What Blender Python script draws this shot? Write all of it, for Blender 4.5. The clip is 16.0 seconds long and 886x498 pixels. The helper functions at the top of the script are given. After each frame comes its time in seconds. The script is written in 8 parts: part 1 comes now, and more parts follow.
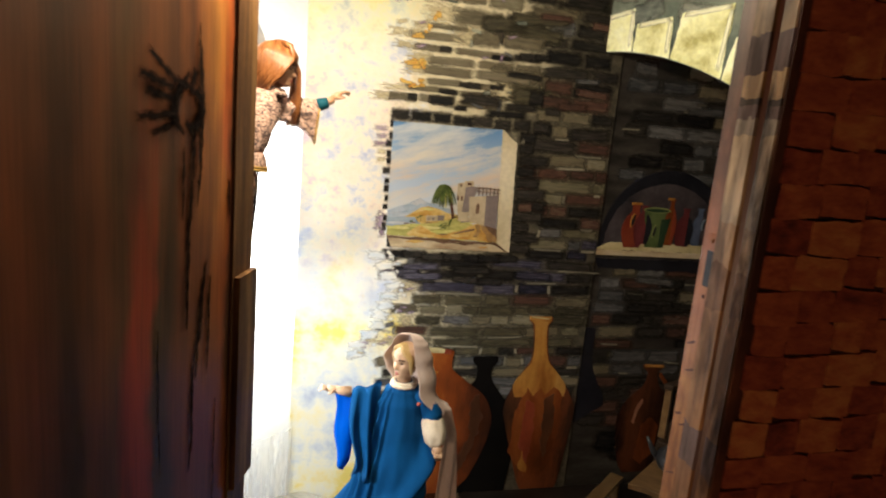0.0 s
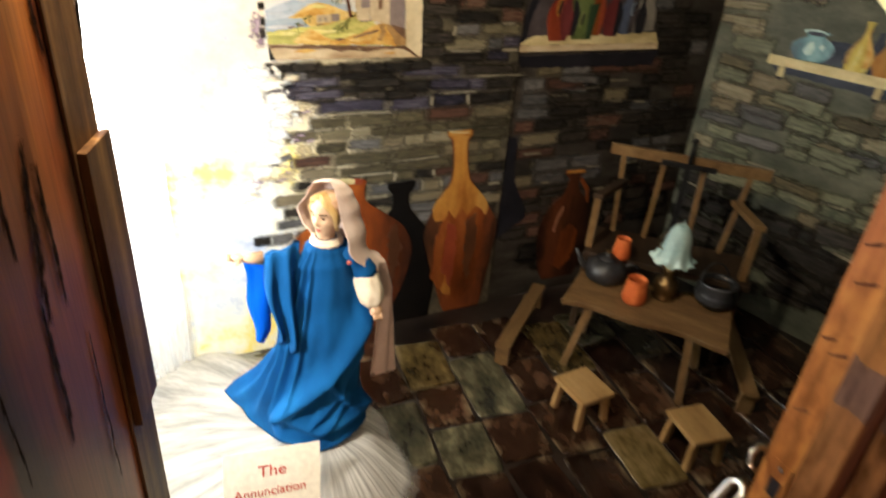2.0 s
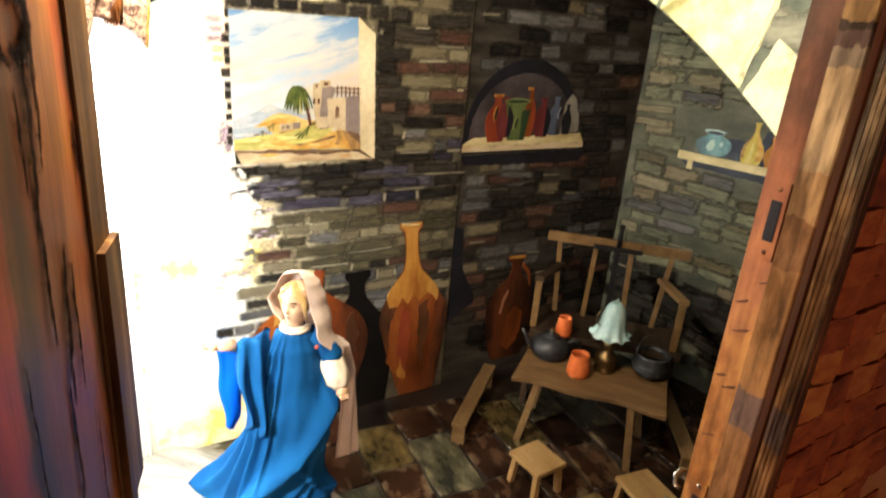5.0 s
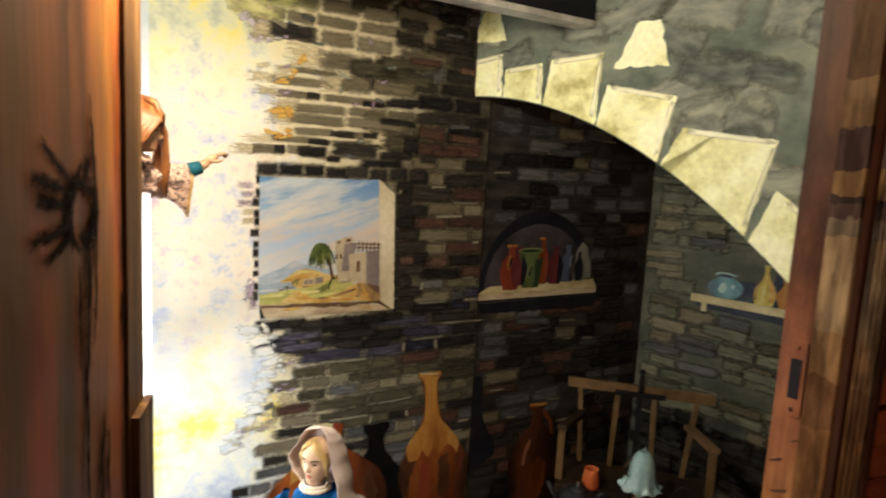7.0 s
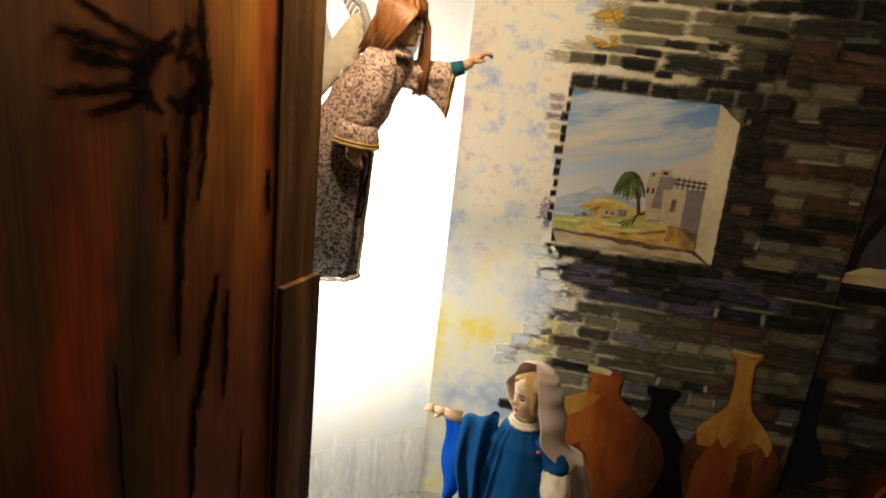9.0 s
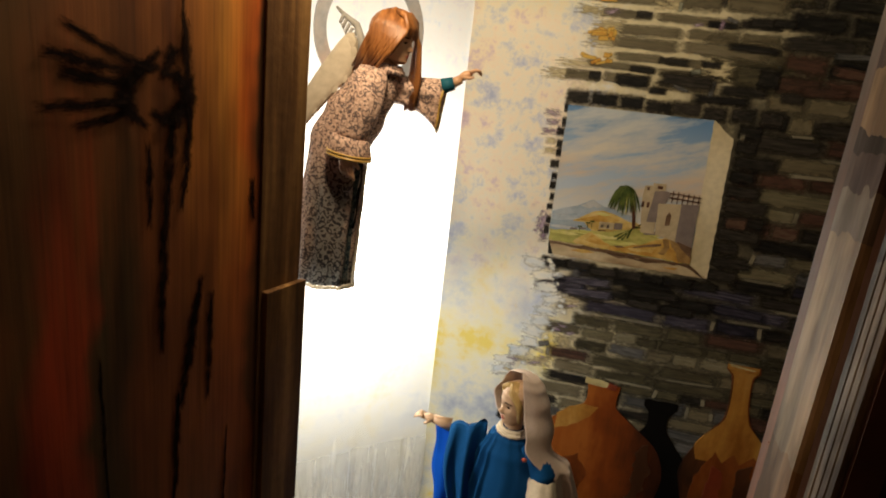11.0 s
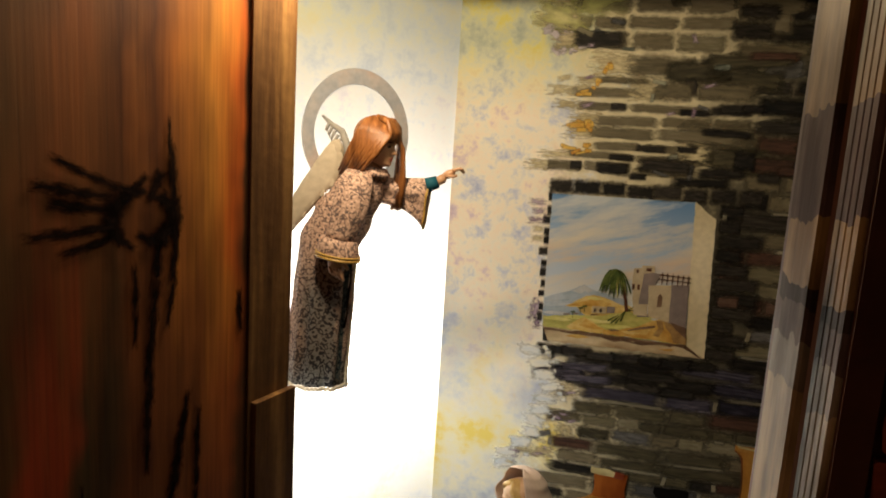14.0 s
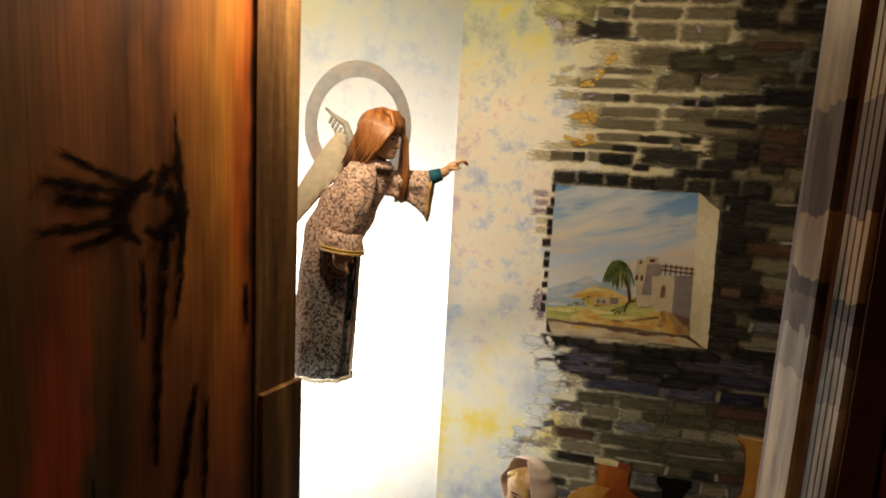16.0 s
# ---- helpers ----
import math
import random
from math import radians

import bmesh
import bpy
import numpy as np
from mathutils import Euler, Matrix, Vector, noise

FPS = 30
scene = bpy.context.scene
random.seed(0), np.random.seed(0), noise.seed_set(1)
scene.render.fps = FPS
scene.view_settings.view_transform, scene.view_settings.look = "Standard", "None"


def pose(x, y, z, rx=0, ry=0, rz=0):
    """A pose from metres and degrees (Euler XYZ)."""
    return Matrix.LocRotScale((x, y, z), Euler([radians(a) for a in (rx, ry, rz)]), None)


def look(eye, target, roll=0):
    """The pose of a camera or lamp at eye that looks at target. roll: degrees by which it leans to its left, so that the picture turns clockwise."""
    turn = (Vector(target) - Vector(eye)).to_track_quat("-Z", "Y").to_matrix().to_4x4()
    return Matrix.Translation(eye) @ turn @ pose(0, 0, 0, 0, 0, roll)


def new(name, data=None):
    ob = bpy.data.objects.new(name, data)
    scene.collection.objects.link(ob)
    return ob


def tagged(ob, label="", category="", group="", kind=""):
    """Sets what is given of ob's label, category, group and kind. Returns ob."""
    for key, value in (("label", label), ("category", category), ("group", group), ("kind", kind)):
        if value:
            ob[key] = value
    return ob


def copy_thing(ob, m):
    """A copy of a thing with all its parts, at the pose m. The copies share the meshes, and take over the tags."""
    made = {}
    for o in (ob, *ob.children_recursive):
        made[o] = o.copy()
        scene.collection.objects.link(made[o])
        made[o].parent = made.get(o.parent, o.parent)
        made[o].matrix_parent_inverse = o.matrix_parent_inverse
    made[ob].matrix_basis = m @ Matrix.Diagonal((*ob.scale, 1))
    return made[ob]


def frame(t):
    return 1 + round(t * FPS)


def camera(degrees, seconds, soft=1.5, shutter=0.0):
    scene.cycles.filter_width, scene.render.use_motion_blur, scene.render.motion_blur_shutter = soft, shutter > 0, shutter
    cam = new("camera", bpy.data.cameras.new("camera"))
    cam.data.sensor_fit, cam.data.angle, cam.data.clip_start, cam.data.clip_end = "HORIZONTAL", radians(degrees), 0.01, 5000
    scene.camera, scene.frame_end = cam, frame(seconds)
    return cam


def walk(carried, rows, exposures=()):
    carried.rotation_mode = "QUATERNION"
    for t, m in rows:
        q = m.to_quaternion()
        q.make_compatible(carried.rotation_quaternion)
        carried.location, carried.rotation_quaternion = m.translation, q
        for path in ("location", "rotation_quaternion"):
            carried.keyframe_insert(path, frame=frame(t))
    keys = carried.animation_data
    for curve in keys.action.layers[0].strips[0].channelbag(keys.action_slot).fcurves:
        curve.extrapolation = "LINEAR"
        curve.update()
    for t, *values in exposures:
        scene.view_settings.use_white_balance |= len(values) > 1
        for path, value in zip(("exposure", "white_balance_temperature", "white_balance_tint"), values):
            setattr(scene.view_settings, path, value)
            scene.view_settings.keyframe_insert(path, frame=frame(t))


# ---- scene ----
cam = camera(70.0, 16.0, 1.9, 0.5)
PATH = [
    (0, (0.149, 0.047, 1.584), (0.621, 1.952, 1.199), 5.2),
    (0.5, (0.109, 0.229, 1.598), (0.722, 2.066, 1.097), 4.2),
    (1, (0.119, 0.417, 1.54), (0.73, 2.163, 0.779), 4.0),
    (1.5, (0.177, 0.533, 1.535), (0.8, 2.238, 0.696), 4.2),
    (2, (0.113, 0.477, 1.563), (0.935, 2.025, 0.6), 4.9),
    (2.5, (0.019, 0.398, 1.586), (0.944, 1.831, 0.543), 4.9),
    (3, (0.003, 0.377, 1.599), (0.878, 1.893, 0.632), 4.4),
    (3.2, (0.007, 0.377, 1.6), (0.906, 1.888, 0.648), 5.0),
    (5.5, (-0.011, 0.333, 1.635), (1.095, 1.923, 1.136), 4.4),
    (6, (-0.031, 0.303, 1.651), (1.192, 1.856, 1.34), 3.0),
    (6.5, (-0.039, 0.311, 1.653), (1.114, 1.919, 1.361), 3.3),
    (7, (-0.039, 0.339, 1.654), (0.975, 2.042, 1.39), 3.1),
    (7.5, (0.016, 0.357, 1.642), (0.791, 2.149, 1.206), 3.5),
    (8, (0.217, 0.455, 1.611), (0.439, 2.367, 1.068), 6.7),
    (8.2, (0.281, 0.457, 1.617), (0.24, 2.374, 1.048), 6.5),
    (10.5, (0.531, 0.404, 1.649), (0.197, 2.288, 1.067), 6.5),
    (11, (0.534, 0.41, 1.651), (0.204, 2.305, 1.102), 6.4),
    (11.5, (0.531, 0.406, 1.653), (0.197, 2.299, 1.101), 6.0),
    (12, (0.525, 0.396, 1.656), (0.203, 2.293, 1.111), 5.7),
    (12.5, (0.545, 0.413, 1.68), (0.246, 2.348, 1.273), 4.6),
    (13, (0.554, 0.413, 1.687), (0.16, 2.348, 1.373), 3.5),
    (13.5, (0.553, 0.403, 1.69), (0.185, 2.345, 1.383), 3.6),
    (14, (0.555, 0.411, 1.688), (0.196, 2.356, 1.39), 3.5),
    (14.5, (0.554, 0.407, 1.689), (0.195, 2.352, 1.394), 3.3),
    (15, (0.554, 0.407, 1.688), (0.198, 2.351, 1.381), 3.4),
    (15.5, (0.552, 0.406, 1.689), (0.184, 2.346, 1.373), 3.5),
    (16, (0.55, 0.406, 1.69), (0.188, 2.346, 1.365), 3.2),
]
EXPOSURES = [(0.0, -0.22, 6080, 10), (0.5, 0.3, 6350, 10), (1.0, 0.5, 6250, 10), (2.5, 0.58, 6330, 10), (3.2, 0.85, 6330, 10), (5.5, 1.0, 6350, 10), (6.0, 0.35, 6250, 10), (6.5, -0.1, 6000, 10), (7.0, -0.2, 6050, 10), (7.5, -0.3, 6300, 10), (8.0, -0.55, 6750, 10), (10.0, -1.2, 6900, 10), (16.0, -1.15, 6950, 10)]
walk(cam, [(t, look(eye, target, roll)) for t, eye, target, roll in PATH], EXPOSURES)

# ---- light ----
world = bpy.data.worlds.new("world")
world.use_nodes = True
world.node_tree.nodes["Background"].inputs["Color"].default_value = (0.9, 0.7, 0.5, 1)
world.node_tree.nodes["Background"].inputs["Strength"].default_value = 0.004
scene.world = world


def lamp(name, place, watts, colour, radius, target=None, spread=None):
    data = bpy.data.lights.new(name, "SPOT" if target else "POINT")
    data.energy, data.color, data.shadow_soft_size = watts, colour, radius
    ob = new(name, data)
    ob.matrix_world = look(place, target) if target else Matrix.Translation(place)
    if target:
        data.spot_size, data.spot_blend = radians(spread), 1.0
    return ob


lamp("backdrop_floodlight", (-0.32, 2.53, 1.10), 185, (1.0, 0.97, 0.9), 0.06)
lamp("side_spotlight", (-0.22, 1.50, 1.05), 60, (1.0, 0.95, 0.85), 0.06, (0.22, 2.20, 0.42), 98)
lamp("pelmet_lamp", (0.115, 1.48, 2.12), 68, (1.0, 0.82, 0.55), 0.06)
# unseen overhead fill, added to brighten the right half of the display
lamp("ceiling_fill", (0.80, 1.20, 2.36), 13, (1.0, 0.88, 0.68), 0.10)
# unseen low fill, added to stand in for bounced light on bricks and jamb
lamp("corridor_fill", (-0.9, -0.7, 0.85), 42, (1.0, 0.62, 0.36), 0.12)

FLOOR = -0.03


# ---- materials ----
def material(name, colours, scale=(8, 8, 8), rough=0.6, bump=0.15, metal=0.0, fine=60.0, spread=(0.3, 0.7), shift=0.0, detail=6.0, coords="Object", brush=0):
    """Mottled paint, wood, cloth or metal: a stretched noise runs through the colours, a finer one adds grain and relief."""
    m = bpy.data.materials.new(name)
    m.use_nodes = True
    nt = m.node_tree
    n, link = nt.nodes, nt.links
    bsdf = n["Principled BSDF"]
    bsdf.inputs["Roughness"].default_value, bsdf.inputs["Metallic"].default_value = rough, metal
    bsdf.inputs["Specular IOR Level"].default_value = 0.5 if rough < 0.45 or metal else 0.15
    tc, mp = n.new("ShaderNodeTexCoord"), n.new("ShaderNodeMapping")
    mp.inputs["Scale"].default_value = scale
    link.new(tc.outputs[coords], mp.inputs["Vector"])
    info = n.new("ShaderNodeObjectInfo")
    off = n.new("ShaderNodeVectorMath")
    off.operation = "MULTIPLY_ADD"
    comb = n.new("ShaderNodeCombineXYZ")
    for k in range(3):
        link.new(info.outputs["Random"], comb.inputs[k])
    link.new(comb.outputs[0], off.inputs[0])
    off.inputs[1].default_value = (31, 17, 43)
    link.new(mp.outputs["Vector"], off.inputs[2])
    big = n.new("ShaderNodeTexNoise")
    big.inputs["Scale"].default_value, big.inputs["Detail"].default_value, big.inputs["Roughness"].default_value = 1.0, detail, 0.6
    link.new(off.outputs[0], big.inputs["Vector"])
    add = n.new("ShaderNodeMath")
    add.operation = "MULTIPLY_ADD"
    link.new(info.outputs["Random"], add.inputs[0])
    add.inputs[1].default_value = shift
    link.new(big.outputs["Fac"], add.inputs[2])
    ramp = n.new("ShaderNodeValToRGB")
    cr = ramp.color_ramp
    lo, hi = spread
    while len(cr.elements) < len(colours):
        cr.elements.new(0.5)
    for k, c in enumerate(colours):
        cr.elements[k].position = lo + (hi - lo) * k / max(1, len(colours) - 1)
        cr.elements[k].color = (*c, 1)
    link.new(add.outputs[0], ramp.inputs["Fac"])
    grain = n.new("ShaderNodeTexNoise")
    grain.inputs["Scale"].default_value, grain.inputs["Detail"].default_value = fine, 3.0
    link.new(off.outputs[0] if fine < 20 else tc.outputs[coords], grain.inputs["Vector"])
    mix = n.new("ShaderNodeMix")
    mix.data_type, mix.blend_type = "RGBA", "MULTIPLY"
    mix.inputs["Factor"].default_value = 0.35
    link.new(ramp.outputs["Color"], mix.inputs["A"])
    r2 = n.new("ShaderNodeValToRGB")
    r2.color_ramp.elements[0].position, r2.color_ramp.elements[1].position = 0.3, 0.65
    r2.color_ramp.elements[0].color, r2.color_ramp.elements[1].color = (0.68, 0.68, 0.68, 1), (1.1, 1.1, 1.1, 1)
    link.new(grain.outputs["Fac"], r2.inputs["Fac"])
    link.new(r2.outputs["Color"], mix.inputs["B"])
    link.new(mix.outputs["Result"], bsdf.inputs["Base Color"])
    if bump:
        b = n.new("ShaderNodeBump")
        b.inputs["Strength"].default_value, b.inputs["Distance"].default_value = bump, 0.004
        link.new(grain.outputs["Fac"], b.inputs["Height"])
        link.new(b.outputs["Normal"], bsdf.inputs["Normal"])
    if brush:
        # ends sharpened, strength of the noise, range in which the paint thins out, grain of the noise
        k_end, k_noise, r0, r1, grain_scale = {1: (2.0, 0.62, 0.52, 0.84, (2.4, 1.4, 0.8)), 2: (1.0, 0.22, 0.46, 0.60, (1.4, 1.4, 1.4)), 3: (1.0, 1.0, 0.52, 0.98, (1.6, 1.6, 1.3)), 4: (1.4, 0.85, 0.50, 0.84, (2.4, 1.6, 1.1)), 5: (1.0, 0.7, 0.50, 0.61, (1.9, 1.9, 1.9))}[brush]
        # dry-brush edge: the paint breaks up towards the outline of the unit piece
        sep = n.new("ShaderNodeSeparateXYZ")
        link.new(tc.outputs[coords], sep.inputs[0])
        ax, az, far, near = (n.new("ShaderNodeMath") for _ in range(4))
        ax.operation = az.operation = "ABSOLUTE"
        link.new(sep.outputs["X"], ax.inputs[0])
        ends = maths(n, link, "SUBTRACT", maths(n, link, "MULTIPLY", ax.outputs[0], k_end), (k_end - 1) / 2)
        link.new(sep.outputs["Y" if brush == 2 else "Z"], az.inputs[0])
        far.operation = "SMOOTH_MAX"
        far.inputs[2].default_value = 0.12
        link.new(ends, far.inputs[0])
        link.new(az.outputs[0], far.inputs[1])
        mp2 = n.new("ShaderNodeMapping")
        link.new(off.outputs[0], mp2.inputs["Vector"])
        mp2.inputs["Scale"].default_value = grain_scale
        br = n.new("ShaderNodeTexNoise")
        br.inputs["Scale"].default_value, br.inputs["Detail"].default_value, br.inputs["Roughness"].default_value = 1.0, 2.0 if brush == 3 else 6.0, 0.5 if brush == 3 else 0.75
        link.new(mp2.outputs["Vector"], br.inputs["Vector"])
        near.operation = "MULTIPLY_ADD"
        link.new(br.outputs["Fac"], near.inputs[0])
        near.inputs[1].default_value = k_noise
        link.new(far.outputs[0], near.inputs[2])
        rim = n.new("ShaderNodeMapRange")
        rim.inputs["From Min"].default_value, rim.inputs["From Max"].default_value = r0, r1
        link.new(near.outputs[0], rim.inputs["Value"])
        if brush != 2:
            tr, ms = n.new("ShaderNodeBsdfTransparent"), n.new("ShaderNodeMixShader")
            link.new(rim.outputs["Result"], ms.inputs[0])
            link.new(bsdf.outputs[0], ms.inputs[1])
            link.new(tr.outputs[0], ms.inputs[2])
            link.new(ms.outputs[0], n["Material Output"].inputs["Surface"])
        else:
            worn = n.new("ShaderNodeMix")
            worn.data_type = "RGBA"
            glint = n.new("ShaderNodeMapRange")
            glint.inputs["From Min"].default_value, glint.inputs["From Max"].default_value = 0.5, 0.72
            link.new(big.outputs["Fac"], glint.inputs["Value"])
            link.new(maths(n, link, "MULTIPLY", rim.outputs["Result"], maths(n, link, "MULTIPLY", glint.outputs["Result"], 0.8)), worn.inputs["Factor"])
            link.new(mix.outputs["Result"], worn.inputs["A"])
            worn.inputs["B"].default_value = (0.20, 0.165, 0.10, 1)
            link.new(worn.outputs["Result"], bsdf.inputs["Base Color"])
    return m


def maths(n, link, op, a, b):
    x = n.new("ShaderNodeMath")
    x.operation = op
    for k, v in enumerate((a, b)):
        if isinstance(v, (int, float)):
            x.inputs[k].default_value = v
        else:
            link.new(v, x.inputs[k])
    return x.outputs[0]


OLIVE = material("olive_stone_paint", [(0.0695, 0.0615, 0.0393), (0.122, 0.104, 0.0674), (0.157, 0.134, 0.0869), (0.197, 0.172, 0.12)], (3, 3, 7), 0.55, shift=0.25, spread=(0.36, 0.84), brush=1)
SLATE = material("slate_stone_paint", [(0.0234, 0.026, 0.0317), (0.0585, 0.0598, 0.062), (0.0975, 0.0962, 0.0965), (0.156, 0.153, 0.152)], (3, 3, 8), 0.55, shift=0.25, spread=(0.36, 0.84), brush=1)
PURPLE = material("violet_stone_paint", [(0.010, 0.010, 0.016), (0.022, 0.021, 0.034), (0.052, 0.048, 0.07), (0.14, 0.13, 0.16)], (3, 3, 9), 0.5, shift=0.25, spread=(0.40, 0.88), brush=1)
RUST = material("rust_stone_paint", [(0.026, 0.018, 0.015), (0.056, 0.031, 0.023), (0.088, 0.045, 0.033), (0.12, 0.08, 0.058)], (3, 3, 8), 0.55, shift=0.25, spread=(0.36, 0.84), brush=1)
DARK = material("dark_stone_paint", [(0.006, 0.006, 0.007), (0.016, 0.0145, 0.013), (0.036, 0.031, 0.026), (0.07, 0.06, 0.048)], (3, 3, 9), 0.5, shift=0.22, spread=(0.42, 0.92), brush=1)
KHAKI = material("khaki_stone_paint", [(0.069, 0.0617, 0.0375), (0.127, 0.114, 0.0719), (0.173, 0.155, 0.1), (0.242, 0.219, 0.156)], (3, 3, 8), 0.55, shift=0.25, spread=(0.36, 0.84), brush=1)
MOSS = material("moss_stone_paint", [(0.022, 0.021, 0.014), (0.046, 0.041, 0.026), (0.078, 0.068, 0.042), (0.13, 0.115, 0.07)], (3, 3, 8), 0.55, shift=0.25, spread=(0.36, 0.88), brush=1)
LIME = material("lime_wash_paint", [(0.30, 0.31, 0.12), (0.46, 0.46, 0.18), (0.60, 0.57, 0.28)], (2, 2, 3), 0.55, shift=0.25, spread=(0.36, 0.84), brush=3)
VIOLETCLOUD = material("violet_grey_cloud_paint", [(0.36, 0.33, 0.42), (0.52, 0.47, 0.54), (0.68, 0.62, 0.62)], (2, 2, 2.5), 0.55, shift=0.2, spread=(0.36, 0.84), brush=5)
SAGE = material("sage_stone_paint", [(0.04, 0.048, 0.036), (0.085, 0.094, 0.066), (0.14, 0.148, 0.10), (0.21, 0.215, 0.15)], (3, 3, 8), 0.55, shift=0.25, spread=(0.36, 0.86), brush=1)
FADED = material("washed_out_stone_paint", [(0.34, 0.29, 0.17), (0.50, 0.43, 0.27), (0.66, 0.58, 0.38)], (3, 3, 8), 0.55, shift=0.25, spread=(0.36, 0.84), brush=3)
FOAM = material("pale_blue_cloud_paint", [(0.46, 0.56, 0.68), (0.70, 0.74, 0.76), (0.84, 0.82, 0.74), (0.88, 0.84, 0.62)], (2, 2, 2.5), 0.55, shift=0.2, spread=(0.36, 0.84), brush=5)
INK = material("black_brown_knot_paint", [(0.0064, 0.0039, 0.0036), (0.0144, 0.0078, 0.006), (0.0352, 0.0156, 0.0096)], (2, 2, 6), 0.9, shift=0.2, spread=(0.40, 0.90), brush=4)
INK.node_tree.nodes["Principled BSDF"].inputs["Specular IOR Level"].default_value = 0.03
GREYWASH = material("grey_green_scumble_paint", [(0.05, 0.06, 0.05), (0.13, 0.145, 0.12), (0.24, 0.25, 0.20), (0.34, 0.35, 0.26)], (3, 3, 4), 0.55, shift=0.4, spread=(0.36, 0.98), brush=1)
AMBER = material("orange_stroke_paint", [(0.30, 0.07, 0.015), (0.50, 0.24, 0.04), (0.64, 0.42, 0.10)], (3, 3, 6), 0.5, shift=0.4, brush=1)
LILAC = material("lilac_stroke_paint", [(0.12, 0.07, 0.12), (0.26, 0.18, 0.26), (0.42, 0.34, 0.42)], (3, 3, 6), 0.5, shift=0.3, brush=3)
DARKEDGE = material("raw_dark_board", [(0.01, 0.01, 0.011), (0.03, 0.028, 0.026)], (6, 6, 16), 0.5)
MORTAR = material("pale_mortar_paint", [(0.09, 0.083, 0.065), (0.19, 0.175, 0.13), (0.32, 0.29, 0.21)], (3, 3, 8), 0.55, shift=0.3, spread=(0.35, 0.95), brush=1)
VOUSSOIR = material("pale_yellow_stone_paint", [(0.44, 0.4, 0.146), (0.66, 0.644, 0.302), (0.814, 0.81, 0.448), (0.902, 0.91, 0.605)], (7, 7, 7), 0.5, spread=(0.32, 0.56), detail=5)
ARCHGREY = material("grey_green_paint", [(0.05, 0.066, 0.052), (0.11, 0.135, 0.105), (0.18, 0.205, 0.16), (0.27, 0.29, 0.20)], (3.2, 3.2, 4.5), 0.55, spread=(0.34, 0.66), detail=5)
BRICKPAINT = material("red_brick_paint", [(0.05, 0.012, 0.009), (0.16, 0.032, 0.017), (0.24, 0.06, 0.024), (0.32, 0.12, 0.04)], (1.6, 1.6, 2.2), 0.5, shift=0.4, spread=(0.34, 0.98), fine=5.0)
BRICKJOINT = material("dark_brick_ground_paint", [(0.012, 0.006, 0.006), (0.035, 0.012, 0.008), (0.09, 0.03, 0.014)], (7, 7, 9), 0.5)
PLASTER = material("bare_pink_plaster_paint", [(0.26, 0.11, 0.06), (0.36, 0.17, 0.095)], (4, 4, 4), 0.55)
TERRA = material("terracotta_paint", [(0.0637, 0.0171, 0.0049), (0.167, 0.0416, 0.0098), (0.245, 0.0784, 0.0171)], (9, 9, 2.5), 0.45)
TERRADARK = material("dark_terracotta_paint", [(0.0196, 0.0084, 0.0049), (0.0595, 0.021, 0.0084), (0.112, 0.0385, 0.014)], (10, 10, 3), 0.4)
OCHRE = material("ochre_paint", [(0.231, 0.084, 0.014), (0.385, 0.182, 0.035), (0.476, 0.28, 0.084)], (12, 12, 3), 0.45)
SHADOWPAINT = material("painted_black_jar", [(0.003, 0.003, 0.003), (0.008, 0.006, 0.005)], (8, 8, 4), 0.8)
SHADOWPAINT.node_tree.nodes["Principled BSDF"].inputs["Specular IOR Level"].default_value = 0.04
REDGLAZE = material("scarlet_paint", [(0.147, 0.0196, 0.0098), (0.245, 0.049, 0.0171)], (9, 9, 6), 0.4)
GREENGLAZE = material("green_paint", [(0.0252, 0.0441, 0.0158), (0.0819, 0.12, 0.0378), (0.151, 0.189, 0.0756)], (14, 14, 5), 0.45)
MAROON = material("maroon_paint", [(0.063, 0.0105, 0.014), (0.154, 0.035, 0.035)], (9, 9, 6), 0.45)
BLUEPAINT = material("slate_blue_paint", [(0.035, 0.049, 0.091), (0.112, 0.14, 0.21)], (9, 9, 6), 0.45)
TEAL = material("turquoise_paint", [(0.008, 0.045, 0.065), (0.025, 0.12, 0.15), (0.09, 0.25, 0.27)], (13, 13, 9), 0.4)
GOLD = material("golden_yellow_paint", [(0.3, 0.2, 0.03), (0.52, 0.42, 0.09), (0.7, 0.62, 0.25)], (12, 12, 5), 0.45)
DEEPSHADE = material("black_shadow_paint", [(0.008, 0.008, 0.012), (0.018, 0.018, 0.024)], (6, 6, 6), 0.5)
NICHEBACK = material("plum_grey_paint", [(0.0196, 0.0168, 0.0196), (0.0525, 0.0434, 0.0476), (0.084, 0.07, 0.077)], (6, 6, 6), 0.5)
SHELFPAINT = material("pale_shelf_paint", [(0.414, 0.341, 0.171), (0.575, 0.495, 0.27), (0.69, 0.616, 0.36)], (5, 5, 16), 0.5, detail=2)
WOODPALE = material("pale_pine", [(0.184, 0.105, 0.0381), (0.258, 0.159, 0.0623), (0.307, 0.199, 0.0858)], (14, 2.5, 14), 0.55, bump=0.25, fine=80)
WOODMID = material("oiled_pine", [(0.0744, 0.0411, 0.0157), (0.125, 0.0733, 0.0296), (0.167, 0.104, 0.0454)], (14, 2.5, 14), 0.5, bump=0.25, fine=80)
# settle pine darkened to carry the shade of the corner in its colour
WOODDARK = material("shaded_pine", [(0.013, 0.00816, 0.00558), (0.0298, 0.0186, 0.0112), (0.0484, 0.0298, 0.0186)], (14, 2.5, 14), 0.5, bump=0.2)
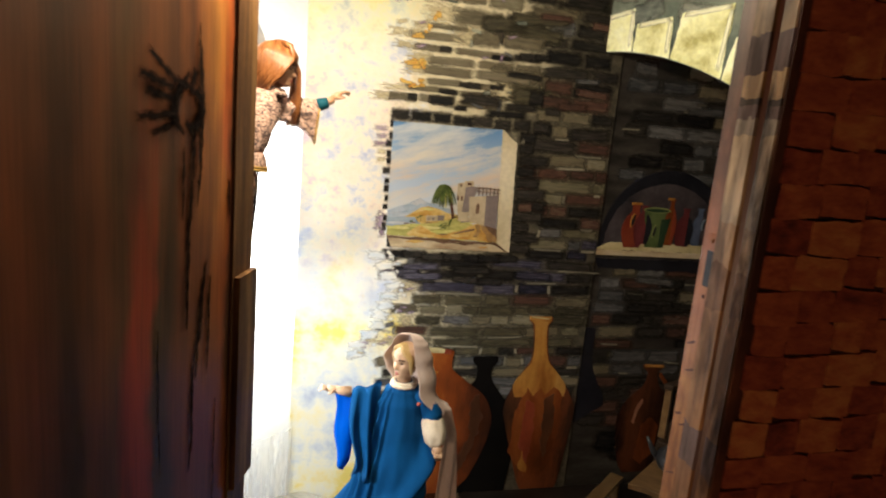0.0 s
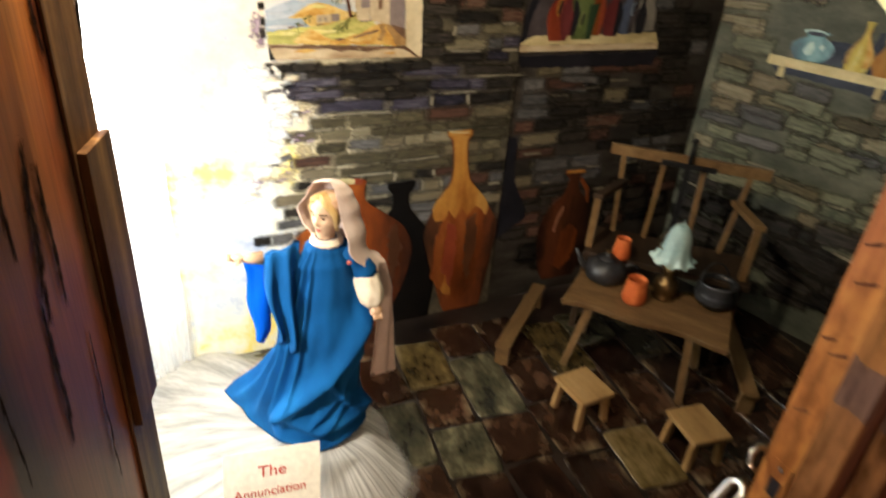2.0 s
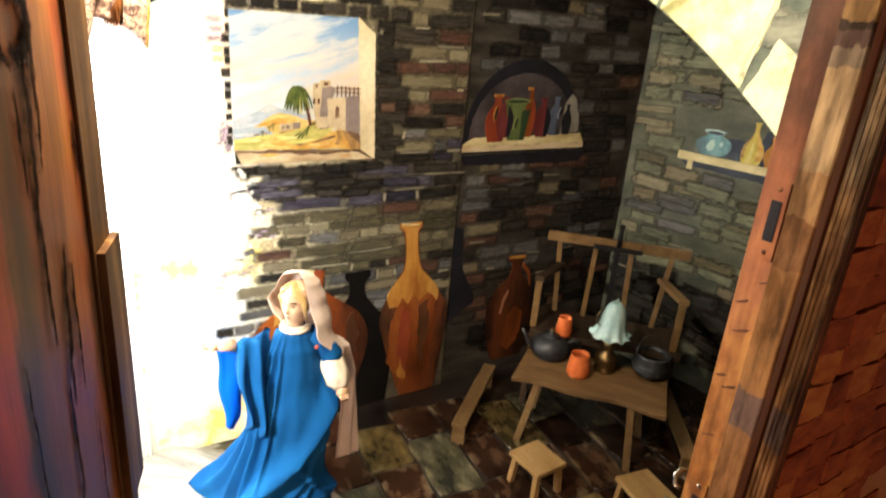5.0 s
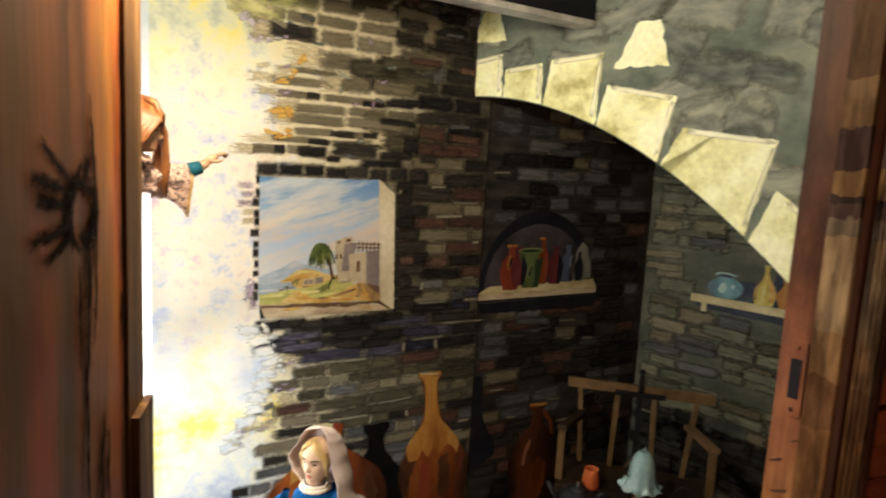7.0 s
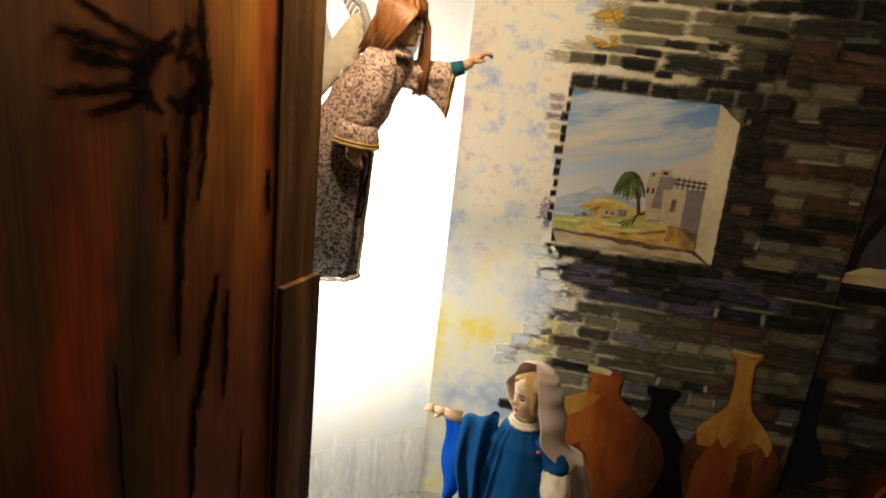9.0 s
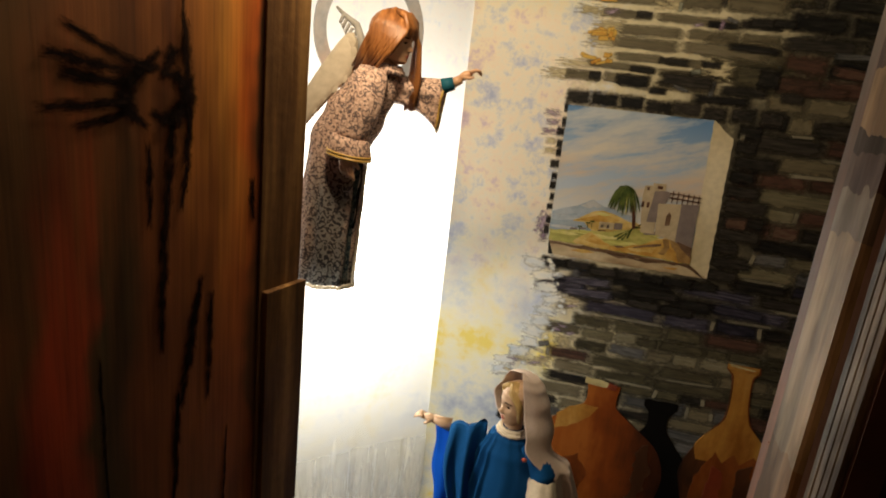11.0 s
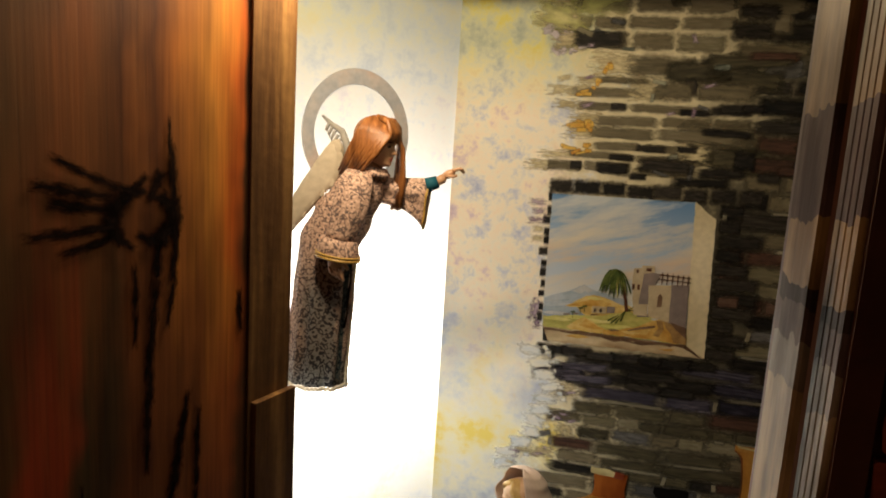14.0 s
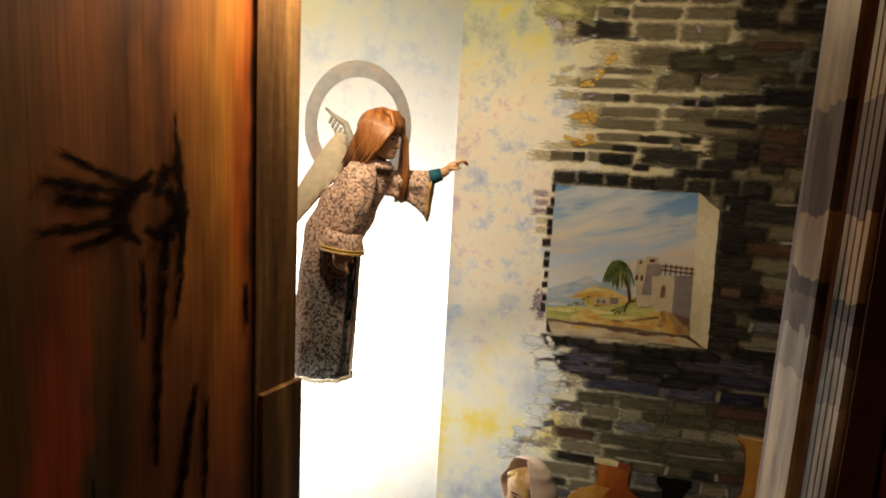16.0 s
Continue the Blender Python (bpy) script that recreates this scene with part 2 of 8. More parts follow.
JAMBWOOD = material("reddish_stained_timber", [(0.06, 0.022, 0.012), (0.13, 0.052, 0.024), (0.19, 0.088, 0.038), (0.27, 0.15, 0.07)], (9, 9, 5), 0.55, bump=0.2, spread=(0.3, 0.75))
DARKWOOD = material("dark_groove_timber", [(0.05, 0.014, 0.006), (0.11, 0.032, 0.014)], (20, 20, 3), 0.4, bump=0.1)
IRON = material("black_iron", [(0.012, 0.013, 0.015), (0.03, 0.032, 0.036), (0.06, 0.06, 0.065)], (16, 16, 16), 0.42, bump=0.3, metal=0.4)
STEEL = material("galvanised_steel", [(0.42, 0.42, 0.42), (0.62, 0.62, 0.6)], (20, 20, 20), 0.25, bump=0.05, metal=1.0)
BRASS = material("tarnished_brass", [(0.096, 0.06, 0.024), (0.192, 0.126, 0.054)], (18, 18, 18), 0.35, bump=0.1, metal=0.9)
OPAL = material("pale_blue_opal_glass", [(0.20, 0.33, 0.34), (0.30, 0.44, 0.44), (0.44, 0.56, 0.54)], (10, 10, 3), 0.22, bump=0.0)
CLAY = material("orange_earthenware", [(0.34, 0.07, 0.018), (0.46, 0.11, 0.03), (0.54, 0.16, 0.05)], (14, 14, 14), 0.55, bump=0.2)
BLUECLOTH = material("bright_blue_cotton", [(0.0026, 0.0585, 0.195), (0.0039, 0.0806, 0.26), (0.0065, 0.111, 0.325)], (6, 6, 3), 0.85, bump=0.12, fine=400)
BLUELINING = material("ultramarine_lining", [(0.0, 0.07, 0.5), (0.0, 0.10, 0.62)], (6, 6, 3), 0.6, bump=0.05, fine=300)
VEIL = material("blush_white_cloth", [(0.64, 0.51, 0.45), (0.74, 0.61, 0.55), (0.8, 0.69, 0.63)], (8, 8, 4), 0.8, bump=0.1, fine=350)
CUFF = material("ivory_cloth", [(0.6, 0.52, 0.4), (0.75, 0.68, 0.56)], (14, 14, 14), 0.7, bump=0.1)
SKIN = material("painted_porcelain", [(0.52, 0.33, 0.2), (0.62, 0.42, 0.28)], (10, 10, 10), 0.4, bump=0.0)
SKINDARK = material("tan_porcelain", [(0.52, 0.28, 0.16), (0.6, 0.34, 0.2)], (10, 10, 10), 0.4, bump=0.0)
BLOND = material("blond_hair", [(0.42, 0.27, 0.09), (0.6, 0.42, 0.18)], (60, 60, 10), 0.4, bump=0.2)
AUBURN = material("auburn_hair", [(0.15, 0.05, 0.013), (0.30, 0.11, 0.032), (0.46, 0.2, 0.07)], (75, 75, 5), 0.42, bump=0.15, detail=2)
WINGWHITE = material("white_moulded_plaster", [(0.46, 0.38, 0.29), (0.66, 0.57, 0.46)], (10, 10, 10), 0.5, bump=0.1)
WINGGREY = material("grey_moulded_plaster", [(0.22, 0.21, 0.2), (0.36, 0.34, 0.32)], (10, 10, 10), 0.5, bump=0.1)
GILT = material("gold_braid", [(0.4, 0.22, 0.05), (0.6, 0.38, 0.1)], (50, 50, 50), 0.4, bump=0.3)
TEALCLOTH = material("teal_cuff_cloth", [(0.01, 0.08, 0.12), (0.02, 0.13, 0.18)], (14, 14, 14), 0.6)
DARKCLOTH = material("dark_teal_underrobe", [(0.01, 0.02, 0.028), (0.02, 0.045, 0.06)], (14, 14, 14), 0.7)
LIP = material("rose_paint", [(0.4, 0.07, 0.05), (0.45, 0.1, 0.07)], (9, 9, 9), 0.4, bump=0)
CARD = material("ivory_card", [(0.88, 0.83, 0.70), (0.92, 0.88, 0.77)], (9, 9, 9), 0.6, bump=0.03)
REDINK = material("red_ink", [(0.5, 0.05, 0.03), (0.6, 0.08, 0.05)], (30, 30, 30), 0.6, bump=0)
BLUECORD = material("blue_nylon_cord", [(0.0, 0.01, 0.2), (0.0, 0.03, 0.42)], (60, 60, 60), 0.5, bump=0.3)
WHITEPAINT = material("worn_white_gloss", [(0.10, 0.085, 0.075), (0.30, 0.28, 0.25), (0.46, 0.44, 0.39), (0.54, 0.52, 0.46)], (9, 9, 3), 0.4, bump=0.2)
BLACKBOARD = material("black_soffit_paint", [(0.006, 0.006, 0.008), (0.014, 0.014, 0.018)], (6, 6, 6), 0.6)
FLOORPAINT = material("dark_joint_paint", [(0.005, 0.004, 0.004), (0.014, 0.010, 0.008), (0.03, 0.02, 0.016)], (7, 7, 7), 0.3)
CARPET = material("dark_corridor_carpet", [(0.04, 0.02, 0.018), (0.07, 0.035, 0.03)], (12, 12, 12), 0.9, fine=200)
CEILPAINT = material("dull_cream_ceiling", [(0.3, 0.26, 0.2), (0.38, 0.33, 0.26)], (4, 4, 4), 0.8)
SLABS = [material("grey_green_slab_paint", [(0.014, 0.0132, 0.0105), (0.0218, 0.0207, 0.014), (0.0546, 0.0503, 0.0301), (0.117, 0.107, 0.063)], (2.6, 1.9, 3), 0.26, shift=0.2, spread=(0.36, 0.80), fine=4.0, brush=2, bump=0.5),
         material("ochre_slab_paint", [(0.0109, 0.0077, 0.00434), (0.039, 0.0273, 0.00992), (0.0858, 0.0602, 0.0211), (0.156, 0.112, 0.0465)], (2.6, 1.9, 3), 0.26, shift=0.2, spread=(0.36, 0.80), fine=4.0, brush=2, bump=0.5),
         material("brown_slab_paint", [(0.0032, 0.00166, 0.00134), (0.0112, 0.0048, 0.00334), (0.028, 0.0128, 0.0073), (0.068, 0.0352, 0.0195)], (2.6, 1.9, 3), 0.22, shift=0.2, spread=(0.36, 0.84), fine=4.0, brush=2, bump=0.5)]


def plain_nodes(name, rough):
    m = bpy.data.materials.new(name)
    m.use_nodes = True
    nt = m.node_tree
    b = nt.nodes["Principled BSDF"]
    b.inputs["Roughness"].default_value = rough
    b.inputs["Specular IOR Level"].default_value = 0.2
    return m, nt.nodes, nt.links, b


def noise_node(n, link, vec, scale, detail=5.0, rough=0.6):
    t = n.new("ShaderNodeTexNoise")
    t.inputs["Scale"].default_value, t.inputs["Detail"].default_value, t.inputs["Roughness"].default_value = scale, detail, rough
    link.new(vec, t.inputs["Vector"])
    return t


def ramp_node(n, link, fac, stops, mode="LINEAR"):
    r = n.new("ShaderNodeValToRGB")
    r.color_ramp.interpolation = mode
    while len(r.color_ramp.elements) < len(stops):
        r.color_ramp.elements.new(0.5)
    for e, (p, c) in zip(r.color_ramp.elements, stops):
        e.position, e.color = p, (*c, 1)
    link.new(fac, r.inputs["Fac"])
    return r


def mix_node(n, link, fac, a, b):
    x = n.new("ShaderNodeMix")
    x.data_type = "RGBA"
    link.new(fac, x.inputs["Factor"])
    link.new(a, x.inputs["A"])
    link.new(b, x.inputs["B"])
    return x.outputs["Result"]


def cloud_material(name, edge, soft):
    """The painted backdrop: cream, yellow and blue cloud that gives way to mortar grey past a ragged edge (in metres along the panel)."""
    m, n, link, b = plain_nodes(name, 0.55)
    tc = n.new("ShaderNodeTexCoord")
    obj = tc.outputs["Object"]
    sep = n.new("ShaderNodeSeparateXYZ")
    link.new(obj, sep.inputs[0])
    big, mid, small = noise_node(n, link, obj, 3.6, 6, 0.65), noise_node(n, link, obj, 8.5, 8, 0.72), noise_node(n, link, obj, 26.0, 6, 0.7)
    cream = ramp_node(n, link, mid.outputs["Fac"], [(0.33, (0.40, 0.46, 0.66)), (0.41, (0.64, 0.66, 0.74)), (0.48, (0.88, 0.83, 0.72)), (0.56, (0.92, 0.80, 0.66)), (0.62, (0.74, 0.62, 0.66)), (0.70, (0.56, 0.44, 0.58))])
    low = ramp_node(n, link, big.outputs["Fac"], [(0.35, (0.42, 0.50, 0.66)), (0.43, (0.68, 0.74, 0.78)), (0.50, (0.86, 0.86, 0.74)), (0.56, (0.88, 0.84, 0.58)), (0.63, (0.86, 0.72, 0.2))])
    zf = n.new("ShaderNodeMapRange")
    zf.inputs["From Min"].default_value, zf.inputs["From Max"].default_value = 0.75, 1.25
    link.new(sep.outputs["Z"], zf.inputs["Value"])
    cloud = mix_node(n, link, zf.outputs["Result"], low.outputs["Color"], cream.outputs["Color"])
    zt = n.new("ShaderNodeMapRange")
    zt.inputs["From Min"].default_value, zt.inputs["From Max"].default_value = 1.82, 2.05
    link.new(sep.outputs["Z"], zt.inputs["Value"])
    top = ramp_node(n, link, mid.outputs["Fac"], [(0.35, (0.34, 0.39, 0.36)), (0.48, (0.55, 0.58, 0.44)), (0.56, (0.66, 0.63, 0.28)), (0.66, (0.70, 0.60, 0.10))])
    cloud = mix_node(n, link, zt.outputs["Result"], cloud, top.outputs["Color"])
    grey = ramp_node(n, link, small.outputs["Fac"], [(0.32, (0.03, 0.027, 0.022)), (0.5, (0.075, 0.067, 0.047)), (0.7, (0.135, 0.12, 0.085))])
    wob = maths(n, link, "MULTIPLY", maths(n, link, "SUBTRACT", mid.outputs["Fac"], 0.5), 0.7)
    wob2 = maths(n, link, "MULTIPLY", maths(n, link, "SUBTRACT", small.outputs["Fac"], 0.5), 0.5)
    x = maths(n, link, "ADD", maths(n, link, "ADD", sep.outputs["X"], wob), wob2)
    mr = n.new("ShaderNodeMapRange")
    mr.interpolation_type = "SMOOTHSTEP"
    mr.inputs["From Min"].default_value, mr.inputs["From Max"].default_value = edge - soft, edge + soft
    link.new(x, mr.inputs["Value"])
    pale = ramp_node(n, link, small.outputs["Fac"], [(0.3, (0.5, 0.45, 0.3)), (0.7, (0.78, 0.7, 0.5))])
    mr2 = n.new("ShaderNodeMapRange")
    mr2.interpolation_type = "SMOOTHSTEP"
    mr2.inputs["From Min"].default_value, mr2.inputs["From Max"].default_value = edge + 0.05, edge + 0.42
    rise = maths(n, link, "MULTIPLY", maths(n, link, "MAXIMUM", maths(n, link, "SUBTRACT", sep.outputs["Z"], 1.5), 0.0), 0.75)
    link.new(maths(n, link, "SUBTRACT", x, maths(n, link, "MINIMUM", rise, 0.22)), mr2.inputs["Value"])
    joint = mix_node(n, link, mr2.outputs["Result"], pale.outputs["Color"], grey.outputs["Color"])
    link.new(mix_node(n, link, mr.outputs["Result"], cloud, joint), b.inputs["Base Color"])
    bp = n.new("ShaderNodeBump")
    bp.inputs["Strength"].default_value, bp.inputs["Distance"].default_value = 0.2, 0.003
    link.new(small.outputs["Fac"], bp.inputs["Height"])
    link.new(bp.outputs["Normal"], b.inputs["Normal"])
    return m


def glow_through(m):
    """Thin sheet: most of the light that falls on its back passes through."""
    n, link = m.node_tree.nodes, m.node_tree.links
    b = n["Principled BSDF"]
    tl, x = n.new("ShaderNodeBsdfTranslucent"), n.new("ShaderNodeMixShader")
    tl.inputs["Color"].default_value = (0.86, 0.86, 0.84, 1)
    x.inputs[0].default_value = 0.5
    link.new(b.outputs[0], x.inputs[1])
    link.new(tl.outputs[0], x.inputs[2])
    link.new(x.outputs[0], n["Material Output"].inputs["Surface"])
    return m


def sky_material():
    m, n, link, b = plain_nodes("painted_sky", 0.5)
    tc, mp = n.new("ShaderNodeTexCoord"), n.new("ShaderNodeMapping")
    link.new(tc.outputs["Object"], mp.inputs["Vector"])
    mp.inputs["Rotation"].default_value = (0, radians(17), 0)
    mp1 = n.new("ShaderNodeMapping")
    mp1.inputs["Scale"].default_value = (3.2, 3, 13)
    link.new(mp.outputs["Vector"], mp1.inputs["Vector"])
    sep = n.new("ShaderNodeSeparateXYZ")
    link.new(tc.outputs["Object"], sep.inputs[0])
    c = noise_node(n, link, mp1.outputs["Vector"], 1.0, 6, 0.6)
    zf = n.new("ShaderNodeMapRange")
    zf.inputs["From Min"].default_value, zf.inputs["From Max"].default_value = 1.24, 1.57
    link.new(sep.outputs["Z"], zf.inputs["Value"])
    blue = ramp_node(n, link, zf.outputs["Result"], [(0.0, (0.56, 0.6, 0.64)), (0.5, (0.36, 0.47, 0.62)), (1.0, (0.13, 0.26, 0.48))])
    warm = ramp_node(n, link, zf.outputs["Result"], [(0.0, (0.66, 0.64, 0.58)), (0.42, (0.62, 0.5, 0.4)), (0.6, (0.66, 0.6, 0.5)), (1.0, (0.52, 0.56, 0.58))])
    f = ramp_node(n, link, c.outputs["Fac"], [(0.43, (0, 0, 0)), (0.50, (0.55, 0.55, 0.55)), (0.60, (1, 1, 1))])
    link.new(mix_node(n, link, f.outputs["Color"], blue.outputs["Color"], warm.outputs["Color"]), b.inputs["Base Color"])
    return m


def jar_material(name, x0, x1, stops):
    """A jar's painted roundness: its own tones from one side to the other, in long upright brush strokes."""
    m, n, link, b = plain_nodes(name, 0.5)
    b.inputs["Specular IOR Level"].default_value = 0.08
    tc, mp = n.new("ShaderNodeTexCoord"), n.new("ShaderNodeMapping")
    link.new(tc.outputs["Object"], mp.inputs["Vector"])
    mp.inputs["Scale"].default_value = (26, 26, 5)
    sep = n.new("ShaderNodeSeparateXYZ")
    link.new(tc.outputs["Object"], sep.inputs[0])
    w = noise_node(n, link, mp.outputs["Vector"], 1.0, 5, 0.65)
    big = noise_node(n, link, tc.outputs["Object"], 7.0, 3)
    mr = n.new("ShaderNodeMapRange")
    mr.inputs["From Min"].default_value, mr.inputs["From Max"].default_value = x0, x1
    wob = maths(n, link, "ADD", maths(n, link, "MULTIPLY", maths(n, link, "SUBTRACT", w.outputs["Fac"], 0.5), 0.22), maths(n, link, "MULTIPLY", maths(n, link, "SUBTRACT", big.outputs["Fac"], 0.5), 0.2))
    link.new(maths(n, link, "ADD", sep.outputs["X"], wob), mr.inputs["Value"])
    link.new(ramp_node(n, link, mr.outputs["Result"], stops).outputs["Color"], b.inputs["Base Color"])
    return m


def door_material():
    """Boards painted on the door: long brown, orange, red and black streaks with fine grain."""
    m, n, link, b = plain_nodes("painted_timber_door", 0.4)
    b.inputs["Specular IOR Level"].default_value = 0.4
    tc = n.new("ShaderNodeTexCoord")

    def stretched(s):
        mp = n.new("ShaderNodeMapping")
        mp.inputs["Scale"].default_value = s
        link.new(tc.outputs["Object"], mp.inputs["Vector"])
        return mp.outputs["Vector"]
    warp = noise_node(n, link, stretched((2.2, 2.2, 2.4)), 1.0, 3)
    sep = n.new("ShaderNodeSeparateXYZ")
    link.new(tc.outputs["Object"], sep.inputs[0])
    fine = noise_node(n, link, stretched((30, 30, 1.3)), 1.0, 4)
    wob = maths(n, link, "ADD", maths(n, link, "MULTIPLY", maths(n, link, "SUBTRACT", warp.outputs["Fac"], 0.5), 0.20), maths(n, link, "MULTIPLY", maths(n, link, "SUBTRACT", fine.outputs["Fac"], 0.5), 0.032))
    u = maths(n, link, "DIVIDE", maths(n, link, "ADD", sep.outputs["X"], wob), 0.8)
    upper = [(0.0, (0.0945, 0.0327, 0.014)), (0.12, (0.161, 0.0505, 0.0164)), (0.2, (0.0662, 0.0267, 0.0117)), (0.28, (0.171, 0.0535, 0.0175)), (0.35, (0.113, 0.0535, 0.0187)), (0.45, (0.237, 0.0772, 0.0234)), (0.525, (0.189, 0.0653, 0.0211)), (0.565, (0.0756, 0.0238, 0.0105)), (0.595, (0.217, 0.0743, 0.0222)), (0.625, (0.0907, 0.0267, 0.0117)), (0.675, (0.265, 0.0954, 0.0269)), (0.725, (0.491, 0.178, 0.0386)), (0.775, (0.718, 0.297, 0.0562)), (0.815, (0.756, 0.245, 0.041)), (0.838, (0.718, 0.149, 0.0257)), (0.855, (0.0945, 0.0416, 0.0187))]
    lower = [(0.0, (0.102, 0.0401, 0.0174)), (0.13, (0.191, 0.0502, 0.019)), (0.22, (0.0638, 0.032, 0.0158)), (0.3, (0.179, 0.0562, 0.0205)), (0.36, (0.127, 0.0601, 0.0222)), (0.40, (0.357, 0.0441, 0.0174)), (0.46, (0.307, 0.0441, 0.0174)), (0.49, (0.0459, 0.0381, 0.019)), (0.54, (0.0612, 0.0361, 0.0174)), (0.585, (0.191, 0.0601, 0.0222)), (0.69, (0.217, 0.0722, 0.0253)), (0.75, (0.383, 0.124, 0.0348)), (0.81, (0.408, 0.116, 0.0316)), (0.838, (0.307, 0.0842, 0.0285)), (0.86, (0.102, 0.0481, 0.0253))]
    zf = n.new("ShaderNodeMapRange")
    zf.interpolation_type = "SMOOTHSTEP"
    zf.inputs["From Min"].default_value, zf.inputs["From Max"].default_value = 1.22, 1.66
    link.new(maths(n, link, "ADD", sep.outputs["Z"], maths(n, link, "MULTIPLY", maths(n, link, "SUBTRACT", fine.outputs["Fac"], 0.5), 0.9)), zf.inputs["Value"])
    col = mix_node(n, link, zf.outputs["Result"], ramp_node(n, link, u, lower).outputs["Color"], ramp_node(n, link, u, upper).outputs["Color"])
    g = noise_node(n, link, stretched((140, 140, 3.5)), 1.0, 4, 0.6)
    gr = ramp_node(n, link, g.outputs["Fac"], [(0.35, (0.74, 0.71, 0.69)), (0.6, (1.06, 1.05, 1.04))])
    x = n.new("ShaderNodeMix")
    x.data_type, x.blend_type = "RGBA", "MULTIPLY"
    x.inputs["Factor"].default_value = 0.9
    calm = n.new("ShaderNodeMix")
    calm.data_type = "RGBA"
    calm.inputs["Factor"].default_value = 0.16
    link.new(col, calm.inputs["A"])
    calm.inputs["B"].default_value = (0.17, 0.068, 0.03, 1)
    link.new(calm.outputs["Result"], x.inputs["A"])
    link.new(gr.outputs["Color"], x.inputs["B"])
    # broad cloudy strokes, warm and dark, along the boards
    cloud = noise_node(n, link, stretched((9, 9, 1.5)), 1.0, 3)
    tint = ramp_node(n, link, cloud.outputs["Fac"], [(0.34, (0.38, 0.36, 0.40)), (0.47, (0.85, 0.82, 0.8)), (0.58, (1.15, 1.1, 1.0)), (0.7, (1.5, 1.25, 0.95))])
    y = n.new("ShaderNodeMix")
    y.data_type, y.blend_type = "RGBA", "MULTIPLY"
    y.inputs["Factor"].default_value = 0.9
    link.new(x.outputs["Result"], y.inputs["A"])
    link.new(tint.outputs["Color"], y.inputs["B"])
    link.new(y.outputs["Result"], b.inputs["Base Color"])
    bp = n.new("ShaderNodeBump")
    bp.inputs["Strength"].default_value, bp.inputs["Distance"].default_value = 0.15, 0.002
    link.new(g.outputs["Fac"], bp.inputs["Height"])
    link.new(bp.outputs["Normal"], b.inputs["Normal"])
    return m


def banded_material(name, wear):
    """Frame painted in tan and brown blocks, with bare white gloss left below 1.06 m."""
    m, n, link, b = plain_nodes(name, 0.5)
    b.inputs["Specular IOR Level"].default_value = 0.13
    tc = n.new("ShaderNodeTexCoord")
    sep = n.new("ShaderNodeSeparateXYZ")
    link.new(tc.outputs["Object"], sep.inputs[0])
    w = noise_node(n, link, tc.outputs["Object"], 38.0, 3)
    z = maths(n, link, "ADD", sep.outputs["Z"], maths(n, link, "MULTIPLY", w.outputs["Fac"], 0.028))
    f = maths(n, link, "DIVIDE", z, 2.2)
    tan, dun, mauve, russet, white = (0.22, 0.13, 0.048), (0.11, 0.066, 0.038), (0.10, 0.062, 0.054), (0.20, 0.10, 0.042), (0.5, 0.46, 0.39)
    stops = [(0.0, white), (0.479, (0.24, 0.12, 0.05)), (0.545, (0.14, 0.09, 0.08)), (0.57, (0.28, 0.14, 0.05)), (0.637, russet), (0.663, (0.31, 0.18, 0.075)), (0.687, (0.36, 0.25, 0.13)), (0.731, (0.20, 0.155, 0.11)), (0.739, mauve), (0.7475, (0.05, 0.036, 0.03)), (0.752, tan), (0.7645, (0.07, 0.042, 0.038)), (0.785, (0.17, 0.10, 0.04)), (0.808, (0.09, 0.05, 0.024)), (0.84, (0.13, 0.075, 0.03)), (0.87, dun), (0.9, (0.13, 0.075, 0.03)), (0.94, dun)]
    col = ramp_node(n, link, f, stops, "CONSTANT")
    mp = n.new("ShaderNodeMapping")
    mp.inputs["Scale"].default_value = (60, 60, 5)
    link.new(tc.outputs["Object"], mp.inputs["Vector"])
    g = noise_node(n, link, mp.outputs["Vector"], 1.0, 5)
    gr = ramp_node(n, link, g.outputs["Fac"], [(0.34, (0.12, 0.1, 0.09)), (0.46, (0.6, 0.57, 0.54)), (0.66, (1.15, 1.12, 1.1))])
    mp3 = n.new("ShaderNodeMapping")
    mp3.inputs["Scale"].default_value = (30, 30, 9)
    link.new(tc.outputs["Object"], mp3.inputs["Vector"])
    blot = noise_node(n, link, mp3.outputs["Vector"], 1.0, 4)
    br = ramp_node(n, link, blot.outputs["Fac"], [(0.42, (0.22, 0.19, 0.17)), (0.6, (1.0, 1.0, 1.0))])
    w2 = n.new("ShaderNodeMix")
    w2.data_type, w2.blend_type = "RGBA", "MULTIPLY"
    w2.inputs["Factor"].default_value = wear
    link.new(col.outputs["Color"], w2.inputs["A"])
    link.new(br.outputs["Color"], w2.inputs["B"])
    x = n.new("ShaderNodeMix")
    x.data_type, x.blend_type = "RGBA", "MULTIPLY"
    x.inputs["Factor"].default_value = wear
    link.new(w2.outputs["Result"], x.inputs["A"])
    link.new(gr.outputs["Color"], x.inputs["B"])
    link.new(x.outputs["Result"], b.inputs["Base Color"])
    grey = n.new("ShaderNodeRGBToBW")
    link.new(w2.outputs["Result"], grey.inputs[0])
    link.new(maths(n, link, "MINIMUM", maths(n, link, "MULTIPLY", grey.outputs[0], 1.5), 0.45), b.inputs["Specular IOR Level"])
    bp = n.new("ShaderNodeBump")
    bp.inputs["Strength"].default_value, bp.inputs["Distance"].default_value = 0.3, 0.002
    link.new(g.outputs["Fac"], bp.inputs["Height"])
    link.new(bp.outputs["Normal"], b.inputs["Normal"])
    return m


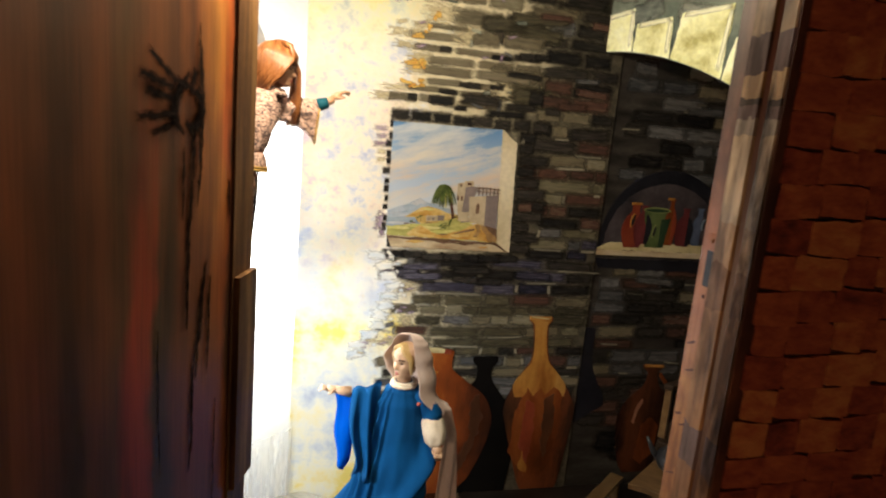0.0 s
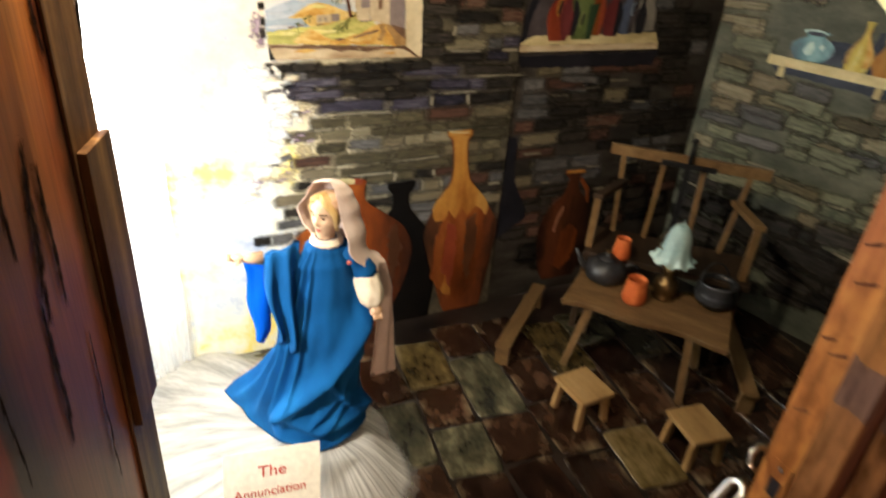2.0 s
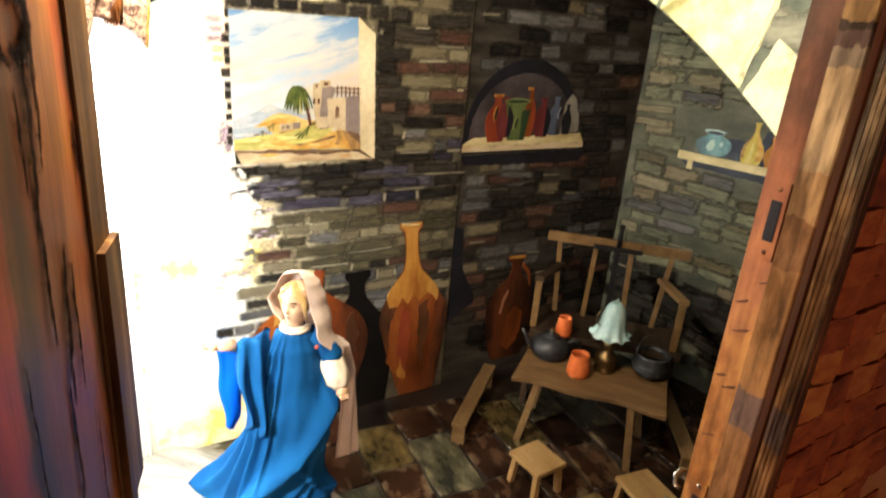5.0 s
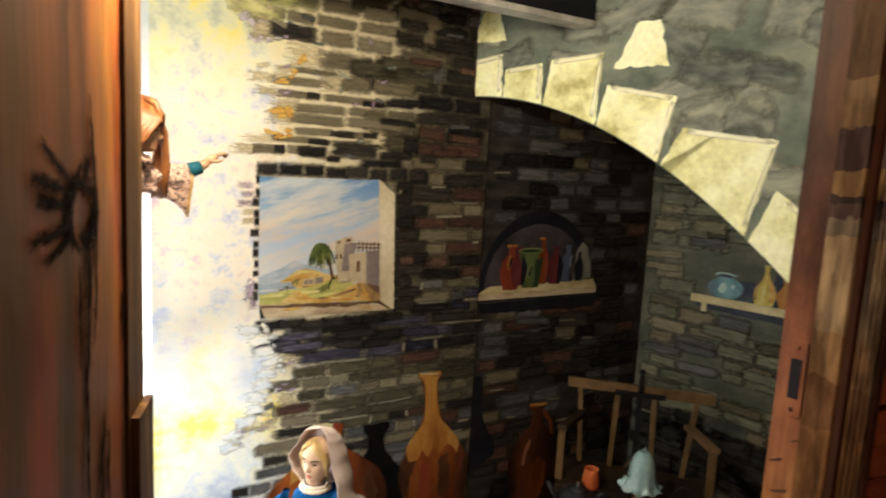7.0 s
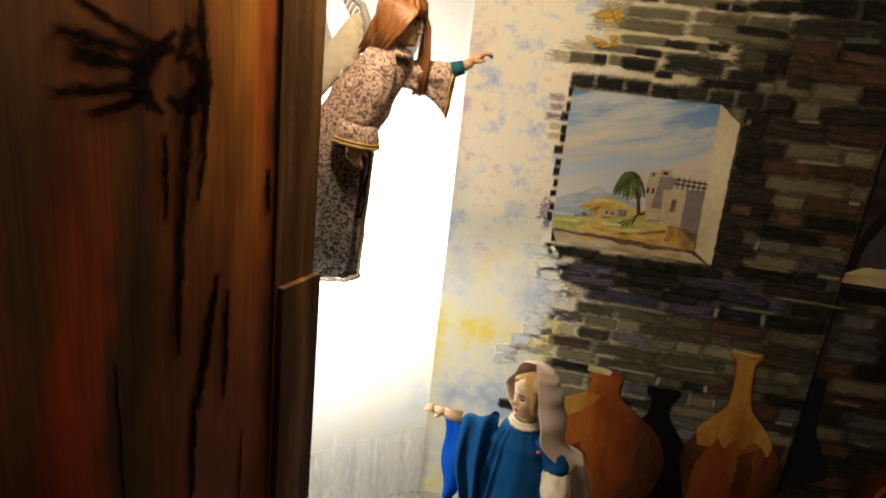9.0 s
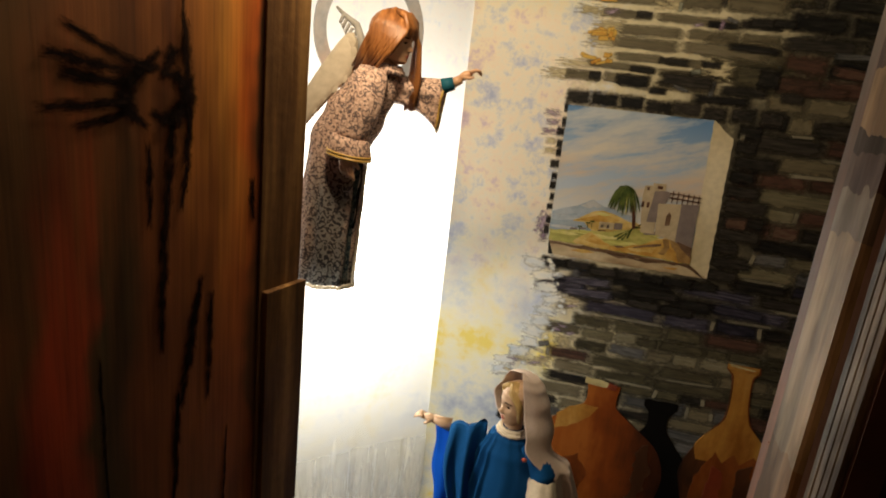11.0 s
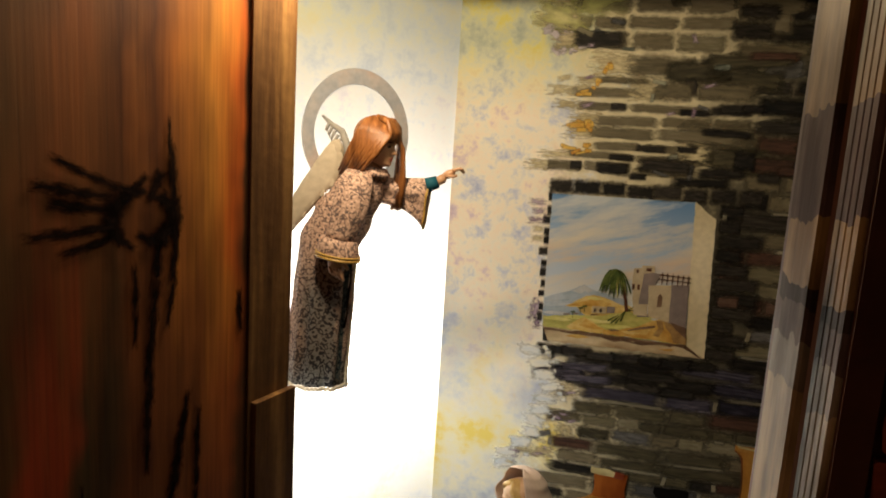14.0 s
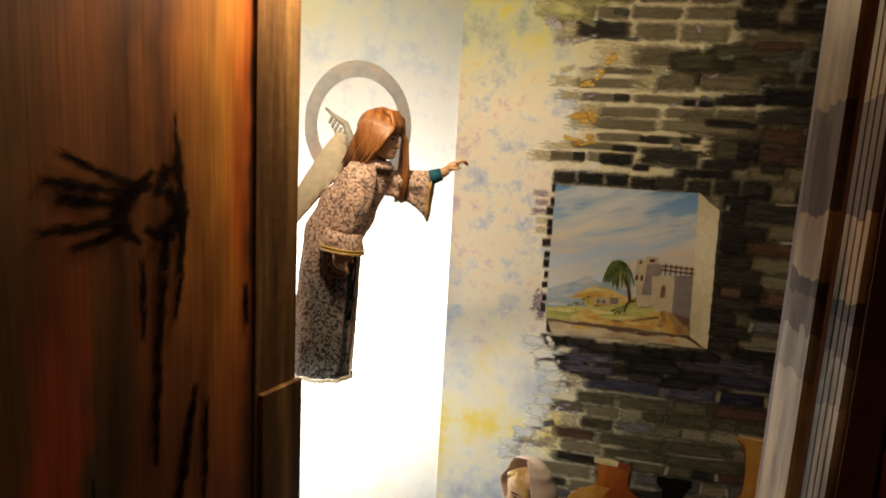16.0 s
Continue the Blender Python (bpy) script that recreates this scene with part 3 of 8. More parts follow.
def lining_material():
    """Door lining stained brown above, brushed over in thin pinkish and orange paint lower down."""
    m, n, link, b = plain_nodes("brushed_over_lining", 0.5)
    tc = n.new("ShaderNodeTexCoord")
    sep = n.new("ShaderNodeSeparateXYZ")
    link.new(tc.outputs["Object"], sep.inputs[0])
    blot = noise_node(n, link, tc.outputs["Object"], 11.0, 5, 0.65)
    z = maths(n, link, "ADD", sep.outputs["Z"], maths(n, link, "MULTIPLY", maths(n, link, "SUBTRACT", blot.outputs["Fac"], 0.5), 0.42))
    col = ramp_node(n, link, maths(n, link, "DIVIDE", z, 2.2), [(0.0, (0.30, 0.16, 0.07)), (0.49, (0.34, 0.17, 0.05)), (0.535, (0.30, 0.14, 0.045)), (0.56, (0.36, 0.18, 0.06)), (0.61, (0.26, 0.115, 0.055)), (0.66, (0.20, 0.08, 0.042)), (0.71, (0.10, 0.040, 0.020)), (0.76, (0.055, 0.023, 0.013)), (0.80, (0.075, 0.031, 0.014)), (0.9, (0.05, 0.022, 0.012))])
    mp = n.new("ShaderNodeMapping")
    mp.inputs["Scale"].default_value = (55, 55, 4)
    link.new(tc.outputs["Object"], mp.inputs["Vector"])
    g = noise_node(n, link, mp.outputs["Vector"], 1.0, 5)
    gr = ramp_node(n, link, g.outputs["Fac"], [(0.34, (0.55, 0.5, 0.48)), (0.6, (1.08, 1.06, 1.05))])
    x = n.new("ShaderNodeMix")
    x.data_type, x.blend_type = "RGBA", "MULTIPLY"
    x.inputs["Factor"].default_value = 0.8
    link.new(col.outputs["Color"], x.inputs["A"])
    link.new(gr.outputs["Color"], x.inputs["B"])
    mp2 = n.new("ShaderNodeMapping")
    mp2.inputs["Scale"].default_value = (24, 24, 9)
    link.new(tc.outputs["Object"], mp2.inputs["Vector"])
    patchy = noise_node(n, link, mp2.outputs["Vector"], 1.0, 4, 0.65)
    pr = ramp_node(n, link, patchy.outputs["Fac"], [(0.36, (0.50, 0.36, 0.30)), (0.50, (0.95, 0.90, 0.85)), (0.62, (1.15, 1.12, 1.0))])
    y = n.new("ShaderNodeMix")
    y.data_type, y.blend_type = "RGBA", "MULTIPLY"
    y.inputs["Factor"].default_value = 0.9
    link.new(x.outputs["Result"], y.inputs["A"])
    link.new(pr.outputs["Color"], y.inputs["B"])
    link.new(y.outputs["Result"], b.inputs["Base Color"])
    bp = n.new("ShaderNodeBump")
    bp.inputs["Strength"].default_value, bp.inputs["Distance"].default_value = 0.25, 0.002
    link.new(g.outputs["Fac"], bp.inputs["Height"])
    link.new(bp.outputs["Normal"], b.inputs["Normal"])
    return m


def lace_material(name, cols, low, z0, z1):
    """Brocade with dark curling sprigs that turns to another ground towards the hem."""
    m, n, link, b = plain_nodes(name, 0.7)
    tc = n.new("ShaderNodeTexCoord")
    obj = tc.outputs["Object"]
    w = noise_node(n, link, obj, 30.0, 3)
    v = n.new("ShaderNodeTexWave")
    v.wave_type, v.rings_direction = "RINGS", "SPHERICAL"
    v.inputs["Scale"].default_value, v.inputs["Distortion"].default_value = 13.0, 18.0
    v.inputs["Detail"].default_value, v.inputs["Detail Scale"].default_value, v.inputs["Detail Roughness"].default_value = 2.0, 2.6, 0.7
    link.new(obj, v.inputs["Vector"])
    v2 = n.new("ShaderNodeTexVoronoi")
    v2.inputs["Scale"].default_value = 130
    link.new(obj, v2.inputs["Vector"])
    a = ramp_node(n, link, v.outputs["Fac"], [(0.08, cols[0]), (0.26, cols[1]), (0.5, cols[2])])
    c = ramp_node(n, link, v2.outputs["Distance"], [(0.3, (1, 1, 1)), (0.6, (0.62, 0.56, 0.56))])
    x = n.new("ShaderNodeMix")
    x.data_type, x.blend_type = "RGBA", "MULTIPLY"
    x.inputs["Factor"].default_value = 0.7
    link.new(a.outputs["Color"], x.inputs["A"])
    link.new(c.outputs["Color"], x.inputs["B"])
    sep = n.new("ShaderNodeSeparateXYZ")
    link.new(obj, sep.inputs[0])
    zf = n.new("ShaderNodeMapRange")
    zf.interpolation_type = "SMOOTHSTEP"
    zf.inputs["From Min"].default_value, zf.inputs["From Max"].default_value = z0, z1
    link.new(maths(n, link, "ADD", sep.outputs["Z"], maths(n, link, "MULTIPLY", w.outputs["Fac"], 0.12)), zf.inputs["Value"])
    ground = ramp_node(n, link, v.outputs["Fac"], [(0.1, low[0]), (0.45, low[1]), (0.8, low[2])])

    def span(value, a, c):
        r = n.new("ShaderNodeMapRange")
        r.interpolation_type = "SMOOTHSTEP"
        r.inputs["From Min"].default_value, r.inputs["From Max"].default_value = a, c
        link.new(value, r.inputs["Value"])
        return r.outputs["Result"]
    # a dark front panel that fades out into the brocade
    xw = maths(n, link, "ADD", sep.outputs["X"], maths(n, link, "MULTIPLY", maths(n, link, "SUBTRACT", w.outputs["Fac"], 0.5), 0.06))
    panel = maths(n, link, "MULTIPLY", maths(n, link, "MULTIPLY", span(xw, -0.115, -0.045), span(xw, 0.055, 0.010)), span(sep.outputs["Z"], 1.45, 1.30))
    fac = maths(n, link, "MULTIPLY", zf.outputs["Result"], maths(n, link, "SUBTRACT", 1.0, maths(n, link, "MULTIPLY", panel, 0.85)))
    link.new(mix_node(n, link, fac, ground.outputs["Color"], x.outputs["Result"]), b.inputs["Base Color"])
    bp = n.new("ShaderNodeBump")
    bp.inputs["Strength"].default_value, bp.inputs["Distance"].default_value = 0.3, 0.002
    link.new(v2.outputs["Distance"], bp.inputs["Height"])
    link.new(bp.outputs["Normal"], b.inputs["Normal"])
    return m


def tulle_material(name, centre, clear, z0=None, z1=None):
    """Net drawn into strands that run out from a centre (or straight down), denser and thinner by turns; clear is its open share."""
    m, n, link, b = plain_nodes(name, 0.85)
    tc = n.new("ShaderNodeTexCoord")
    mp = n.new("ShaderNodeMapping")
    link.new(tc.outputs["Object"], mp.inputs["Vector"])
    sep = n.new("ShaderNodeSeparateXYZ")
    link.new(tc.outputs["Object"], sep.inputs[0])
    comb = n.new("ShaderNodeCombineXYZ")
    if centre:
        mp.inputs["Location"].default_value = (-centre[0], -centre[1], 0)
        gr = n.new("ShaderNodeTexGradient")
        gr.gradient_type = "RADIAL"
        link.new(mp.outputs["Vector"], gr.inputs["Vector"])
        ln = n.new("ShaderNodeVectorMath")
        ln.operation = "LENGTH"
        link.new(mp.outputs["Vector"], ln.inputs[0])
        link.new(maths(n, link, "MULTIPLY", gr.outputs["Fac"], 62.0), comb.inputs["X"])
        link.new(maths(n, link, "MULTIPLY", ln.outputs["Value"], 4.0), comb.inputs["Y"])
    else:
        link.new(maths(n, link, "MULTIPLY", sep.outputs["X"], 30.0), comb.inputs["X"])
        link.new(maths(n, link, "MULTIPLY", sep.outputs["Z"], 2.5), comb.inputs["Y"])
    st = noise_node(n, link, comb.outputs[0], 1.0, 7, 0.66)
    col = ramp_node(n, link, st.outputs["Fac"], [(0.3, (0.83, 0.82, 0.77)), (0.62, (0.90, 0.89, 0.84))])
    link.new(col.outputs["Color"], b.inputs["Base Color"])
    alpha = n.new("ShaderNodeMapRange")
    alpha.inputs["From Min"].default_value, alpha.inputs["From Max"].default_value = 0.36, 0.66
    alpha.inputs["To Min"].default_value, alpha.inputs["To Max"].default_value = min(1, clear * 1.7), clear * 0.25
    link.new(st.outputs["Fac"], alpha.inputs["Value"])
    fac = alpha.outputs["Result"]
    if centre:
        thin = n.new("ShaderNodeMapRange")
        thin.interpolation_type = "SMOOTHSTEP"
        thin.inputs["From Min"].default_value, thin.inputs["From Max"].default_value = FLOOR + 0.006, FLOOR + 0.05
        thin.inputs["To Min"].default_value, thin.inputs["To Max"].default_value = 0.9, 0.0
        link.new(sep.outputs["Z"], thin.inputs["Value"])
        right = n.new("ShaderNodeMapRange")
        right.inputs["From Min"].default_value, right.inputs["From Max"].default_value = 0.2, 0.5
        link.new(sep.outputs["X"], right.inputs["Value"])
        fac = maths(n, link, "MAXIMUM", fac, maths(n, link, "MULTIPLY", thin.outputs["Result"], right.outputs["Result"]))
    if z0 is not None:
        zf = n.new("ShaderNodeMapRange")
        zf.interpolation_type = "SMOOTHSTEP"
        zf.inputs["From Min"].default_value, zf.inputs["From Max"].default_value = z0, z1
        link.new(sep.outputs["Z"], zf.inputs["Value"])
        fac = maths(n, link, "MAXIMUM", fac, zf.outputs["Result"])
    tr, tl, a, s = n.new("ShaderNodeBsdfTransparent"), n.new("ShaderNodeBsdfTranslucent"), n.new("ShaderNodeMixShader"), n.new("ShaderNodeMixShader")
    tl.inputs["Color"].default_value = (0.78, 0.75, 0.7, 1)
    a.inputs[0].default_value = 0.4
    link.new(b.outputs[0], a.inputs[1])
    link.new(tl.outputs[0], a.inputs[2])
    link.new(fac, s.inputs[0])
    link.new(a.outputs[0], s.inputs[1])
    link.new(tr.outputs[0], s.inputs[2])
    link.new(s.outputs[0], n["Material Output"].inputs["Surface"])
    return m


CLOUD = cloud_material("cloud_backdrop_paint", 0.60, 0.10)
SHEET = glow_through(cloud_material("pale_sheet_backdrop", 3.0, 0.1))
LINING = lining_material()
SKY, DOORPAINT, BANDS, REEDS = sky_material(), door_material(), banded_material("block_painted_stop", 0.72), banded_material("block_painted_reeds", 0.95)
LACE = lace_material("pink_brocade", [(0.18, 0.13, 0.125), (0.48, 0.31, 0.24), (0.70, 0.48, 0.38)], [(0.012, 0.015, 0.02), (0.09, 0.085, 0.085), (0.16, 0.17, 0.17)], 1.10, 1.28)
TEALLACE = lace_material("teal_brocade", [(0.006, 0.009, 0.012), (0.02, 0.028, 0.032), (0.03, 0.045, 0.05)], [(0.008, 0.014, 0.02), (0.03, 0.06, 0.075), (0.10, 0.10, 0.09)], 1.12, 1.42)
TULLE = tulle_material("white_tulle", (0.50, 1.90), 0.32)
SHEER = tulle_material("sheer_tulle", None, 0.56, 0.0, 0.5)
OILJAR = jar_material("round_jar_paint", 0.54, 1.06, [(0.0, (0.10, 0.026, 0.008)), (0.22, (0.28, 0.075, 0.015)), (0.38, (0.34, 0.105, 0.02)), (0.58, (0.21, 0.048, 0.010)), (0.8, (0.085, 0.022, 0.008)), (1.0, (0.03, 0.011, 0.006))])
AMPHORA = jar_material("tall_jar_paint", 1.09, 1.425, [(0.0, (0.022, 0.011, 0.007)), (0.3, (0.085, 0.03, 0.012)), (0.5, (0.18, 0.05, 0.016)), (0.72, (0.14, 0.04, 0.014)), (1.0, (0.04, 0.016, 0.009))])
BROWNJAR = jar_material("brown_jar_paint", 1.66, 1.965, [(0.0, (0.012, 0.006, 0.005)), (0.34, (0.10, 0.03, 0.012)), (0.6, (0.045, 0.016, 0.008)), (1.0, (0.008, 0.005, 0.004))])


# ---- building blocks ----
def part(name, bm, mat, parent=None, label="", category="", kind="", group="", smooth=False):
    """Links a bmesh as one mesh object, under a thing where one is given."""
    me = bpy.data.meshes.new(name)
    bm.normal_update()
    bm.to_mesh(me)
    bm.free()
    for m in (mat if isinstance(mat, (list, tuple)) else [mat]):
        me.materials.append(m)
    if smooth:
        me.polygons.foreach_set("use_smooth", [True] * len(me.polygons))
    ob = new(name, me)
    if parent is not None:
        ob.parent = parent
    return tagged(ob, label, category, group, kind)


def empty(name, m, label, category, group="", kind=""):
    ob = new(name)
    ob.empty_display_size = 0.05
    ob.matrix_world = m
    return tagged(ob, label, category, group, kind)


def wall_frame(x, y, degrees):
    """Along the wall, into it, up."""
    return Matrix.Translation((x, y, 0)) @ Matrix.Rotation(radians(degrees), 4, "Z")


def add_box(bm, x0, x1, y0, y1, z0, z1, m=None, bevel=0.0, mi=0):
    vs = bmesh.ops.create_cube(bm, size=1.0)["verts"]
    bmesh.ops.transform(bm, matrix=Matrix.Translation(((x0 + x1) / 2, (y0 + y1) / 2, (z0 + z1) / 2)) @ Matrix.Diagonal((x1 - x0, y1 - y0, z1 - z0, 1)), verts=vs)
    if bevel:
        es = list({e for v in vs for e in v.link_edges})
        r = bmesh.ops.bevel(bm, geom=es, offset=bevel, segments=2, affect="EDGES", profile=0.6)
        vs = list({v for f in r["faces"] for v in f.verts} | {v for v in vs if v.is_valid})
    if m is not None:
        bmesh.ops.transform(bm, matrix=m, verts=vs)
    for f in {f for v in vs for f in v.link_faces}:
        f.material_index = mi
    return vs


def box(*a, **k):
    bm = bmesh.new()
    add_box(bm, *a, **k)
    return bm


def add_patch(bm, outline, near, far=0.0, mi=0):
    """A thin flat piece: an outline in (along, up), its face standing near metres off the wall."""
    front = [bm.verts.new((u, -near, z)) for u, z in outline]
    back = [bm.verts.new((u, -far, z)) for u, z in outline]
    faces = [bm.faces.new(front)]
    k = len(front)
    for i in range(k):
        faces.append(bm.faces.new((front[i], back[i], back[(i + 1) % k], front[(i + 1) % k])))
    if faces[0].normal_update() or faces[0].normal.y > 0:
        for f in faces:
            f.normal_flip()
    for f in faces:
        f.material_index = mi
    return faces


def patch(outline, near, far=0.0):
    bm = bmesh.new()
    add_patch(bm, outline, near, far)
    return bm


def ragged(outline, step, amount, rng):
    """Breaks an outline's straight sides up, as a brush does."""
    out = []
    for (u0, z0), (u1, z1) in zip(outline, outline[1:] + outline[:1]):
        d = math.hypot(u1 - u0, z1 - z0)
        k = max(1, int(d / step))
        for i in range(k):
            t = i / k
            s = amount if i else amount * 0.4
            out.append((u0 + (u1 - u0) * t + rng.uniform(-s, s), z0 + (z1 - z0) * t + rng.uniform(-s, s)))
    return out


def jar_outline(u, z, height, profile, n=26):
    """Both sides of a jar from its (height share, half width) profile."""
    hs, ws = [p[0] for p in profile], [p[1] for p in profile]
    slope = [(ws[min(j + 1, len(ws) - 1)] - ws[max(j - 1, 0)]) / (hs[min(j + 1, len(hs) - 1)] - hs[max(j - 1, 0)]) for j in range(len(hs))]
    side = []
    for i in range(n):
        h = i / (n - 1)
        k = max(j for j in range(len(hs) - 1) if hs[j] <= h + 1e-9)
        d = hs[k + 1] - hs[k]
        t = (h - hs[k]) / d
        w = (2 * t ** 3 - 3 * t ** 2 + 1) * ws[k] + (t ** 3 - 2 * t ** 2 + t) * d * slope[k] + (3 * t ** 2 - 2 * t ** 3) * ws[k + 1] + (t ** 3 - t ** 2) * d * slope[k + 1]
        side.append((h * height, max(w, 0.004)))
    return [(u + w, z + h) for h, w in side] + [(u - w, z + h) for h, w in reversed(side)]


def add_loft(bm, rings, mi=0, closed=True, caps=True):
    vs = [[bm.verts.new(p) for p in r] for r in rings]
    k = len(rings[0])
    for a, b in zip(vs, vs[1:]):
        for i in range(k if closed else k - 1):
            f = bm.faces.new((a[i], a[(i + 1) % k], b[(i + 1) % k], b[i]))
            f.material_index, f.smooth = mi, True
    if caps and closed:
        for r in (vs[0][::-1], vs[-1]):
            f = bm.faces.new(r)
            f.material_index, f.smooth = mi, True
    return vs


def ring(c, rx, ry, k=24, tilt=None, fold=None):
    pts = []
    for i in range(k):
        a = 2 * math.pi * i / k
        r = 1.0 if fold is None else fold(a)
        v = Vector((rx * r * math.cos(a), ry * r * math.sin(a), 0))
        if tilt is not None:
            v = tilt @ v
        pts.append(Vector(c) + v)
    return pts


def add_tube(bm, path, radii, k=12, mi=0, flat=1.0):
    path = [Vector(p) for p in path]
    rings = []
    for i, p in enumerate(path):
        d = (path[min(i + 1, len(path) - 1)] - path[max(i - 1, 0)]).normalized()
        q = d.to_track_quat("Z", "Y")
        rings.append([p + q @ Vector((radii[i] * math.cos(2 * math.pi * j / k), radii[i] * flat * math.sin(2 * math.pi * j / k), 0)) for j in range(k)])
    return add_loft(bm, rings, mi)


def add_ball(bm, c, r, mi=0, rot=None, k=16):
    vs = bmesh.ops.create_uvsphere(bm, u_segments=k, v_segments=max(6, k * 2 // 3), radius=1.0)["verts"]
    m = Matrix.Translation(c) @ (rot.to_4x4() if rot else Matrix()) @ Matrix.Diagonal((*r, 1))
    bmesh.ops.transform(bm, matrix=m, verts=vs)
    for f in {f for v in vs for f in v.link_faces}:
        f.material_index, f.smooth = mi, True
    return vs


def add_head(bm, hc, face, size, skin, lip, dark, nod=0.0):
    """A small moulded head: brow, nose, lips and chin shaped into one skin, looking along the angle face."""
    keys = [(-0.050, 0.004, 0.004, 0.012), (-0.046, 0.018, 0.015, 0.011), (-0.040, 0.026, 0.021, 0.008), (-0.030, 0.030, 0.026, 0.004), (-0.015, 0.034, 0.032, 0.001), (0.0, 0.037, 0.035, -0.002), (0.015, 0.039, 0.0365, -0.003), (0.030, 0.038, 0.036, -0.004), (0.042, 0.032, 0.030, -0.004), (0.050, 0.020, 0.019, -0.004), (0.055, 0.003, 0.003, -0.004)]
    rot = Matrix.Rotation(face, 3, "Z") @ Matrix.Rotation(nod, 3, "Y")
    K, M = 84, 66

    def bell(x, w):
        return math.exp(-(x / w) ** 2)
    rings, marks = [], []
    for i in range(M):
        u = -0.050 + 0.105 * i / (M - 1)
        for p, q in zip(keys, keys[1:]):
            if u <= q[0] + 1e-9:
                f = (u - p[0]) / (q[0] - p[0])
                rx, ry, xc = (p[n] + (q[n] - p[n]) * f for n in (1, 2, 3))
                break
        pts = []
        for j in range(K):
            a = 2 * math.pi * j / K
            d = a if a < math.pi else a - 2 * math.pi
            nose = 0.0105 * bell(d, 0.15) * (bell(u + 0.012, 0.012) if u > -0.012 else bell(u + 0.012, 0.0045))
            lips = 0.0028 * bell(d, 0.28) * (bell(u + 0.0245, 0.0025) + bell(u + 0.030, 0.0028)) + 0.002 * bell(d, 0.3) * bell(u + 0.042, 0.006)
            eyes = -0.0035 * (bell(d - 0.45, 0.2) + bell(d + 0.45, 0.2)) * bell(u - 0.003, 0.007) + 0.0018 * bell(u - 0.013, 0.004) * bell(abs(d) - 0.4, 0.35)
            cheek = 0.002 * bell(abs(d) - 0.65, 0.3) * bell(u + 0.012, 0.012)
            r = nose + lips + eyes + cheek
            pts.append(hc + rot @ (Vector((xc + (rx + r) * math.cos(a), (ry + r * 0.6) * math.sin(a), u)) * size))
        rings.append(pts)
    vs = add_loft(bm, rings, skin)
    for i in range(M - 1):
        u = -0.050 + 0.105 * (i + 0.5) / (M - 1)
        for j in range(K):
            d = 2 * math.pi * (j + 0.5) / K
            d = abs(d if d < math.pi else d - 2 * math.pi)
            kind = None
            if -0.0325 < u < -0.0225 and d < 0.30 - abs(u + 0.0275) * 30:
                kind = lip
            if abs(d - 0.45) < 0.17 and abs(u - 0.003) < 0.0028 * (1 - ((d - 0.45) / 0.2) ** 2):
                kind = dark
            if 0.22 < d < 0.72 and abs(u - 0.0145 + 0.006 * (d - 0.45) ** 2) < 0.0013:
                kind = dark
            if kind is not None:
                f = {*vs[i][j].link_faces} & {*vs[i + 1][(j + 1) % K].link_faces}
                for g in f:
                    g.material_index = kind


def add_lathe(bm, profile, c=(0, 0, 0), k=28, mi=0):
    """Turned piece from (radius, height) pairs."""
    return add_loft(bm, [[Vector(c) + Vector((max(r, 1e-4) * math.cos(2 * math.pi * j / k), max(r, 1e-4) * math.sin(2 * math.pi * j / k), h)) for j in range(k)] for r, h in profile], mi)


def lathe(profile, k=28):
    bm = bmesh.new()
    add_lathe(bm, profile, k=k)
    return bm


# ---- the large structure ----
rng = random.Random(5)
BACK, NICHE, RIGHT = wall_frame(0, 2.52, 0), wall_frame(0, 2.53, 0), wall_frame(2.46, 2.53, -76)
ARCH, LEFT, DOOR = wall_frame(1.37, 2.52, -67.5), wall_frame(0.18, 2.525, 42), wall_frame(-0.1685, 0.745, 73.3)


def structure(name, bm, mat, m, label, category):
    ob = part(name, bm, mat, None, label, category, "structure")
    ob.matrix_world = m
    return ob


def sheet_mesh(u0, u1):
    """One skin of cloth on a light frame, hung plumb from ceiling to floor."""
    b = bmesh.new()
    n = 40
    rows = [[Vector((u0 + (u1 - u0) * i / n, 0.0015 * math.sin(9 * i / n + 2 * z) * (1 if i < n else 0), z)) for i in range(n + 1)] for z in (FLOOR, 0.5, 1.0, 1.5, 2.0, 2.45)]
    add_loft(b, rows, 0, False)
    return b


floor = structure("floor", box(-1.2, 3.4, 0.64, 3.2, FLOOR - 0.05, FLOOR), FLOORPAINT, Matrix(), "display floor painted as dark stone paving", "floor")
corridor_floor = structure("floor_corridor", box(-2.2, 2.6, -2.0, 0.64, FLOOR - 0.054, FLOOR - 0.004), CARPET, Matrix(), "dark carpeted corridor floor outside the doorway", "floor")
wall_back = structure("wall_back", box(0.18, 1.447, 0, 0.02, FLOOR, 2.45), [CLOUD], BACK, "back panel painted as stone wall fading into bright cloud", "wall")
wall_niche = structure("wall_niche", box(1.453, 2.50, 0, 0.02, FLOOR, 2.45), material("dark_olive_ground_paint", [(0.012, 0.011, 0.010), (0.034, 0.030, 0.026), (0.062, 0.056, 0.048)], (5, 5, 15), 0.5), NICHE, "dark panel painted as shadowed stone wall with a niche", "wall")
wall_right = structure("wall_right", box(0.0, 2.0, 0, 0.02, FLOOR, 2.45), material("grey_sage_ground_paint", [(0.04, 0.046, 0.036), (0.085, 0.093, 0.07), (0.15, 0.152, 0.11)], (4, 4, 9), 0.55), RIGHT, "side panel painted as grey-green stone wall with a shelf", "wall")
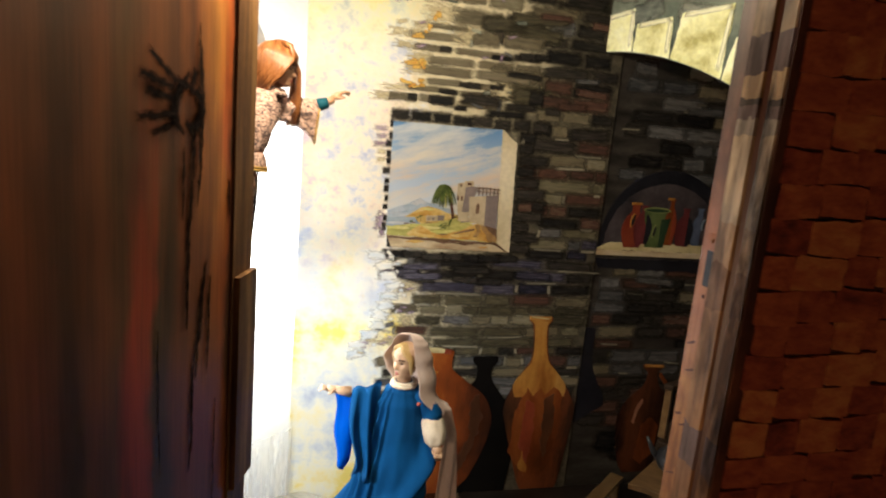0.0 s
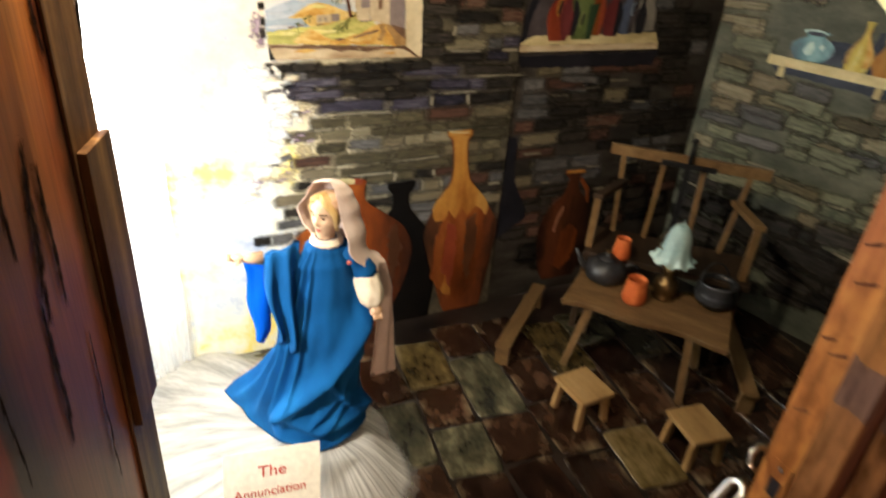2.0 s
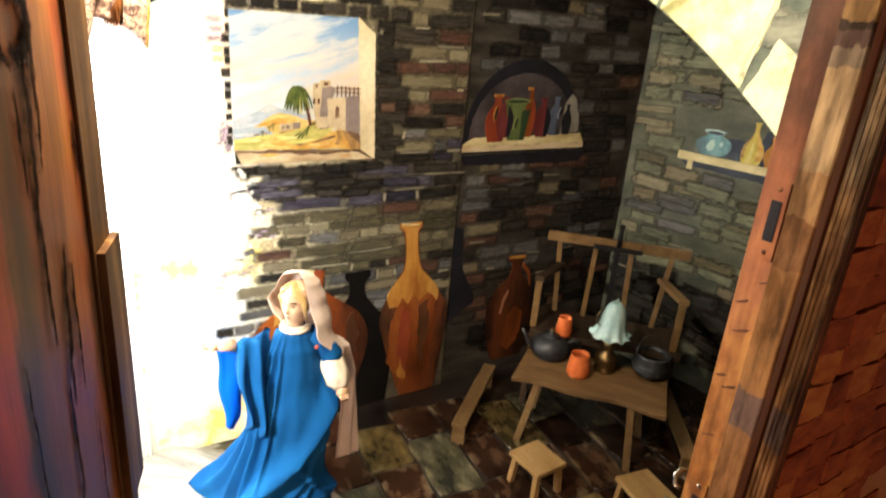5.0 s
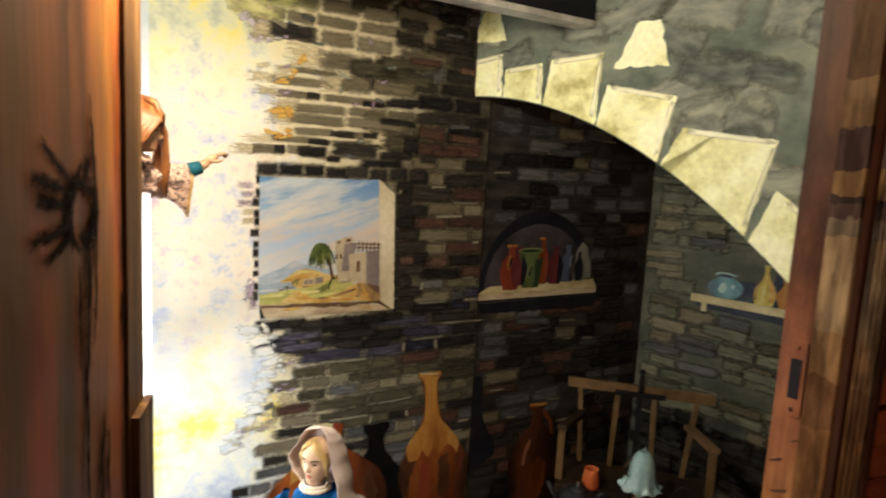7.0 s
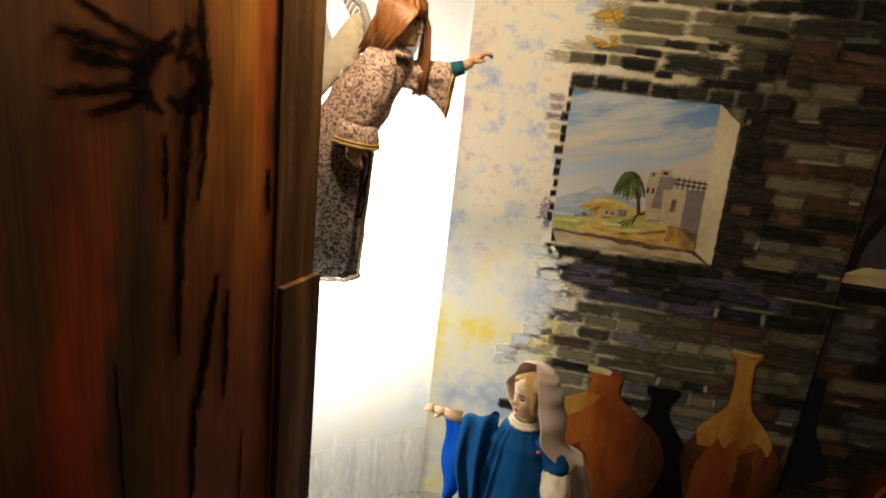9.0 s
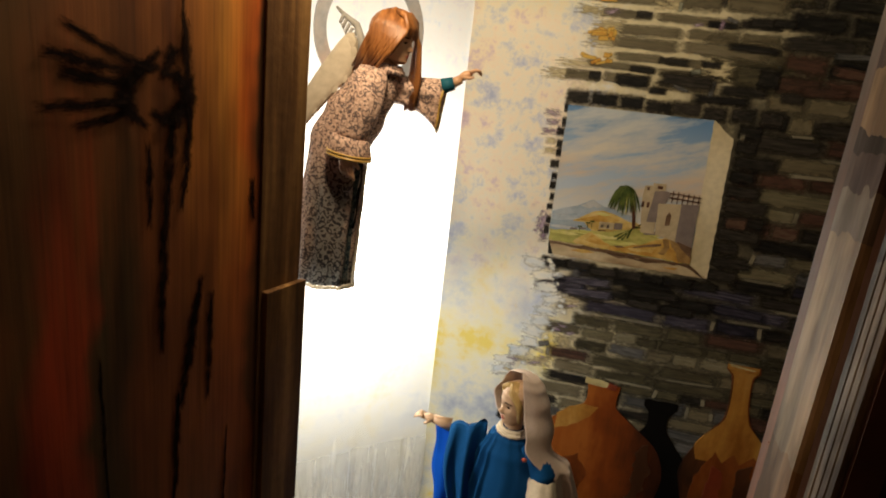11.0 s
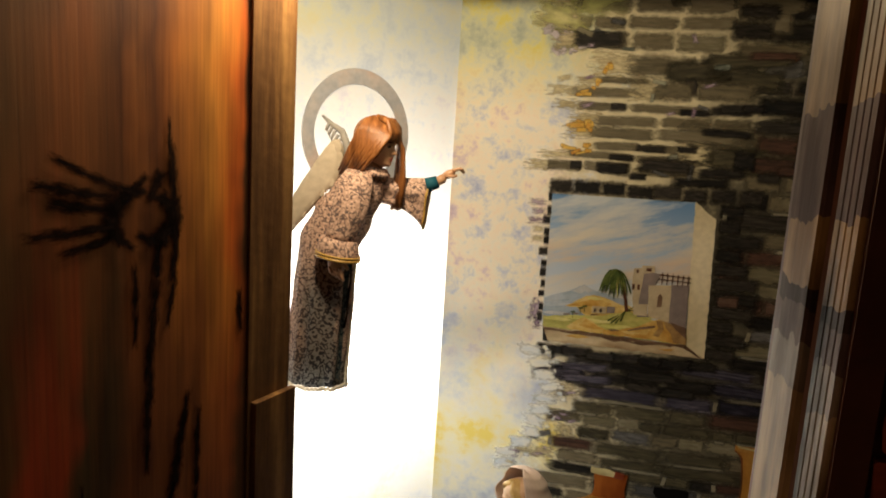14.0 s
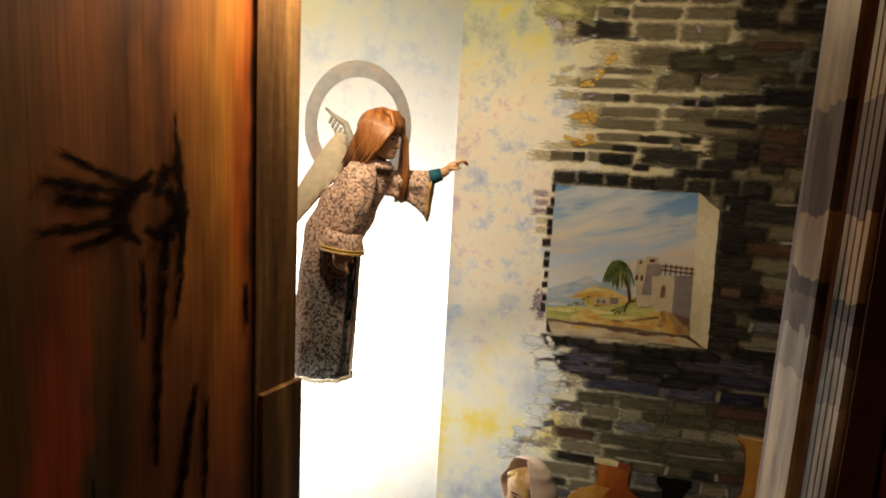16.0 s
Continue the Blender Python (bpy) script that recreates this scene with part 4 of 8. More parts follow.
wall_left = structure("wall_left", sheet_mesh(-1.4, -0.0005), SHEET, LEFT, "thin white and pale blue cloud backdrop, lit through from behind", "wall")
ceiling = structure("ceiling", box(-1.2, 3.4, 0.64, 3.2, 2.45, 2.5), BLACKBOARD, Matrix(), "dark ceiling over the display", "ceiling")
ceiling_corridor = structure("ceiling_corridor", box(-2.2, 2.6, -2.0, 0.64, 2.40, 2.45), CEILPAINT, Matrix(), "dull cream corridor ceiling", "ceiling")


def arch_height(u):
    return 1.93 - 0.41 * max(u, 0) ** 2


bm = bmesh.new()
edge = [(u / 20 * 1.50, arch_height(u / 20 * 1.50)) for u in range(21)]
add_patch(bm, [(-0.02, 2.45), (-0.02, 1.93)] + edge + [(1.50, FLOOR), (1.9, FLOOR), (1.9, 2.45)], 0.0, -0.018)
arch_wall = structure("wall_arch", bm, ARCHGREY, ARCH, "flat board cut as a half arch, painted with pale yellow wedge stones", "wall")

# wedge stones round the arch: bottom joints, then the top corners
JOINTS = [-0.015, 0.13, 0.305, 0.525, 0.765, 1.06, 1.30]
TOPS = [((-0.012, 2.07), (0.12, 2.09)), ((0.14, 2.03), (0.295, 2.045)), ((0.335, 2.055), (0.535, 2.07)), ((0.558, 1.96), (0.80, 1.915)), ((0.83, 1.815), (1.115, 1.778)), ((1.125, 1.63), (1.36, 1.45))]
for k, (tl, tr) in enumerate(TOPS):
    a, b = JOINTS[k] + 0.003, JOINTS[k + 1] - (0.004 if k < 3 else 0.012)
    low = [(a + (b - a) * i / 6, arch_height(a + (b - a) * i / 6) + 0.003) for i in range(7)]
    part("wedge_stone", patch(low + ragged([(b, arch_height(b) + 0.003), tr, tl, (a, arch_height(a) + 0.003)], 0.022, 0.0035, rng)[1:-int(max(1, (b - a) / 0.022))], 0.003), VOUSSOIR, arch_wall)
for u, z, w, h in ((0.05, 2.2, 0.16, 0.12), (0.67, 2.09, 0.19, 0.15)):
    o = [(u - w / 2, z - h / 2), (u + w / 2, z - h / 2), (u + w * 0.28, z + h / 2), (u - w * 0.08, z + h / 2)]
    part("rubble_stone", patch(ragged(o, 0.018, 0.005, rng), 0.003), VOUSSOIR, arch_wall)
PALESTROKE = material("pale_stone_light_paint", [(0.62, 0.60, 0.36), (0.80, 0.79, 0.56), (0.88, 0.87, 0.70)], (3, 3, 5), 0.5, shift=0.2, spread=(0.36, 0.84), brush=1)
lip = bmesh.new()
for (u0, z0), (u1, z1) in zip(edge, edge[1:]):
    q = [lip.verts.new(p) for p in ((u0, -0.001, z0 - 0.0005), (u1, -0.001, z1 - 0.0005), (u1, 0.018, z1 - 0.0005), (u0, 0.018, z0 - 0.0005))]
    lip.faces.new(q)
part("arch_edge", lip, DARKEDGE, arch_wall, "raw dark cut edge of the arch board")

# dark soffit with a white lower edge that runs to the arch board
beam = structure("beam", box(-0.6, 1.55, 2.06, 2.12, 2.176, 2.45), BLACKBOARD, Matrix(), "black pelmet board below the ceiling", "beam")
part("white_edge", box(-0.6, 1.55, 2.053, 2.125, 2.155, 2.1755), WHITEPAINT, beam, "white painted lower edge")

# corridor shell and the wall with the doorway
brick_wall = structure("wall_front", box(0.70, 2.6, 0.645, 0.72, FLOOR, 2.45), BRICKJOINT, Matrix(), "corridor wall painted as old red brick beside the doorway", "wall")
structure("wall_front_west", box(-2.2, -0.235, 0.645, 0.72, FLOOR, 2.45), BRICKJOINT, Matrix(), "corridor wall painted dark brick red", "wall")
structure("wall_over_door", box(-0.2345, 0.6995, 0.645, 0.72, 2.12, 2.45), BRICKJOINT, Matrix(), "painted wall above the doorway", "wall")
structure("wall_behind", box(-2.2, 2.6, -2.05, -2.0, FLOOR, 2.45), CEILPAINT, Matrix(), "plain dull corridor wall", "wall")
structure("wall_corridor_west", box(-2.25, -2.2, -2.05, 0.72, FLOOR, 2.45), CEILPAINT, Matrix(), "plain dull corridor end wall", "wall")
structure("wall_corridor_east", box(2.6, 2.65, -2.05, 0.72, FLOOR, 2.45), CEILPAINT, Matrix(), "plain dull corridor end wall", "wall")
structure("wall_display_west", box(-1.25, -1.2, 0.72, 3.2, FLOOR, 2.45), BLACKBOARD, Matrix(), "black side of the display room", "wall")
structure("wall_display_east", box(3.4, 3.45, 0.72, 3.2, FLOOR, 2.45), BLACKBOARD, Matrix(), "black side of the display room", "wall")
structure("wall_display_back", box(-1.2, 3.4, 3.2, 3.25, FLOOR, 2.45), BLACKBOARD, Matrix(), "black rear of the display room", "wall")

# right door frame: plain lining with keeps, stop, dark cove, reeded architrave
jamb = empty("door_frame", Matrix.Translation((0, 0, 0)), "stained and block-painted timber door frame, bare white at its foot", "door frame", kind="structure")


def post(name, outline, z0, z1, mat, label=""):
    bm = bmesh.new()
    lo = [bm.verts.new((x, y, z0)) for x, y in outline]
    hi = [bm.verts.new((x, y, z1)) for x, y in outline]
    k = len(lo)
    bm.faces.new(lo[::-1]), bm.faces.new(hi)
    for i in range(k):
        bm.faces.new((lo[i], lo[(i + 1) % k], hi[(i + 1) % k], hi[i]))
    bmesh.ops.recalc_face_normals(bm, faces=bm.faces)
    return part(name, bm, mat, jamb, label)


lining = post("lining", [(0.664, 0.7065), (0.6995, 0.7065), (0.6995, 0.748), (0.664, 0.748)], FLOOR, 2.10, LINING, "brown lining brushed over in pinkish paint")
post("stop", [(0.652, 0.708), (0.652, 0.6775), (0.6532, 0.676), (0.6995, 0.676), (0.6995, 0.706), (0.664, 0.706)], FLOOR, 2.10, BANDS, "tan and brown painted stop")
post("cove", [(0.6555, 0.6755), (0.660, 0.671), (0.660, 0.6645), (0.6995, 0.6645), (0.6995, 0.6755)], FLOOR, 2.10, DARKWOOD, "dark varnished cove")
reed = [(0.654, 0.664)]
for i in range(4):
    y = 0.6635 - i * 0.0052
    reed += [(0.6525, y - 0.0003), (0.6525, y - 0.0042), (0.6536, y - 0.0047)]
reed += [(0.654, 0.6425), (0.6635, 0.6425), (0.6635, 0.664)]
post("architrave", reed, FLOOR, 2.14, REEDS, "reeded architrave painted in blocks")
post("fillet", [(0.6545, 0.6422), (0.6545, 0.640), (0.666, 0.640), (0.6672, 0.6452), (0.6995, 0.6452), (0.6995, 0.660), (0.664, 0.660), (0.664, 0.6422)], FLOOR, 2.14, BRICKJOINT, "flat outer fillet painted over as brick")
post("lining", [(-0.235, 0.66), (-0.20, 0.66), (-0.20, 0.748), (-0.235, 0.748)], FLOOR, 2.10, JAMBWOOD)
part("head", box(-0.235, 0.6995, 0.66, 0.748, 2.101, 2.12), JAMBWOOD, jamb)


def keep_plate(z, h, holes):
    plate = part("strike_plate", box(0.6622, 0.664, 0.7155, 0.7375, z - h / 2, z + h / 2, bevel=0.0006), LINING, jamb, "painted-over metal strike plate")
    for zc, hh in holes:
        # thin raised piece; the shade inside the hole is put into its black
        part("bolt_hole", box(0.6614, 0.6621, 0.7205, 0.7325, zc - hh / 2, zc + hh / 2), DEEPSHADE, plate, "dark bolt hole")
    for zc in (z - h / 2 + 0.008, z + h / 2 - 0.008):
        b = bmesh.new()
        add_ball(b, (0.6618, 0.7265, zc), (0.0012, 0.003, 0.003), k=10)
        part("screw", b, STEEL if h > 0.09 else JAMBWOOD, plate)


keep_plate(1.436, 0.088, [(1.436, 0.046)])
keep_plate(1.025, 0.115, [(1.048, 0.022), (1.000, 0.030)])

# brush marks on the lining
SMEAR = material("dark_brush_marks", [(0.05, 0.018, 0.012), (0.10, 0.04, 0.022)], (9, 9, 9), 0.5)
FACE = wall_frame(0.664, 0.748, -90)
for u, z, w, h, turn in ((0.012, 1.335, 0.016, 0.006, 0.5), (0.020, 1.300, 0.020, 0.006, 0.45), (0.010, 1.235, 0.014, 0.007, 0.4), (0.024, 1.225, 0.018, 0.006, 0.5), (0.014, 1.150, 0.016, 0.005, 0.5), (0.030, 1.365, 0.010, 0.004, 0.5)):
    o = [(u + w * math.cos(a) * 0.5 * (1 + 0.25 * math.sin(5 * a)), z + h * math.sin(a) * 0.32 + turn * w * math.cos(a) * 0.5) for a in [2 * math.pi * i / 14 for i in range(14)]]
    ob = part("brush_mark", patch(ragged(o, 0.003, 0.0007, rng), 0.0005), SMEAR, jamb)
    ob.matrix_local = FACE

# ---- the door leaf ----
door = empty("door", DOOR, "open timber door leaf painted as knotty old boards", "door")
part("leaf", box(0.0, 0.80, 0.0, 0.04, FLOOR + 0.01, 2.08, bevel=0.003), DOORPAINT, door)
STRIP = material("brown_edge_board_paint", [(0.045, 0.021, 0.012), (0.15, 0.072, 0.029), (0.34, 0.18, 0.066)], (26, 26, 1.6), 0.5, bump=0.15)
part("edge_board", box(0.690, 0.797, -0.006, -0.0005, FLOOR + 0.01, 2.075, bevel=0.0015), STRIP, door, "dull brown edge board")
part("batten", box(0.696, 0.802, -0.020, -0.0065, 0.73, 1.228, bevel=0.002), STRIP, door, "raised brown batten with a pale sawn top")
for h in (0.25, 1.05, 1.85):
    part("hinge", box(-0.004, 0.03, -0.003, -0.0005, h - 0.05, h + 0.05), IRON, door)
KNOT = material("black_knot_paint", [(0.006, 0.004, 0.003), (0.014, 0.008, 0.006)], (20, 20, 20), 0.9)


KNOT.node_tree.nodes["Principled BSDF"].inputs["Specular IOR Level"].default_value = 0.03

# ---- the painted picture window on the back panel ----
window = empty("painted_window", BACK, "window with a desert landscape, painted flat on the stone wall", "mural")


def art(name, outline, depth, mat, rough=0.0, label="", parent=window):
    return part(name, patch(ragged(outline, 0.018, rough, rng) if rough else outline, depth), mat, parent, label)


REVEAL = material("cream_reveal_paint", [(0.5, 0.42, 0.25), (0.66, 0.58, 0.4), (0.74, 0.67, 0.5)], (5, 5, 3), 0.5, detail=2)
SILL = material("buff_sill_paint", [(0.3, 0.2, 0.11), (0.52, 0.42, 0.27), (0.62, 0.54, 0.39)], (5, 5, 14), 0.5, detail=2)
MOUNT = material("blue_mountain_paint", [(0.3, 0.38, 0.48), (0.46, 0.5, 0.55)], (9, 9, 14), 0.5)
SEA = material("sea_blue_paint", [(0.22, 0.3, 0.42), (0.36, 0.42, 0.48)], (9, 9, 30), 0.5)
SAND = material("sand_paint", [(0.42, 0.26, 0.06), (0.6, 0.42, 0.14), (0.7, 0.56, 0.28)], (14, 14, 22), 0.5)
GRASSP = material("olive_grass_paint", [(0.22, 0.22, 0.06), (0.42, 0.4, 0.12), (0.58, 0.48, 0.18)], (14, 14, 30), 0.5)
BUILD = material("stucco_paint", [(0.40, 0.32, 0.21), (0.56, 0.47, 0.32)], (14, 14, 14), 0.5)
BUILDSH = material("mauve_shade_paint", [(0.17, 0.14, 0.14), (0.27, 0.22, 0.2)], (14, 14, 14), 0.5)
PALMG = material("palm_green_paint", [(0.02, 0.04, 0.012), (0.07, 0.10, 0.025), (0.16, 0.18, 0.05)], (30, 30, 30), 0.5)
BARK = material("palm_brown_paint", [(0.06, 0.025, 0.012), (0.12, 0.05, 0.03)], (30, 30, 30), 0.5)
EARTH = material("brown_earth_paint", [(0.12, 0.065, 0.03), (0.3, 0.18, 0.07), (0.42, 0.28, 0.11)], (20, 20, 30), 0.5)
art("sky", [(0.520, 1.135), (0.985, 1.12), (0.965, 1.584), (0.519, 1.581)], 0.004, SKY)
art("reveal", [(0.963, 1.586), (1.03, 1.535), (1.047, 1.083), (0.985, 1.115)], 0.0045, REVEAL, 0.002, "cream window reveal")
art("sill", [(0.524, 1.134), (0.986, 1.118), (1.047, 1.083), (0.545, 1.085)], 0.005, SILL, 0.002, "buff stone sill")
art("sill_shade", [(0.524, 1.134), (0.545, 1.085), (0.528, 1.085)], 0.0052, DARKEDGE)
SHADEP = material("brown_shadow_paint", [(0.05, 0.03, 0.02), (0.13, 0.075, 0.045), (0.22, 0.14, 0.09)], (12, 12, 30), 0.5)
OCHREP = material("orange_sand_paint", [(0.34, 0.16, 0.03), (0.52, 0.30, 0.07), (0.64, 0.46, 0.16)], (16, 16, 30), 0.5)
PALEP = material("pale_peak_paint", [(0.42, 0.44, 0.48), (0.56, 0.56, 0.56)], (14, 14, 30), 0.5)
LIMEP = material("sunlit_grass_paint", [(0.40, 0.40, 0.10), (0.58, 0.54, 0.18), (0.66, 0.60, 0.28)], (10, 10, 40), 0.5)
art("mountain", [(0.522, 1.232), (0.56, 1.250), (0.60, 1.262), (0.648, 1.289), (0.685, 1.272), (0.72, 1.266), (0.75, 1.256), (0.79, 1.255), (0.79, 1.20), (0.522, 1.19)], 0.0046, MOUNT, 0.002)
art("peak_light", [(0.610, 1.264), (0.648, 1.288), (0.676, 1.272), (0.665, 1.262), (0.652, 1.268), (0.640, 1.258)], 0.0048, PALEP, 0.002)
for i in range(7):
    u, z = 0.545 + 0.028 * i, 1.222 + 0.006 * math.sin(i * 2.3)
    art("mountain_stroke", [(u - 0.03, z - 0.004), (u + 0.03, z + 0.006), (u + 0.028, z + 0.010), (u - 0.02, z + 0.001)], 0.00485 + 0.00004 * i, SEA if i % 2 else PALEP, 0.002)
art("sea", [(0.522, 1.205), (0.56, 1.207), (0.62, 1.216), (0.66, 1.208), (0.70, 1.19), (0.70, 1.168), (0.522, 1.168)], 0.0052, SEA, 0.003)
art("sea_light", [(0.524, 1.186), (0.58, 1.190), (0.62, 1.186), (0.60, 1.182), (0.526, 1.180)], 0.0054, PALEP, 0.002)
art("hill", [(0.590, 1.213), (0.625, 1.232), (0.655, 1.250), (0.682, 1.258), (0.715, 1.252), (0.758, 1.238), (0.83, 1.225), (0.83, 1.165), (0.66, 1.185), (0.63, 1.212)], 0.0055, SAND, 0.003)
art("hill_shade", [(0.598, 1.214), (0.66, 1.238), (0.70, 1.245), (0.74, 1.232), (0.72, 1.222), (0.66, 1.218)], 0.0057, OCHREP, 0.004)
art("hill_light", [(0.655, 1.244), (0.684, 1.253), (0.712, 1.246), (0.69, 1.240)], 0.0059, LIMEP, 0.002)
art("plain", [(0.522, 1.172), (0.58, 1.176), (0.66, 1.186), (0.72, 1.192), (0.80, 1.214), (0.90, 1.19), (0.985, 1.15), (0.985, 1.122), (0.523, 1.136)], 0.0060, GRASSP, 0.003)
for u, z, w in ((0.57, 1.166, 0.05), (0.70, 1.172, 0.06), (0.64, 1.178, 0.05), (0.86, 1.205, 0.05), (0.76, 1.160, 0.06)):
    art("grass_light", [(u - w, z - 0.005), (u, z - 0.008), (u + w, z - 0.001), (u + w * 0.6, z + 0.005), (u - w * 0.5, z + 0.004)], 0.0062, LIMEP, 0.003)
art("dune", [(0.600, 1.139), (0.63, 1.165), (0.658, 1.180), (0.69, 1.166), (0.725, 1.147), (0.72, 1.131), (0.62, 1.134)], 0.0065, SAND, 0.003)
art("dune_shade", [(0.640, 1.150), (0.662, 1.174), (0.70, 1.155), (0.73, 1.146), (0.69, 1.143)], 0.0067, OCHREP, 0.003)
art("mound", [(0.720, 1.142), (0.775, 1.150), (0.82, 1.163), (0.86, 1.185), (0.901, 1.200), (0.938, 1.188), (0.985, 1.142), (0.985, 1.123), (0.72, 1.132)], 0.0068, OCHREP, 0.004)
for o, mt in (([(0.905, 1.198), (0.935, 1.187), (0.985, 1.142), (0.985, 1.124), (0.945, 1.126), (0.935, 1.155), (0.918, 1.172)], EARTH), ([(0.885, 1.192), (0.905, 1.196), (0.912, 1.165), (0.898, 1.140), (0.880, 1.142), (0.895, 1.168)], EARTH), ([(0.80, 1.152), (0.84, 1.166), (0.885, 1.176), (0.885, 1.170), (0.84, 1.158), (0.80, 1.147)], SHADEP), ([(0.735, 1.146), (0.76, 1.150), (0.775, 1.146), (0.75, 1.141)], SHADEP), ([(0.780, 1.146), (0.83, 1.150), (0.87, 1.162), (0.86, 1.142), (0.80, 1.137)], SAND)):
    art("mound_stroke", o, 0.0071, mt, 0.002)
for u, z, w, h, mt in ((0.702, 1.208, 0.046, 0.024, BUILD), (0.740, 1.212, 0.026, 0.022, BUILDSH), (0.690, 1.206, 0.008, 0.012, BUILDSH), (0.708, 1.207, 0.008, 0.012, BUILDSH), (0.60, 1.183, 0.022, 0.006, BUILDSH), (0.628, 1.188, 0.020, 0.006, BUILDSH), (0.842, 1.205, 0.038, 0.012, BUILDSH), (0.690, 1.190, 0.026, 0.004, SHADEP)):
    art("cottage", [(u - w / 2, z - h / 2), (u + w / 2, z - h / 2 + 0.003), (u + w / 2, z + h / 2 + 0.002), (u - w / 2, z + h / 2)], 0.0073, mt, 0.001)
for u, z in ((0.642, 1.208), (0.655, 1.215), (0.618, 1.192)):
    art("far_palm", [(u - 0.008, z), (u - 0.003, z + 0.006), (u, z + 0.003), (u + 0.005, z + 0.007), (u + 0.009, z - 0.001), (u + 0.001, z + 0.001), (u + 0.002, z - 0.018), (u, z - 0.018), (u - 0.001, z)], 0.0074, PALMG)
art("tower", [(0.812, 1.205), (0.855, 1.205), (0.852, 1.345), (0.826, 1.347), (0.826, 1.362), (0.800, 1.358), (0.797, 1.318)], 0.0076, BUILD, 0.001)
art("tower", [(0.823, 1.340), (0.824, 1.370), (0.864, 1.371), (0.866, 1.340)], 0.0077, BUILD, 0.001)
art("tower_shade", [(0.824, 1.242), (0.856, 1.244), (0.872, 1.312), (0.882, 1.345), (0.862, 1.350), (0.832, 1.344)], 0.0079, BUILDSH, 0.001)
art("house", [(0.858, 1.205), (0.926, 1.190), (0.922, 1.314), (0.850, 1.306)], 0.0081, BUILD, 0.001)
art("house_shade", [(0.924, 1.190), (0.978, 1.170), (0.974, 1.318), (0.920, 1.314)], 0.0082, BUILDSH, 0.001)
art("house_foot", [(0.930, 1.192), (0.980, 1.178), (0.984, 1.142), (0.945, 1.172)], 0.0083, SHADEP, 0.002)
art("doorway", [(0.882, 1.238), (0.897, 1.240), (0.897, 1.272), (0.889, 1.284), (0.882, 1.272)], 0.0085, SHADEP)
for u, z, w, h in ((0.803, 1.298, 0.008, 0.018), (0.819, 1.298, 0.008, 0.018), (0.811, 1.350, 0.007, 0.010), (0.846, 1.358, 0.016, 0.010)):
    art("opening", [(u - w / 2, z - h / 2), (u + w / 2, z - h / 2), (u + w / 2, z + h / 2), (u - w / 2, z + h / 2)], 0.0085, BARK)
for i in range(6):
    u = 0.888 + i * 0.016
    art("pergola_pole", [(u, 1.313), (u + 0.002, 1.313), (u + 0.002, 1.353 - i * 0.001), (u, 1.353 - i * 0.001)], 0.0083, BARK)
for z in (1.330, 1.344):
    art("pergola_rail", [(0.878, z), (0.978, z - 0.004), (0.978, z - 0.002), (0.878, z + 0.002)], 0.0086, BARK)
art("palm_trunk", [(0.784, 1.214), (0.795, 1.214), (0.788, 1.25), (0.772, 1.305), (0.758, 1.330), (0.752, 1.326), (0.765, 1.30), (0.778, 1.25)], 0.0088, BARK)
for i in range(19):
    q = -1 + 2 * i / 18
    reach, drop = 0.052 * q + 0.004 * math.sin(i * 2.7), 0.078 + 0.024 * (1 - abs(q)) * (0.5 + 0.5 * math.sin(i * 4.1))
    line = [(0.746 + reach * t ** 0.8 + 0.002 * t, 1.350 + 0.020 * t * (1 - t) * (0.4 + abs(q)) - drop * t ** 1.5) for t in (0, 0.3, 0.55, 0.8, 1.0)]
    wide = (0.0015, 0.0050, 0.0055, 0.0042, 0.0004)
    art("palm_frond", [(x - w * 0.75, z + w * 0.6) for (x, z), w in zip(line, wide)] + [(x + w * 0.75, z - w * 0.6) for (x, z), w in reversed(list(zip(line, wide)))], 0.0090 + (i * 7 % 19) * 0.0001, LIMEP if i in (6, 11, 15) else PALMG)
for u, z, w in ((0.731, 1.178, 0.004), (0.742, 1.171, 0.004), (0.756, 1.171, 0.004), (0.772, 1.180, 0.004), (0.815, 1.236, 0.003), (0.826, 1.226, 0.003)):
    art("palm_shadow", [(0.789, 1.218), (u + w, z - w), (u, z), (0.784, 1.212)], 0.0075, PALMG, 0.001)
for o in ([(0.526, 1.131), (0.70, 1.128), (0.86, 1.122), (0.985, 1.122), (0.99, 1.114), (0.86, 1.112), (0.72, 1.117), (0.60, 1.120), (0.53, 1.121)], [(0.985, 1.121), (1.012, 1.104), (1.036, 1.083), (1.028, 1.084), (1.002, 1.100), (0.978, 1.112)], [(0.72, 1.118), (0.76, 1.106), (0.80, 1.112), (0.85, 1.104), (0.88, 1.113)]):
    art("sill_stroke", o, 0.0066, SHADEP, 0.003)
for o in ([(0.60, 1.108), (0.64, 1.119), (0.68, 1.112), (0.64, 1.104)], [(0.90, 1.100), (0.95, 1.104), (0.94, 1.096)]):
    art("sill_stroke", o, 0.0068, OCHREP, 0.002)

# ---- painted jars ----
BELLY = [(0, 0.085), (0.05, 0.10), (0.42, 0.165), (0.5, 0.168), (0.66, 0.10), (0.76, 0.042), (0.95, 0.034), (0.965, 0.052), (1.0, 0.052)]


def leaning(outline, k=0.097, level=0.45):
    """The jar stands a little askew."""
    return [(u + k * (level - z), z) for u, z in outline]


